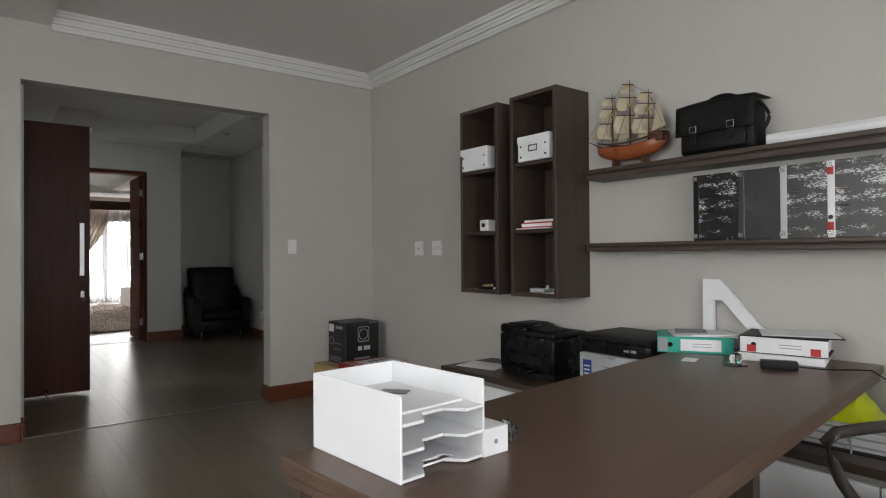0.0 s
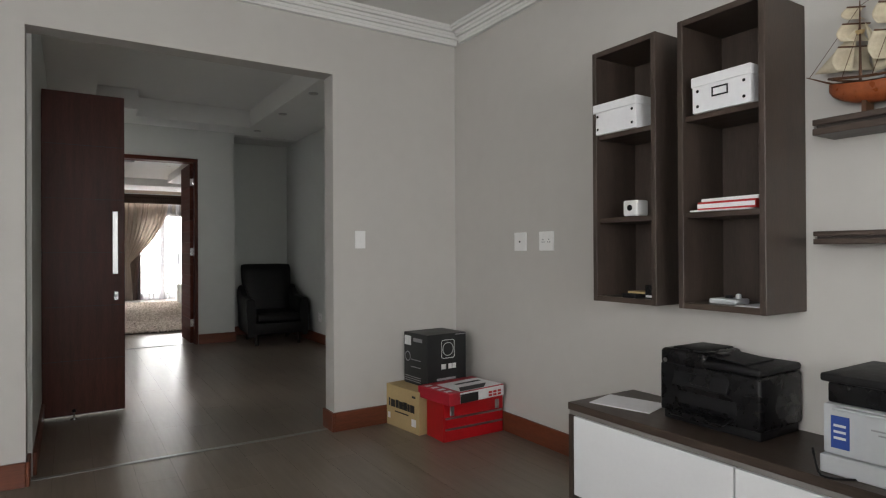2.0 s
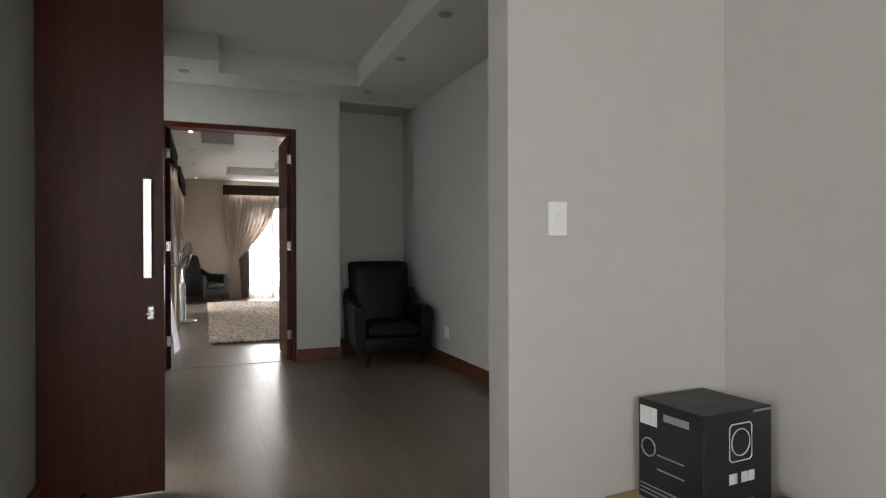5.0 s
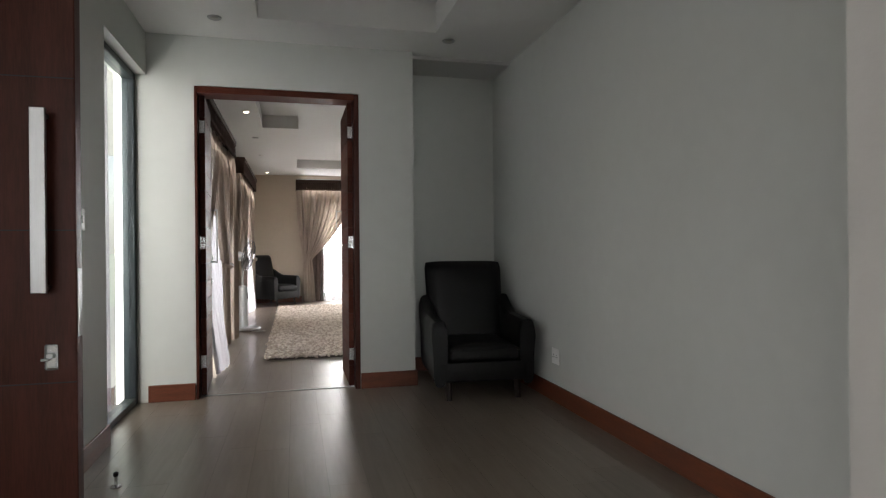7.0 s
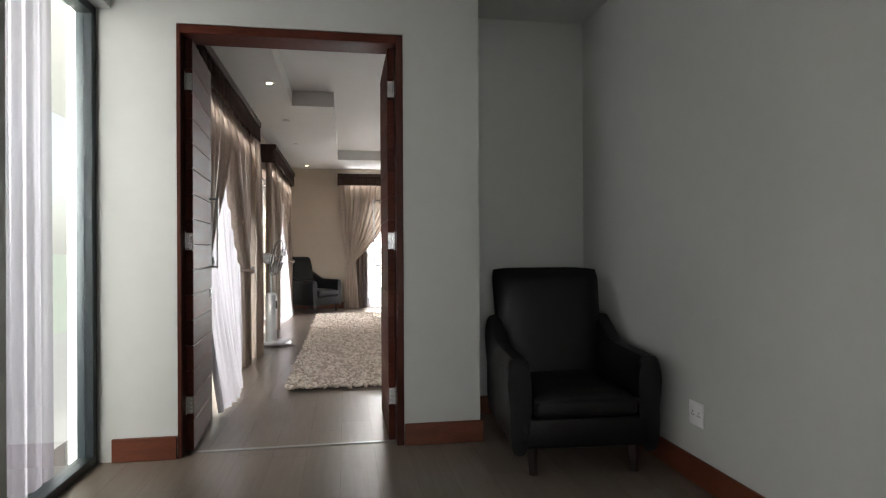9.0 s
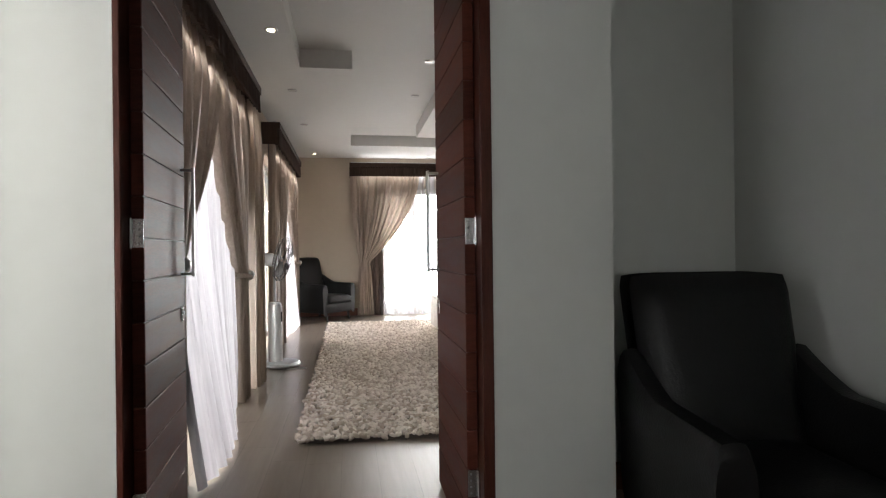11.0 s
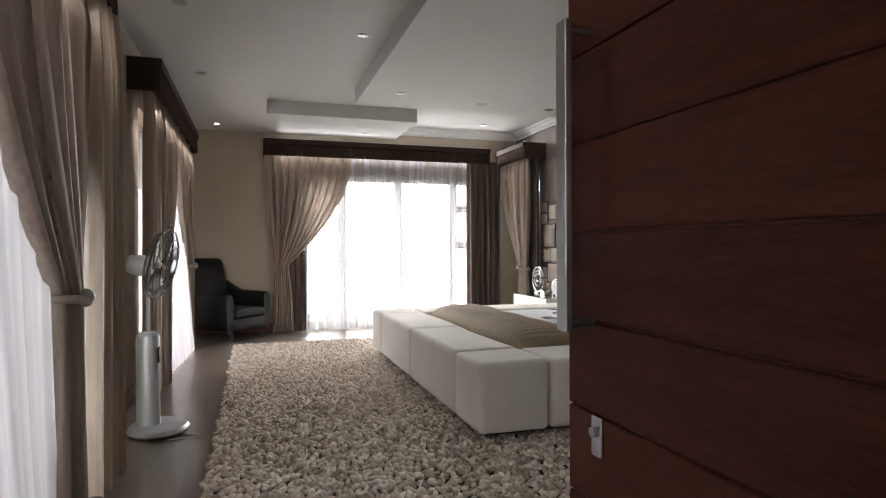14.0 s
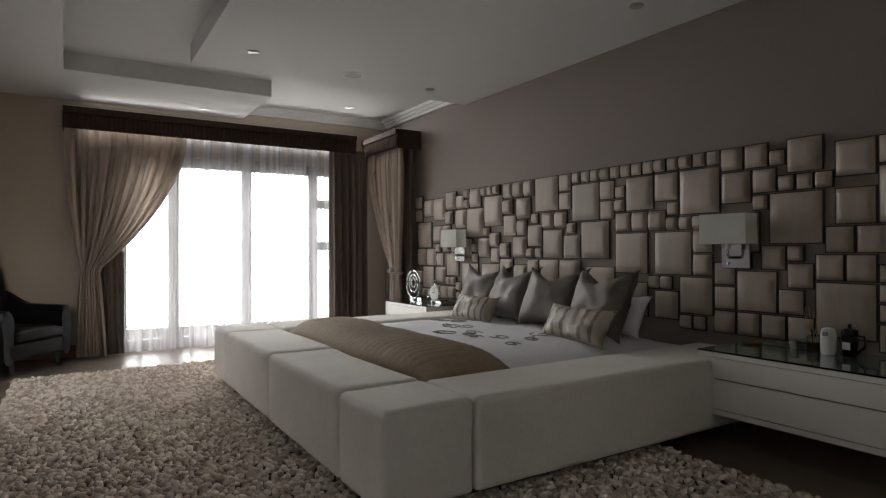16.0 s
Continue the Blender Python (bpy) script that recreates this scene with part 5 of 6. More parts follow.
def armchair(at, rz, label):
    """A high-backed armchair with rolled arms; it faces -y before the turn."""
    c = thing("armchair", label, "armchair", at, rz, group="black leather armchairs")
    part("base", round_box(-0.365, 0.365, -0.37, 0.30, 0.14, 0.30, 0.02, 3), LEATHER, c, smooth="auto")

    def seat(u, v):
        x, y = (u - 0.5) * 0.57, -0.40 + 0.62 * v
        e = max(abs(2 * u - 1), abs(2 * v - 1)) ** 6
        return (x, y, 0.44 - 0.035 * e - 0.012 * (2 * u - 1) ** 2)

    part("seat_cushion", merged(round_box(-0.285, 0.285, -0.40, 0.22, 0.30, 0.405, 0.035, 4), sheet(12, 12, seat, 0.03)), LEATHER, c, smooth=True)

    def back(side):
        def at(u, v):
            w = 0.325 + 0.025 * v - 0.05 * max(0, v - 0.93) / 0.07 * 0.3
            x = (2 * u - 1) * w
            z = 0.30 + 0.75 * v
            lean = 0.20 + 0.17 * v
            puff = 0.075 * (1 - abs(2 * u - 1) ** 4) ** 0.5 * (1 - abs(2 * v - 1) ** 8) ** 0.5
            return (x, lean + 0.055 + (-0.05 - puff if side else 0.05 + puff * 0.4), z - 0.012 * (abs(2 * u - 1) ** 6) * (v > 0.9))
        return at

    part("backrest", merged(sheet(14, 18, back(True)), sheet(14, 18, back(False)), moved(round_box(-0.30, 0.30, 0.0, 0.10, 0.0, 0.74, 0.03, 3), Matrix.Translation((0, 0.205, 0.30)) @ Matrix.Shear('XZ', 4, (0, 0)) @ pose(0, 0, 0, -12.6))), LEATHER, c, smooth=True)
    for s in (-1, 1):
        def arm(u, v, s=s):
            y = -0.40 + 0.72 * u
            top = 0.61 + 0.02 * u + 0.13 * max(0, u - 0.62) ** 1.3 / 0.38 ** 1.3
            front = 0.03 * (1 - min(1, u / 0.08)) ** 2
            a = 2 * math.pi * v
            x, z = math.cos(a), math.sin(a)
            hz = (top - 0.14) / 2
            px = 0.052 * (abs(x) ** 0.6) * (1 if x > 0 else -1)
            if z > 0:
                px *= 1.25 + 0.1 * z
            pz = 0.14 + hz + hz * (abs(z) ** 0.5) * (1 if z > 0 else -1)
            return (s * (0.358 + px), y + front, pz - front)
        bm = sheet(16, 20, arm)
        bmesh.ops.remove_doubles(bm, verts=bm.verts, dist=0.0005)
        bmesh.ops.holes_fill(bm, edges=[e for e in bm.edges if e.is_boundary], sides=40)
        part("armrest", bm, LEATHER, c, smooth="auto")
    for x in (-0.28, 0.28):
        part("leg", rod((x, -0.32, 0.14), (x, -0.34, 0.0), 0.030, 0.022, 4), LEG_WOOD, c)
        part("leg", rod((x, 0.26, 0.14), (x, 0.32, 0.0), 0.028, 0.018, 4), LEG_WOOD, c)
    c.scale = (0.97, 1.03, 1.0)
    return c


armchair((2.84, 9.14, 0), -4, "black leather armchair with a high back standing in a niche")

# ---- bedroom doors ----
fr2 = thing("door_2", "dark mahogany frame of the double bedroom doors", "door frame", (0, HY1, 0), kind="structure")
part("jamb", round_box(0.654, 0.676, -0.006, 0.205, 0, 2.455, 0.003, 1), MAHOGANY_V, fr2)
part("jamb", round_box(1.892, 1.934, -0.006, 0.205, 0, 2.455, 0.003, 1), MAHOGANY_V, fr2)
part("head", round_box(0.676, 1.892, -0.006, 0.205, 2.405, 2.455, 0.003, 1), MAHOGANY, fr2)


def plank_leaf(name, x, face, label, y0=9.475, length=0.685, rz=0.0):
    """A leaf of horizontal boards, standing open along y. face: +1 or -1, the side towards the doorway."""
    d = thing(name, label, "door", (x, y0, 0), rz, group="bedroom doors")
    t, z0, z1 = 0.042, 0.012, 2.40
    part("core", boxes((-t / 2 + 0.006, t / 2 - 0.006, 0.004, length - 0.004, z0, z1)), MAHOGANY_V, d)
    edges = [z0] + [0.185 + 0.146 * i for i in range(15)] + [z1]
    shapes = {}
    for a, c in zip(edges, edges[1:]):
        key = round(c - a, 3)
        if key in shapes:
            b = new("board", shapes[key])
            b.parent = d
        else:
            b = part("board", round_box(-t / 2, t / 2, 0.0, length, 0.0015, key - 0.0015, 0.004, 2), MAHOGANY, d)
            shapes[key] = b.data
        b.location = (0, 0, a)
    f = face * t / 2
    pull_bar(d, (f, length - 0.080, 1.05), (f, length - 0.080, 1.535), (face * 0.052, 0, 0), 0.030, STEEL)
    e = part("escutcheon", moved(round_box(-0.004, 0.004, -0.014, 0.014, -0.032, 0.032, 0.003, 2), pose(f + face * 0.003, length - 0.095, 0.885)), CHROME, d)
    part("key_cylinder", moved(lathe([(0.008, 0), (0.008, 0.008)], 12), pose(f + face * 0.006, length - 0.095, 0.892, 0, face * 90)), STEEL, e)
    for z in (0.28, 1.225, 2.15):
        g = part("hinge", round_box(-0.020, 0.020, -0.004, 0.0, z - 0.05, z + 0.05, 0.001, 1) if face < 0 else round_box(-0.020, 0.020, -0.004, 0.0, z - 0.05, z + 0.05, 0.001, 1), CHROME, d)
        part("knuckle", rod((-face * 0.020, -0.010, z - 0.052), (-face * 0.020, -0.010, z + 0.052), 0.0065, 0.0065, 10), CHROME, g)
        for dz in (-0.036, -0.012, 0.012, 0.036):
            part("screw", moved(lathe([(0.004, 0), (0.003, 0.0012)], 8), pose(face * 0.008, -0.004, z + dz, 90)), STEEL, g)
    return d


plank_leaf("door_leaf", 0.700, 1, "dark mahogany door leaf of horizontal boards standing open beside the curtains", rz=3.6)
plank_leaf("door_leaf", 1.867, -1, "dark mahogany door leaf of horizontal boards standing open towards the bed", length=0.72)

for x, y, on in ((0.862, 11.88, True), (0.864, 13.57, False), (0.864, 15.25, False), (0.863, 17.6, True)):
    downlight(x, y, 2.82, on)
for x, y in ((2.82, 15.41), (4.67, 15.64), (4.80, 13.1), (2.84, 17.74)):
    downlight(x, y, 2.82)
downlight(2.215, 13.0, 2.99)
downlight(2.215, 14.3, 2.99)
downlight(4.55, 17.45, 2.99)
for x, y in ((3.80, 15.6), (3.80, 12.95)):
    s = thing("ceiling_speaker", "round pale ceiling loudspeaker", "loudspeaker", (x, y, 2.82), group="ceiling loudspeakers")
    part("rim", lathe([(0.085, -0.006), (0.105, -0.004), (0.108, 0)], 32), CEILING, s, smooth="auto")
    part("grille", lathe([(0.002, -0.0085), (0.084, -0.007), (0.085, -0.004)], 32), SPEAKER_GRILL, s, smooth="auto")


# ---- curtains ----
def left_wall(s, d, z):
    return (BX0 + 0.13 + d, s, z)


def end_wall(s, d, z):
    return (s, BY1 - 0.15 - d, z)


def head_wall(s, d, z):
    return (BX1 - 0.13 - d, s, z)


def drape(label, place, s_out, s_in, s_tie, z_top, z_tie, folds, deep, mat=None, flare=0.12, seed=1, tie=True, spread=0.4):
    """A drape drawn aside: from s_out to s_in at the top, gathered at s_tie, then hanging to the floor."""
    rng = random.Random(seed)
    ph = [rng.random() * 6.28 for _ in range(6)]
    sg = 1 if s_in > s_out else -1
    c = thing("drape", label, "curtain", group="drapes")
    s_base = s_tie - sg * 0.16

    def at(u, v):
        z = 0.012 + (z_top - 0.012) * (1 - v)
        if z >= z_tie:
            k = (z_top - z) / (z_top - z_tie)
            inner = s_tie + (s_in - s_tie) * (1 - k ** 1.8)
            outer = s_out + (s_base - s_out) * k ** 2.2
            squeeze = k ** 2
        else:
            k = (z_tie - z) / z_tie
            inner = s_tie + sg * flare * k ** 0.7 * 0.6
            outer = s_base - sg * flare * k ** 0.7 * spread
            squeeze = 1 - 0.75 * k ** 0.6
        s = outer + (inner - outer) * u
        w = 2 * math.pi * folds * u
        amp = deep * (1 - 0.45 * squeeze) * (0.45 + 0.55 * min(1, v * 9))
        d = amp * (math.sin(w + 0.7 * math.sin(2.1 * v + ph[0]) + ph[1]) + 0.45 * math.sin(1.7 * w + ph[2] + 2 * v) + 0.2 * math.sin(4.1 * w + ph[3]))
        return place(s + 0.012 * math.sin(2 * w + ph[4]), d + 0.05 * squeeze * math.sin(math.pi * u), z)

    for name, v0, v1, n in (("heading", 0, 0.035, 3), ("cloth", 0.035, 0.97, 42), ("hem", 0.97, 1, 2)):
        part(name, sheet(folds * 12, n, lambda u, v, v0=v0, v1=v1: at(u, v0 + (v1 - v0) * v)), mat or DRAPE, c, smooth=True)
    if tie:
        mid = (s_tie + s_base) / 2
        part("tieback", tube([place(mid + 0.105 * math.cos(2 * math.pi * i / 20), 0.02 + 0.085 * math.sin(2 * math.pi * i / 20), z_tie - 0.02 + 0.02 * sg * math.cos(2 * math.pi * i / 20)) for i in range(20)], 0.018, 8, True), mat or DRAPE, c, smooth=True)
        part("tieback_knob", moved(lathe([(0.012, 0), (0.034, 0.012), (0.03, 0.03), (0.01, 0.036)], 14), Matrix.Translation(place(mid - sg * 0.02, 0.10, z_tie + 0.0)) @ pose(0, 0, 0, 90, 0, 0)), STEEL, c, "round metal knob", smooth=True)
    return c


def panel_drape(label, place, s0, s1, z0, z1, folds, deep, mat, seed=1):
    rng = random.Random(seed)
    ph = [rng.random() * 6.28 for _ in range(4)]
    c = thing("drape", label, "curtain", group="drapes")

    def at(u, v):
        w = 2 * math.pi * folds * u
        d = deep * (math.sin(w + ph[0]) + 0.35 * math.sin(2.2 * w + ph[1] + v)) * (0.5 + 0.5 * min(1, (1 - v) * 6))
        return place(s0 + (s1 - s0) * u + 0.006 * math.sin(2 * w + ph[2]), d, z0 + (z1 - z0) * v)

    for name, v0, v1, n in (("hem", 0, 0.03, 2), ("cloth", 0.03, 0.965, 22), ("heading", 0.965, 1, 3)):
        part(name, sheet(folds * 12, n, lambda u, v, v0=v0, v1=v1: at(u, v0 + (v1 - v0) * v)), mat, c, smooth=True)
    return c


def valance(label, place, s0, s1, z0, z1, out, back=-0.129):
    """A boxed pelmet with a pleated skirt and a flat band on top."""
    c = thing("pelmet", label, "pelmet", group="pelmets")
    n = int((s1 - s0) / 0.045)
    zb = z0 + (z1 - z0) * 0.72

    def skirt(u, v):
        w = 2 * math.pi * n * u
        return place(s0 + (s1 - s0) * u, out + 0.010 * math.sin(w) * (1.2 - 0.7 * v) + 0.004 * math.sin(2.7 * w), z0 + (zb - z0) * v)

    part("pleats", sheet(n * 6, 4, skirt, 0.003), VALANCE, c, smooth=True)
    bm = bmesh.new()
    a, b = place(s0, back, zb), place(s1, out + 0.022, z1)
    add_box(bm, min(a[0], b[0]), max(a[0], b[0]), min(a[1], b[1]), max(a[1], b[1]), zb, z1)
    part("band", bm, VALANCE, c)
    for q in (s0, s1 - 0.012):
        a, b = place(q, back, z0), place(q + 0.012, out - 0.01, z1)
        bm = bmesh.new()
        add_box(bm, min(a[0], b[0]), max(a[0], b[0]), min(a[1], b[1]), max(a[1], b[1]), z0, zb)
        part("return", bm, VALANCE, c)
    a, b = place(s0 + 0.02, out - 0.06, z1), place(s1 - 0.02, out - 0.02, z1 + 0.018)
    bm = bmesh.new()
    add_box(bm, min(a[0], b[0]), max(a[0], b[0]), min(a[1], b[1]), max(a[1], b[1]), z1, z1 + 0.016)
    part("rail", bm, PLASTIC_GREY, c)
    return c


ZP = 2.44
CORNER = 0.22   # how far the corner pelmet stands out
valance("dark brown pleated pelmet over the near bedroom window", left_wall, 9.98, 12.72, ZP - 0.06, 2.60, 0.10)
valance("dark brown pleated pelmet over the second bedroom window", left_wall, 14.24, 17.36, ZP - 0.06, 2.63, 0.09)
valance("dark brown pleated pelmet over the wide bedroom window", end_wall, 1.45, 4.80, 2.465, 2.70, 0.10, -0.149)
valance("short dark brown pleated pelmet over the corner window", head_wall, 17.00, 18.04, 2.45, 2.69, CORNER)

sheer_curtain("sheer_curtain", "long white sheer curtain trailing onto the floor", lambda s, d, z: (BX0 + 0.10 + d, s, z), 10.28, 12.40, 0.012, 2.42, 14, 0.020, SHEER, flare=0.22, seed=2)
sheer_curtain("sheer_curtain", "long white sheer curtain at the second window", lambda s, d, z: (BX0 + 0.10 + d, s, z), 14.35, 17.10, 0.012, 2.44, 16, 0.020, SHEER, flare=0.12, seed=3)
sheer_curtain("sheer_curtain", "wide white sheer curtain before the bright end window", lambda s, d, z: (s, BY1 - 0.07 - d, z), 1.85, 4.80, 0.012, 2.52, 17, 0.020, SHEER_FAR, flare=0.05, seed=7)
sheer_curtain("sheer_curtain", "narrow white sheer curtain at the corner window", lambda s, d, z: (BX1 - 0.05 - d, s, z), 17.15, 17.85, 0.3, 2.5, 5, 0.014, SHEER_FAR, seed=8)

drape("taupe satin drape drawn aside beside the open door", left_wall, 10.02, 11.34, 10.36, ZP, 1.10, 11, 0.056, seed=11)
drape("taupe satin drape drawn aside with a tieback", left_wall, 12.52, 11.16, 12.06, ZP, 0.98, 11, 0.056, seed=12)
panel_drape("straight taupe satin drape at the end of the near window", lambda s, d, z: left_wall(s, d + 0.07, z), 12.42, 12.88, 0.012, ZP, 5, 0.05, DRAPE, 13)
panel_drape("straight taupe satin drape at the start of the second window", left_wall, 14.26, 14.76, 0.012, ZP, 5, 0.045, DRAPE, 14)
drape("taupe satin drape drawn aside at the second window", left_wall, 14.62, 15.85, 15.02, ZP, 0.98, 10, 0.056, seed=15)
drape("taupe satin drape drawn aside with a tieback", left_wall, 17.25, 15.75, 16.90, ZP, 0.98, 10, 0.056, seed=16)
drape("taupe satin drape drawn aside from the wide window", end_wall, 1.47, 2.70, 1.78, 2.50, 0.95, 11, 0.058, seed=17, tie=False)
panel_drape("dark brown lining of a drape hanging to the floor", lambda s, d, z: (s, BY1 - 0.12 - d, z), 1.78, 2.02, 0.012, 1.15, 3, 0.02, DRAPE_DARK, 18)
panel_drape("dark brown drape hanging straight beside the window", end_wall, 4.46, 5.02, 0.012, 2.52, 6, 0.04, DRAPE_DARK, 19)
drape("taupe satin drape tied back at the corner window", lambda s, d, z: head_wall(s, d + CORNER - 0.07, z), 17.03, 17.98, 17.24, 2.50, 0.90, 9, 0.04, seed=20)
panel_drape("narrow dark drape at the edge of the corner window", head_wall, 17.01, 17.32, 0.02, 2.55, 5, 0.03, DRAPE_DARK, 21)

# ---- rug ----
rug = thing("rug", "large shaggy rug of beige and brown felted wool pebbles", "rug", (0, 0, 0), kind="stuff")
part("backing", round_box(1.12, 4.36, 10.95, 16.78, 0.0, 0.014, 0.004, 1), RUG_BASE, rug)


def wool_pebbles(x0, x1, y0, y1, step, skip):
    """Felted pebbles over the rug, each a small lump of its own tone."""
    rng = np.random.default_rng(3)
    bm = bmesh.new()
    bmesh.ops.create_icosphere(bm, subdivisions=1, radius=1.0)
    base = np.array([v.co[:] for v in bm.verts])
    tris = np.array([[v.index for v in f.verts] for f in bm.faces])
    bm.free()
    pts = []
    rows = int((y1 - y0) / (step * 0.87))
    for j in range(rows + 1):
        for i in range(int((x1 - x0) / step) + 1):
            x, y = x0 + (i + 0.5 * (j % 2)) * step, y0 + j * step * 0.87
            if not (skip[0] < x < skip[1] and skip[2] < y < skip[3]):
                pts.append((x, y))
    pts = np.array(pts) + rng.normal(0, step * 0.22, (len(pts), 2))
    n, m = len(pts), len(base)
    a, r = rng.uniform(0, 2 * np.pi, n), rng.uniform(0.8, 1.25, n)
    sx, sy, sz = step * 0.70 * r, step * 0.46 * r * rng.uniform(0.8, 1.2, n), step * 0.40 * r
    p = base[None] * np.stack([sx, sy, sz], 1)[:, None]
    p = p * (1 + rng.normal(0, 0.09, (n, m, 1)))
    x = p[..., 0] * np.cos(a)[:, None] - p[..., 1] * np.sin(a)[:, None] + pts[:, :1]
    y = p[..., 0] * np.sin(a)[:, None] + p[..., 1] * np.cos(a)[:, None] + pts[:, 1:]
    tilt = rng.normal(0, 0.35, n)[:, None]
    z = p[..., 2] + tilt * p[..., 0] + 0.014 + step * 0.36 + rng.uniform(-0.005, 0.007, n)[:, None]
    verts = np.stack([x, y, np.maximum(z, 0.002)], -1).reshape(-1, 3)
    faces = (tris[None] + (np.arange(n) * m)[:, None, None]).reshape(-1, 3)
    me = bpy.data.meshes.new("pebbles")
    me.from_pydata(verts.tolist(), [], faces.tolist())
    me.polygons.foreach_set("use_smooth", [True] * len(me.polygons))
    me.materials.append(RUG)
    return me


peb = new("pebbles", wool_pebbles(1.10, 4.38, 10.93, 16.80, 0.035, (2.75, 5.4, 12.75, 15.6)))
peb.parent = rug

# ---- bed ----
BW = dict(x0=2.57, x1=5.27, y0=12.50, y1=15.80, z=0.505, w=0.46)
bed = thing("bed", "wide off-white suede upholstered bed with a padded surround", "bed", (2.57, 12.50, 0))


def pad(x0, x1, y0, y1, seed):
    """An upholstered block: soft edges, a slightly domed top and faint creases."""
    bm = round_box(x0, x1, y0, y1, 0.085, 0.505, 0.032, 4)
    bmesh.ops.subdivide_edges(bm, edges=[e for e in bm.edges if e.calc_length() > 0.15], cuts=15, use_grid_fill=True)
    for v in bm.verts:
        k = noise.noise(Vector((v.co.x * 2.2 + seed, v.co.y * 2.2, v.co.z * 3)))
        if v.co.z > 0.2:
            v.co.z += 0.006 * k
        fold = noise.noise(Vector((v.co.x * 9 + seed, v.co.y * 9, v.co.z * 1.3))) * noise.noise(Vector((v.co.x * 1.7, v.co.y * 1.7 + seed, 2)))
        v.co.x += 0.004 * k + 0.022 * fold
        v.co.y += 0.004 * noise.noise(Vector((v.co.x * 3, v.co.y * 3 + seed, v.co.z * 4)))
    return bm


g = 0.003
for i, (a0, a1, c0, c1) in enumerate(((0, 0.46, 0, 0.47), (0, 0.46, 0.47, 1.63), (0, 0.46, 1.63, 2.83), (0, 0.46, 2.83, 3.30), (0.46, 2.70, 0, 0.47), (0.46, 2.70, 2.83, 3.30))):
    part("side_block" if a0 else "foot_block", pad(a0 + g, a1 - g, c0 + g, c1 - g, i * 3.7), BED_CLOTH, bed, smooth="auto")
part("base", boxes((0.05, 2.68, 0.05, 3.25, 0.07, 0.30)), BACKING, bed)
for x in (0.10, 1.3, 2.55):
    for y in (0.10, 1.65, 3.20):
        part("leg", rod((x, y, 0.0), (x, y, 0.09), 0.018, 0.018, 12), CHROME, bed)
part("mattress", round_box(0.465, 2.68, 0.475, 2.825, 0.30, 0.47, 0.03, 3), SHEET_CLOTH, bed, smooth="auto")

du = thing("duvet", "white cotton duvet with faint grey embroidery on the bed", "duvet", (2.57, 12.50, 0))


def duvet_top(u, v):
    x, y = 0.48 + 2.18 * u, 0.485 + 2.33 * v
    e = (1 - abs(2 * v - 1) ** 7) * (1 - abs(2 * u - 1) ** 9)
    k = noise.noise(Vector((x * 2.4, y * 2.4, 0))) * 0.014 + noise.noise(Vector((x * 7, y * 7, 3))) * 0.004
    return (x, y, 0.455 + 0.075 * e + k * e)


part("cover", sheet(44, 48, duvet_top, 0.012), SHEET_CLOTH, du, smooth=True)
stitch = random.Random(8)
for i in range(16):
    cx, cy, turn0, r0 = stitch.uniform(1.30, 1.85), 0.95 + 0.10 * i, stitch.uniform(0, 6.28), stitch.uniform(0.05, 0.10)
    curl = []
    for t in range(18):
        a, q = turn0 + t * 0.42, r0 * (1 - t * 0.045)
        x, y = cx + q * math.cos(a), cy + q * math.sin(a) * 1.3
        curl.append((x, y, duvet_top((x - 0.48) / 2.18, (y - 0.485) / 2.33)[2] + 0.006))
    part("embroidery", tube(curl, 0.0032, 5), THREAD_GREY, du)

th = thing("throw", "quilted taupe satin throw laid across the foot of the bed", "throw", (2.57, 12.50, 0))


def throw_top(u, v):
    x = 0.47 + 0.60 * u + 0.10 * (v - 0.5) ** 2
    y = 0.50 + 2.30 * v
    e = (1 - abs(2 * u - 1) ** 5) * (1 - abs(2 * v - 1) ** 10)
    rib = abs(math.sin(math.pi * v * 34 + 1.6 * math.sin(2.5 * u) + 1.5 * noise.noise(Vector((x * 2.5, y * 2.5, 9))))) ** 0.6
    return (x, y, 0.470 + 0.120 * e ** 0.7 + 0.015 * rib * e + 0.012 * noise.noise(Vector((x * 3, y * 3, 5))))


part("quilt", sheet(22, 216, throw_top, 0.012), THROW, th, smooth=True)
for k in (0.0, 1.0):
    part("binding", tube([throw_top(k, 0.02 + 0.96 * i / 40) for i in range(41)], 0.009, 6), THROW, th, smooth=True)


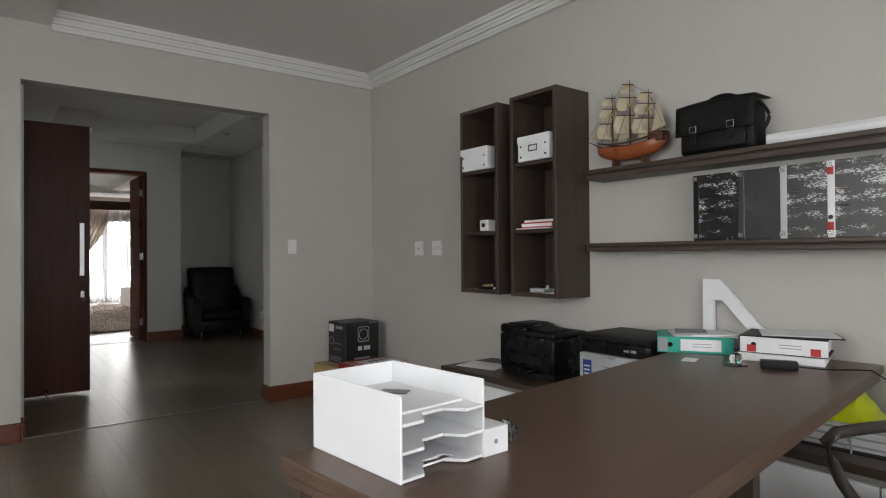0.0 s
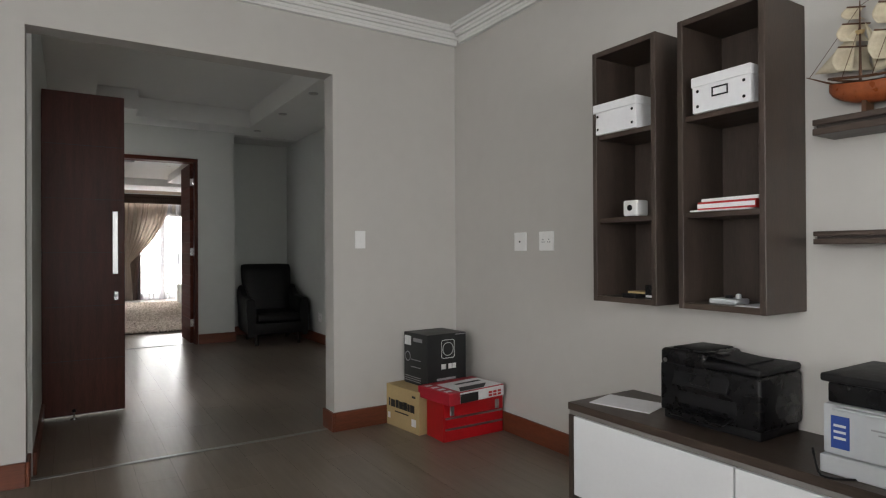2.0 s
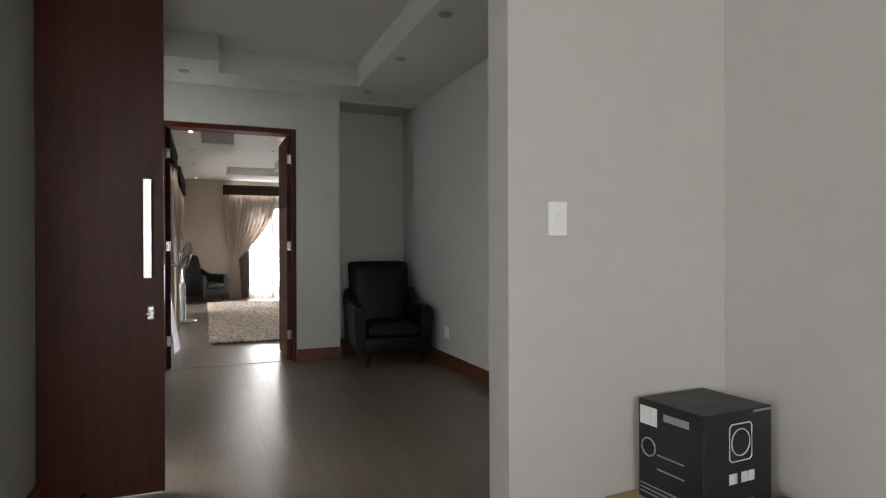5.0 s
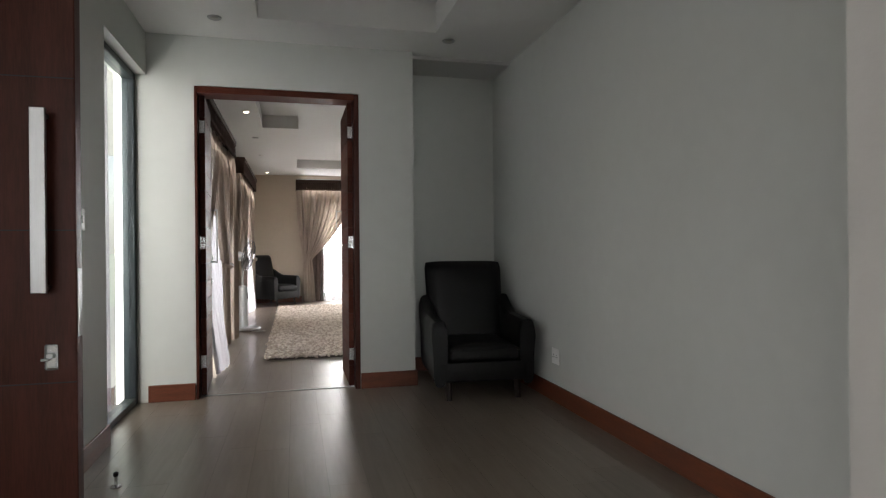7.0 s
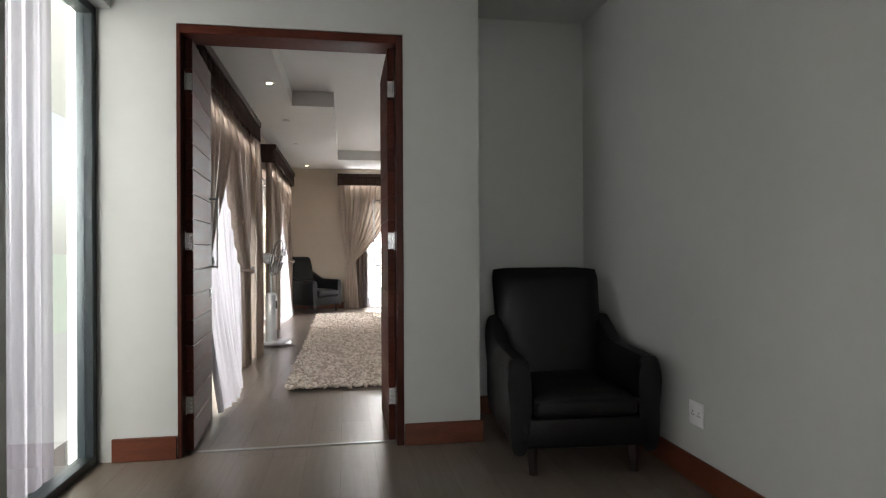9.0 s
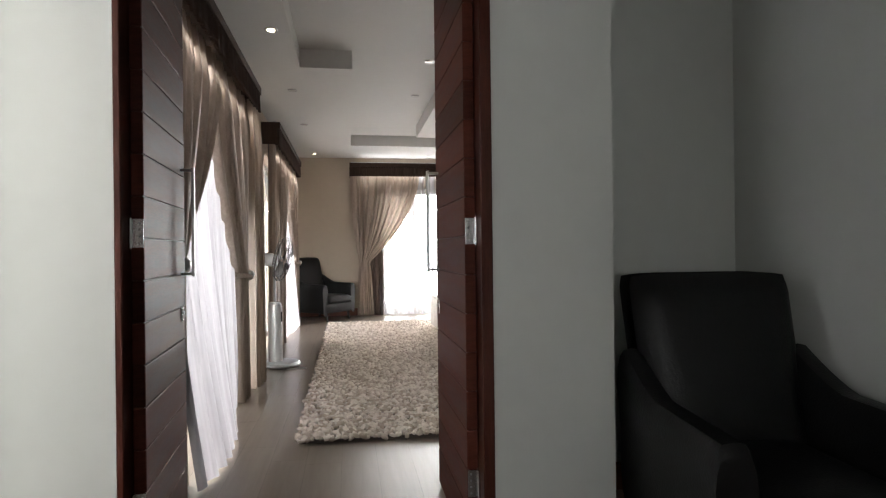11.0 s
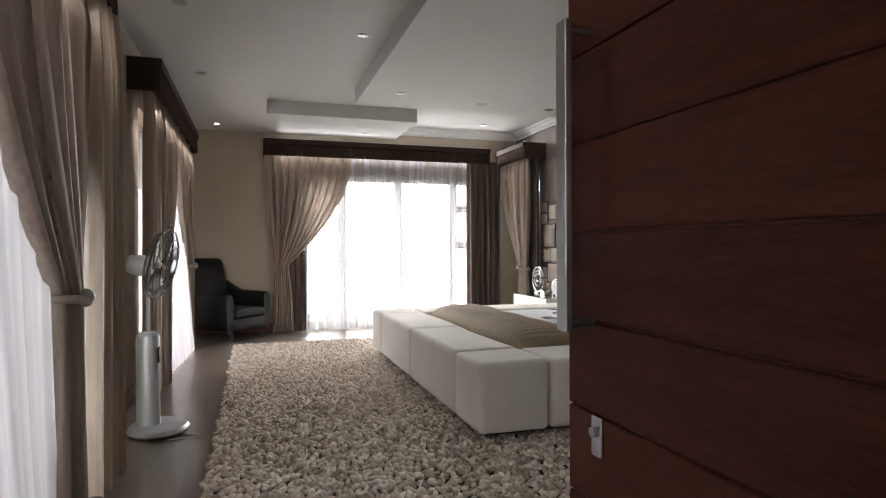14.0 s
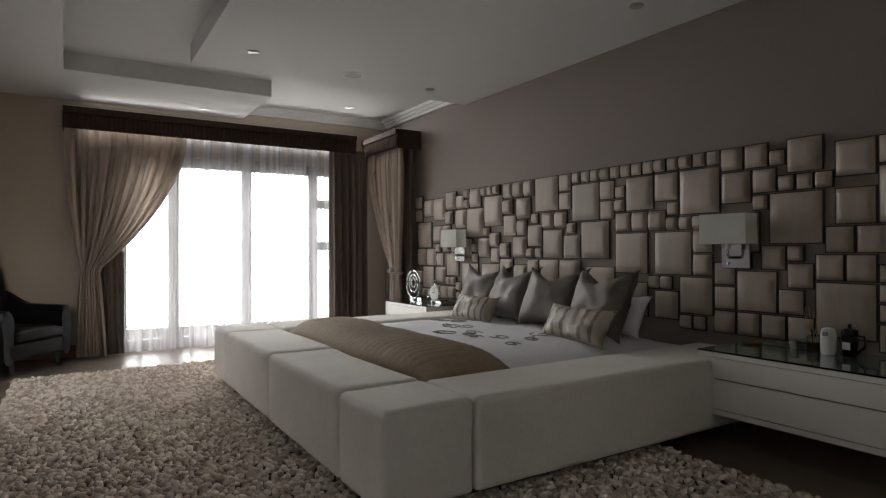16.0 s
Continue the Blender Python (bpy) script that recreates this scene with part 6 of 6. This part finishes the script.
def pillow(name, label, at, rz, lean, w, h, t, mat, n=2.6, ear=0.16, group="bed pillows", stripes=False, dent=0.0):
    """A filled cushion that stands on its edge with drawn-out corners; it faces -x, leaning back by lean degrees."""
    c = thing(name, label, "pillow", at, rz, group=group)

    def half(sign):
        def f(u, v):
            a, b = 2 * u - 1, 2 * v - 1
            swell = max(0.0, (1 - abs(a) ** n) * (1 - abs(b) ** n)) ** 0.5
            pull = 1 - ear * (1 - abs(b) ** 2) * abs(a) ** 3 - 0.0
            pull2 = 1 - ear * (1 - abs(a) ** 2) * abs(b) ** 3
            crease = 0.05 * math.sin(5 * a + 3 * b) * swell + 0.22 * noise.noise(Vector((a * 2.2 + at[1], b * 2.6, at[0]))) + 0.10 * noise.noise(Vector((a * 5 + at[1], b * 6, 4)))
            return (sign * t / 2 * swell * (1 + crease), a * w / 2 * pull, h / 2 + b * h / 2 * pull2 - dent * h * max(0.0, b) ** 2 * (1 - abs(a)) ** 1.5)
        return f

    bm = merged(sheet(16, 16, half(-1)), sheet(16, 16, half(1)))
    bmesh.ops.remove_doubles(bm, verts=bm.verts, dist=0.0005)
    part("cushion", moved(bm, pose(0, 0, 0, 0, lean, 0)), mat, c, smooth=True)
    part("piping", moved(tube([half(1)(u, v) for u, v in [(i / 12, 0) for i in range(12)] + [(1, i / 12) for i in range(12)] + [(1 - i / 12, 1) for i in range(12)] + [(0, 1 - i / 12) for i in range(12)]], 0.004, 6, True), pose(0, 0, 0, 0, lean, 0)), mat, c, smooth=True)
    if stripes:
        for k in (-0.7, -0.42, -0.14, 0.14, 0.42, 0.7):
            part("stripe", moved(sheet(2, 14, lambda u, v, k=k: tuple(Vector(half(-1)(0.5 + (k + 0.05 * (2 * u - 1)) / 2, 0.04 + 0.92 * v)) + Vector((-0.0025, 0, 0)))), pose(0, 0, 0, 0, lean, 0)), PILLOW_DARK, c, smooth=True)
    return c


ZM = 0.515
for y, x, rz, ln in ((15.05, 4.84, 10, 22), (14.58, 4.78, -5, 24), (14.00, 4.75, 8, 24), (13.46, 4.71, -6, 22)):
    pillow("pillow", "large grey-brown satin cushion standing against the headboard", (x, y, ZM), rz, ln, 0.62, 0.54, 0.24, PILLOW_DARK, ear=0.22, dent=0.24)
pillow("bolster_cushion", "small oblong striped beige cushion on the bed", (4.53, 14.74, ZM), 4, 28, 0.58, 0.26, 0.16, PILLOW_PALE, stripes=True, group="striped cushions")
pillow("bolster_cushion", "small oblong striped beige cushion on the bed", (4.45, 13.40, ZM), -6, 28, 0.70, 0.27, 0.16, PILLOW_PALE, stripes=True, group="striped cushions")
pillow("pillow", "white cotton pillow behind the cushions", (4.98, 13.50, ZM), -6, 24, 0.56, 0.33, 0.14, SHEET_CLOTH)
pillow("pillow", "white cotton pillow behind the cushions", (5.02, 15.18, ZM), 10, 20, 0.50, 0.40, 0.16, SHEET_CLOTH)

# ---- padded headboard ----
hb = thing("headboard", "wall-wide headboard of padded taupe squares of many sizes", "headboard", (BX1, 17.07, 0))
CELL, COLS, ROWS, HB0 = 0.0552, 112, 23, 0.575
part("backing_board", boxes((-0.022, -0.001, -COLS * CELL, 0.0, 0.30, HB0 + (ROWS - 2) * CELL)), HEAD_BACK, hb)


def padded_square(name, w, h, t):
    """A stuffed square with soft sides on a slightly larger dark board."""
    # Backing trim; its near-black colour also paints the shadow line round the pad.
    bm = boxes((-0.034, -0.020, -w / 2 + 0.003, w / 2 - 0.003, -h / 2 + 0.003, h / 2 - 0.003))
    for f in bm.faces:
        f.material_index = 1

    def puff(u, v):
        a, b = 2 * u - 1, 2 * v - 1
        s = (max(0.0, 1 - abs(a) ** 5) * max(0.0, 1 - abs(b) ** 5)) ** 0.42
        tuck = 0.004 * math.sin(9 * a + 4 * b) * abs(a * b) ** 2
        return (-0.0345 - t * s - tuck * s, -w / 2 + 0.010 + (w - 0.020) * u, -h / 2 + 0.010 + (h - 0.020) * v)

    n = 10
    grid = [[bm.verts.new(puff(i / n, j / n)) for j in range(n + 1)] for i in range(n + 1)]
    for i in range(n):
        for j in range(n):
            f = bm.faces.new((grid[i][j], grid[i][j + 1], grid[i + 1][j + 1], grid[i + 1][j]))
            f.smooth = True
    me = bpy.data.meshes.new(name)
    bm.to_mesh(me)
    bm.free()
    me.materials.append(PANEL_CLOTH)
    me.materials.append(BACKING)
    return me


def fill_headboard():
    """Squares of four sizes laid out unevenly, with some backing left bare between them."""
    rng = random.Random(21)
    taken = [[False] * ROWS for _ in range(COLS)]
    shapes = {}

    def free(c, r, n):
        return c + n <= COLS and r + n <= ROWS and not any(taken[c + i][r + j] for i in range(n) for j in range(n))

    def lay(c, r, n):
        for i in range(n):
            for j in range(n):
                taken[c + i][r + j] = True
        key = (n, rng.choice((0.018, 0.026, 0.034)))
        if key not in shapes:
            shapes[key] = padded_square("padded_square", n * CELL, n * CELL, key[1])
        o = new("padded_square", shapes[key])
        o.parent = hb
        o.location = (0, -(c + n / 2) * CELL, HB0 + (r + n / 2) * CELL)

    for n, tries in ((6, 26), (5, 55), (4, 330)):
        for _ in range(tries):
            c, r = rng.randrange(COLS - n + 1), rng.randrange(ROWS - n + 1)
            if free(c, r, n):
                lay(c, r, n)
    spots = [(c, r) for c in range(COLS) for r in range(ROWS)]
    for n in (3, 2):
        for c, r in spots:
            if free(c, r, n):
                lay(c, r, n)


fill_headboard()


def wall_lamp(y):
    l = thing("wall_lamp", "chrome wall lamp with a pale oblong shade", "wall lamp", (BX1 - 0.078, y, 0), group="bedside wall lamps")
    part("back_plate", round_box(-0.012, 0.0, -0.10, 0.10, 1.03, 1.19, 0.003, 1), CHROME_DARKENED, l)
    part("mount", round_box(0.0, 0.0565, -0.03, 0.03, 1.07, 1.15, 0.003, 1), CHROME_DARKENED, l)
    part("arm", tube([(-0.012, 0.0, 1.10), (-0.08, 0.0, 1.10), (-0.10, 0, 1.12), (-0.10, 0, 1.24)], 0.009, 8), CHROME, l, smooth=True)
    part("candle_tube", rod((-0.10, 0, 1.15), (-0.10, 0, 1.21), 0.012, 0.012, 12), PLASTIC_WHITE, l)
    bm = bmesh.new()
    q = []
    for z, k in ((1.19, 1.0), (1.385, 0.97)):
        q.append([bm.verts.new((-0.10 + sx * 0.065 * k, sy * 0.165 * k, z)) for sx, sy in ((-1, -1), (1, -1), (1, 1), (-1, 1))])
    for i in range(4):
        bm.faces.new((q[0][i], q[0][(i + 1) % 4], q[1][(i + 1) % 4], q[1][i]))
    bmesh.ops.solidify(bm, geom=bm.faces[:], thickness=0.003)
    part("shade", bm, SHADE, l)
    part("switch_knob", moved(lathe([(0.008, 0), (0.008, 0.012)], 10), pose(-0.012, 0.05, 1.06, 0, -90)), CHROME, l)
    return l


wall_lamp(12.68)
wall_lamp(15.98)


def nightstand(y0, y1):
    n = thing("nightstand", "wall-hung cream lacquered nightstand with two drawers and a glass top", "nightstand", (BX1, (y0 + y1) / 2, 0.185), group="nightstands")
    w, d = (y1 - y0) / 2, BX1 - 4.736
    part("body", merged(boxes((-d, -0.04, -w, -w + 0.03, 0, 0.362)), boxes((-d, -0.04, w - 0.03, w, 0, 0.362)), boxes((-d, -0.04, -w + 0.03, w - 0.03, 0, 0.03)),
                        boxes((-d, -0.04, -w + 0.03, w - 0.03, 0.335, 0.362)), boxes((-0.06, -0.04, -w + 0.03, w - 0.03, 0.03, 0.335))), LACQUER, n)
    part("inside", boxes((-d + 0.03, -0.06, -w + 0.03, w - 0.03, 0.03, 0.335)), BACKING, n)
    for z0, z1 in ((0.034, 0.205), (0.212, 0.331)):
        part("drawer", round_box(-d + 0.001, -d + 0.022, -w + 0.034, w - 0.034, z0, z1, 0.002, 1), LACQUER, n)
    part("glass_top", round_box(-d - 0.004, -0.035, -w - 0.004, w + 0.004, 0.364, 0.374, 0.002, 1), GLASS_TOP, n)
    return n


nightstand(11.57, 12.595)
nightstand(15.84, 16.80)
NZ = 0.185 + 0.3745
# on the near nightstand
a = thing("trinket_dish", "shallow dark dish on a nightstand", "dish", (5.14, 12.50, NZ))
part("bowl", lathe([(0.025, 0), (0.055, 0.004), (0.062, 0.010), (0.055, 0.008), (0.02, 0.005)], 24), BRASS, a, smooth="auto")
a = thing("candle_cup", "small silver candle cup on a nightstand", "candle holder", (5.18, 12.265, NZ))
part("cup", lathe([(0.018, 0), (0.024, 0.02), (0.030, 0.05), (0.026, 0.05), (0.020, 0.02)], 20), CHROME, a, smooth="auto")
a = thing("reed_diffuser", "amber glass reed diffuser with thin sticks", "diffuser", (5.18, 12.155, NZ))
part("bottle", lathe([(0.032, 0), (0.034, 0.01), (0.034, 0.08), (0.018, 0.10), (0.016, 0.125)], 20), GLASS_TOP, a, smooth="auto")
part("oil", lathe([(0.029, 0.004), (0.030, 0.055)], 16), BRASS, a, smooth="auto")
for i in range(7):
    k = i * 0.9
    part("reed", rod((0.004 * math.cos(k), 0.004 * math.sin(k), 0.01), (0.05 * math.cos(k), 0.05 * math.sin(k), 0.25 + 0.015 * math.sin(i * 3)), 0.0014, 0.0014, 5), CARD, a)
a = thing("air_freshener", "white plastic air freshener on a nightstand", "air freshener", (5.15, 12.06, NZ))
part("body", lathe([(0.034, 0), (0.040, 0.02), (0.040, 0.11), (0.032, 0.145), (0.010, 0.152)], 20), PLASTIC_WHITE, a, smooth="auto")
part("nozzle", moved(round_box(-0.008, 0.008, -0.014, 0.014, -0.012, 0.012, 0.003, 1), pose(-0.036, 0, 0.118)), PRINT_GREY, a)
a = thing("french_press", "dark glass jug with a black handle and lid", "jug", (5.18, 11.965, NZ))
part("glass", lathe([(0.036, 0), (0.040, 0.008), (0.040, 0.13), (0.036, 0.13), (0.034, 0.01)], 20), PLASTIC_BLACK, a, smooth="auto")
part("lid", lathe([(0.042, 0.13), (0.040, 0.145), (0.010, 0.155), (0.008, 0.175), (0.012, 0.18)], 18), PLASTIC_BLACK, a, smooth="auto")
part("handle", tube([(-0.01, -0.040, 0.12), (-0.01, -0.075, 0.115), (-0.01, -0.080, 0.06), (-0.01, -0.042, 0.025)], 0.007, 8), PLASTIC_BLACK, a, smooth=True)
part("label_patch", moved(round_box(-0.001, 0.001, -0.02, 0.02, -0.02, 0.02, 0.0005, 1), pose(-0.041, 0, 0.06)), PRINT_WHITE, a)
# on the far nightstand
a = thing("ring_sculpture", "silver sculpture of nested rings on a nightstand", "sculpture", (5.02, 16.62, NZ))
part("plinth", round_box(-0.03, 0.03, -0.05, 0.05, 0, 0.02, 0.004, 1), CHROME, a)
for r, z in ((0.165, 0.187), (0.105, 0.20), (0.055, 0.21)):
    part("ring", tube(ring_points((0, 0, z), r, "x", 36), 0.011, 8, True), CHROME, a, smooth=True)
a = thing("table_clock", "oval silver table clock on a nightstand", "clock", (5.02, 16.12, NZ), 10)
part("case", moved(lathe([(0.075, -0.012), (0.082, 0), (0.075, 0.014)], 28), Matrix.Translation((0, 0, 0.115)) @ pose(0, 0, 0, 0, -90) @ Matrix.Diagonal((1.3, 1, 1, 1))), CHROME, a, smooth="auto")
part("dial", moved(lathe([(0.066, 0.0142), (0.066, 0.0155)], 28), Matrix.Translation((0, 0, 0.115)) @ pose(0, 0, 0, 0, -90) @ Matrix.Diagonal((1.3, 1, 1, 1))), PRINT_WHITE, a)
part("hand_long", boxes((-0.0175, -0.0165, -0.003, 0.003, 0.115, 0.17)), INK, a)
part("hand_short", boxes((-0.0175, -0.0165, -0.003, 0.035, 0.112, 0.118)), INK, a)
part("foot", merged(boxes((-0.02, 0.02, -0.05, -0.03, 0, 0.03)), boxes((-0.02, 0.02, 0.03, 0.05, 0, 0.03))), CHROME, a)
part("loop", tube(ring_points((0, 0, 0.235), 0.022, "x", 16), 0.004, 6, True), CHROME, a)
for y, h, w in ((16.40, 0.06, 0.05), (15.98, 0.045, 0.06)):
    a = thing("trinket_box", "small mirrored trinket box on a nightstand", "box", (5.02, y, NZ))
    part("body", round_box(-0.05, 0.05, -w, w, 0, h * 0.7, 0.004, 1), CHROME, a)
    part("lid", round_box(-0.052, 0.052, -w - 0.002, w + 0.002, h * 0.7, h, 0.004, 1), GLASS_TOP, a)

# ---- standing fan ----
f_ = thing("pedestal_fan", "silver pedestal fan on an oval base with a dark caged head", "fan", (0.735, 13.50, 0), 0)
part("base", moved(lathe([(0.19, 0.012), (0.195, 0.025), (0.18, 0.045), (0.10, 0.055)], 32), Matrix.Diagonal((0.95, 1.1, 1, 1))), PLASTIC_SILVER, f_, smooth="auto")
for k in range(4):
    part("castor", moved(lathe([(0.016, 0), (0.016, 0.014)], 10), pose(0.13 * math.cos(k * 1.57 + 0.78), 0.14 * math.sin(k * 1.57 + 0.78), 0)), PLASTIC_BLACK, f_)
FX = -0.06
part("column", moved(lathe([(0.072, 0.05), (0.070, 0.10), (0.070, 0.60), (0.064, 0.625), (0.03, 0.63)], 24), pose(FX, 0, 0)), PLASTIC_SILVER, f_, smooth="auto")
part("control_panel", moved(round_box(-0.004, 0.006, -0.035, 0.035, -0.05, 0.05, 0.004, 2), pose(FX + 0.066, -0.01, 0.50)), PLASTIC_BLACK, f_)
part("column_cap", moved(lathe([(0.066, 0.625), (0.05, 0.645), (0.02, 0.65)], 20), pose(FX, 0, 0)), PLASTIC_GREY, f_, smooth="auto")
part("pole", rod((FX, 0, 0.64), (FX, 0, 1.03), 0.014, 0.012, 12), PLASTIC_SILVER, f_)
hd = part("motor_housing", moved(lathe([(0.03, -0.13), (0.060, -0.11), (0.068, -0.03), (0.055, 0.03), (0.02, 0.04)], 20), pose(FX, 0.0, 1.07, 0, 97)), PLASTIC_GREY, f_, smooth="auto")
HEAD = pose(FX + 0.075, -0.01, 1.085, 0, 103, -8)
for r, z in ((0.225, 0.0), (0.22, 0.035), (0.17, 0.06), (0.11, 0.072), (0.05, 0.076), (0.20, -0.035), (0.13, -0.05)):
    part("cage_ring", moved(tube(ring_points((0, 0, z), r, "z", 32), 0.006 if z == 0 else 0.0025, 6, True), HEAD), FAN_GREY, f_, smooth=True)
for k in range(24):
    a = 2 * math.pi * k / 24
    c, s = math.cos(a), math.sin(a)
    part("cage_wire", moved(tube([(0.04 * c, 0.04 * s, 0.077), (0.15 * c, 0.15 * s, 0.064), (0.222 * c, 0.222 * s, 0.03), (0.225 * c, 0.225 * s, 0), (0.19 * c, 0.19 * s, -0.038), (0.06 * c, 0.06 * s, -0.055)], 0.0018, 4), HEAD), FAN_GREY, f_)
for k in range(3):
    a0 = 2 * math.pi * k / 3
    part("blade", moved(sheet(6, 5, lambda u, v: ((0.03 + 0.165 * u) * math.cos(a0 + (v - 0.5) * 1.35 * (0.6 + 0.4 * u)), (0.03 + 0.165 * u) * math.sin(a0 + (v - 0.5) * 1.35 * (0.6 + 0.4 * u)), (v - 0.5) * 0.035), 0.002), HEAD), FAN_GREY, f_, smooth=True)
part("hub_badge", moved(lathe([(0.045, 0.074), (0.04, 0.082), (0.01, 0.084)], 18), HEAD), PLASTIC_SILVER, f_, smooth="auto")
part("power_cable", tube([(0.10 + 0.16 * math.sin(i * 0.22), -0.05 - 0.016 * i - 0.06 * math.sin(i * 0.3), 0.006 if 0 < i else 0.03) for i in range(16)], 0.004, 6), PLASTIC_WHITE, f_)

armchair((0.97, 17.58, 0), 50, "black leather armchair with a high back in the bedroom corner")

# ---- floor boards ----
def lay_boards():
    rng = random.Random(5)
    bw, bl = 0.193, 1.285
    rest = bmesh.new()
    x = -2.3
    while x < 5.42:
        y = -1.9 - rng.random() * bl
        while y < 18.27:
            y0, y1 = max(y, -1.9), min(y + bl, 18.2)
            x1 = min(x + bw, 5.42)
            if x1 < 0.28:
                y1 = min(y1, 4.9)
            if x > 3.36:
                y0 = max(y0, 9.58)
            inside = (y0 < 5.0 and x < 2.96) or (4.8 < y1 and y0 < 10.0 and x1 > 0.2 and x < 3.4) or (y1 > 9.5 and x1 > 0.3)
            if inside and y1 - y0 > 0.01 and x1 - x > 0.01:
                g, r = 0.0004, 0.0003
                v = [rest.verts.new(p) for p in ((x + g, y0 + g, -r), (x1 - g, y0 + g, -r), (x1 - g, y1 - g, -r), (x + g, y1 - g, -r))]
                w = [rest.verts.new(p) for p in ((x + g + r, y0 + g + r, 0), (x1 - g - r, y0 + g + r, 0), (x1 - g - r, y1 - g - r, 0), (x + g + r, y1 - g - r, 0))]
                for i in range(4):
                    rest.faces.new((v[i], v[(i + 1) % 4], w[(i + 1) % 4], w[i]))
                rest.faces.new(w)
            y += bl
        x += bw
    return rest


floor_boards = link_mesh("floor_boards", lay_boards(), FLOOR)
tagged(floor_boards, "satin grey-brown laminate boards laid lengthwise", kind="stuff")
floor_boards.parent = bpy.data.objects["floor"]
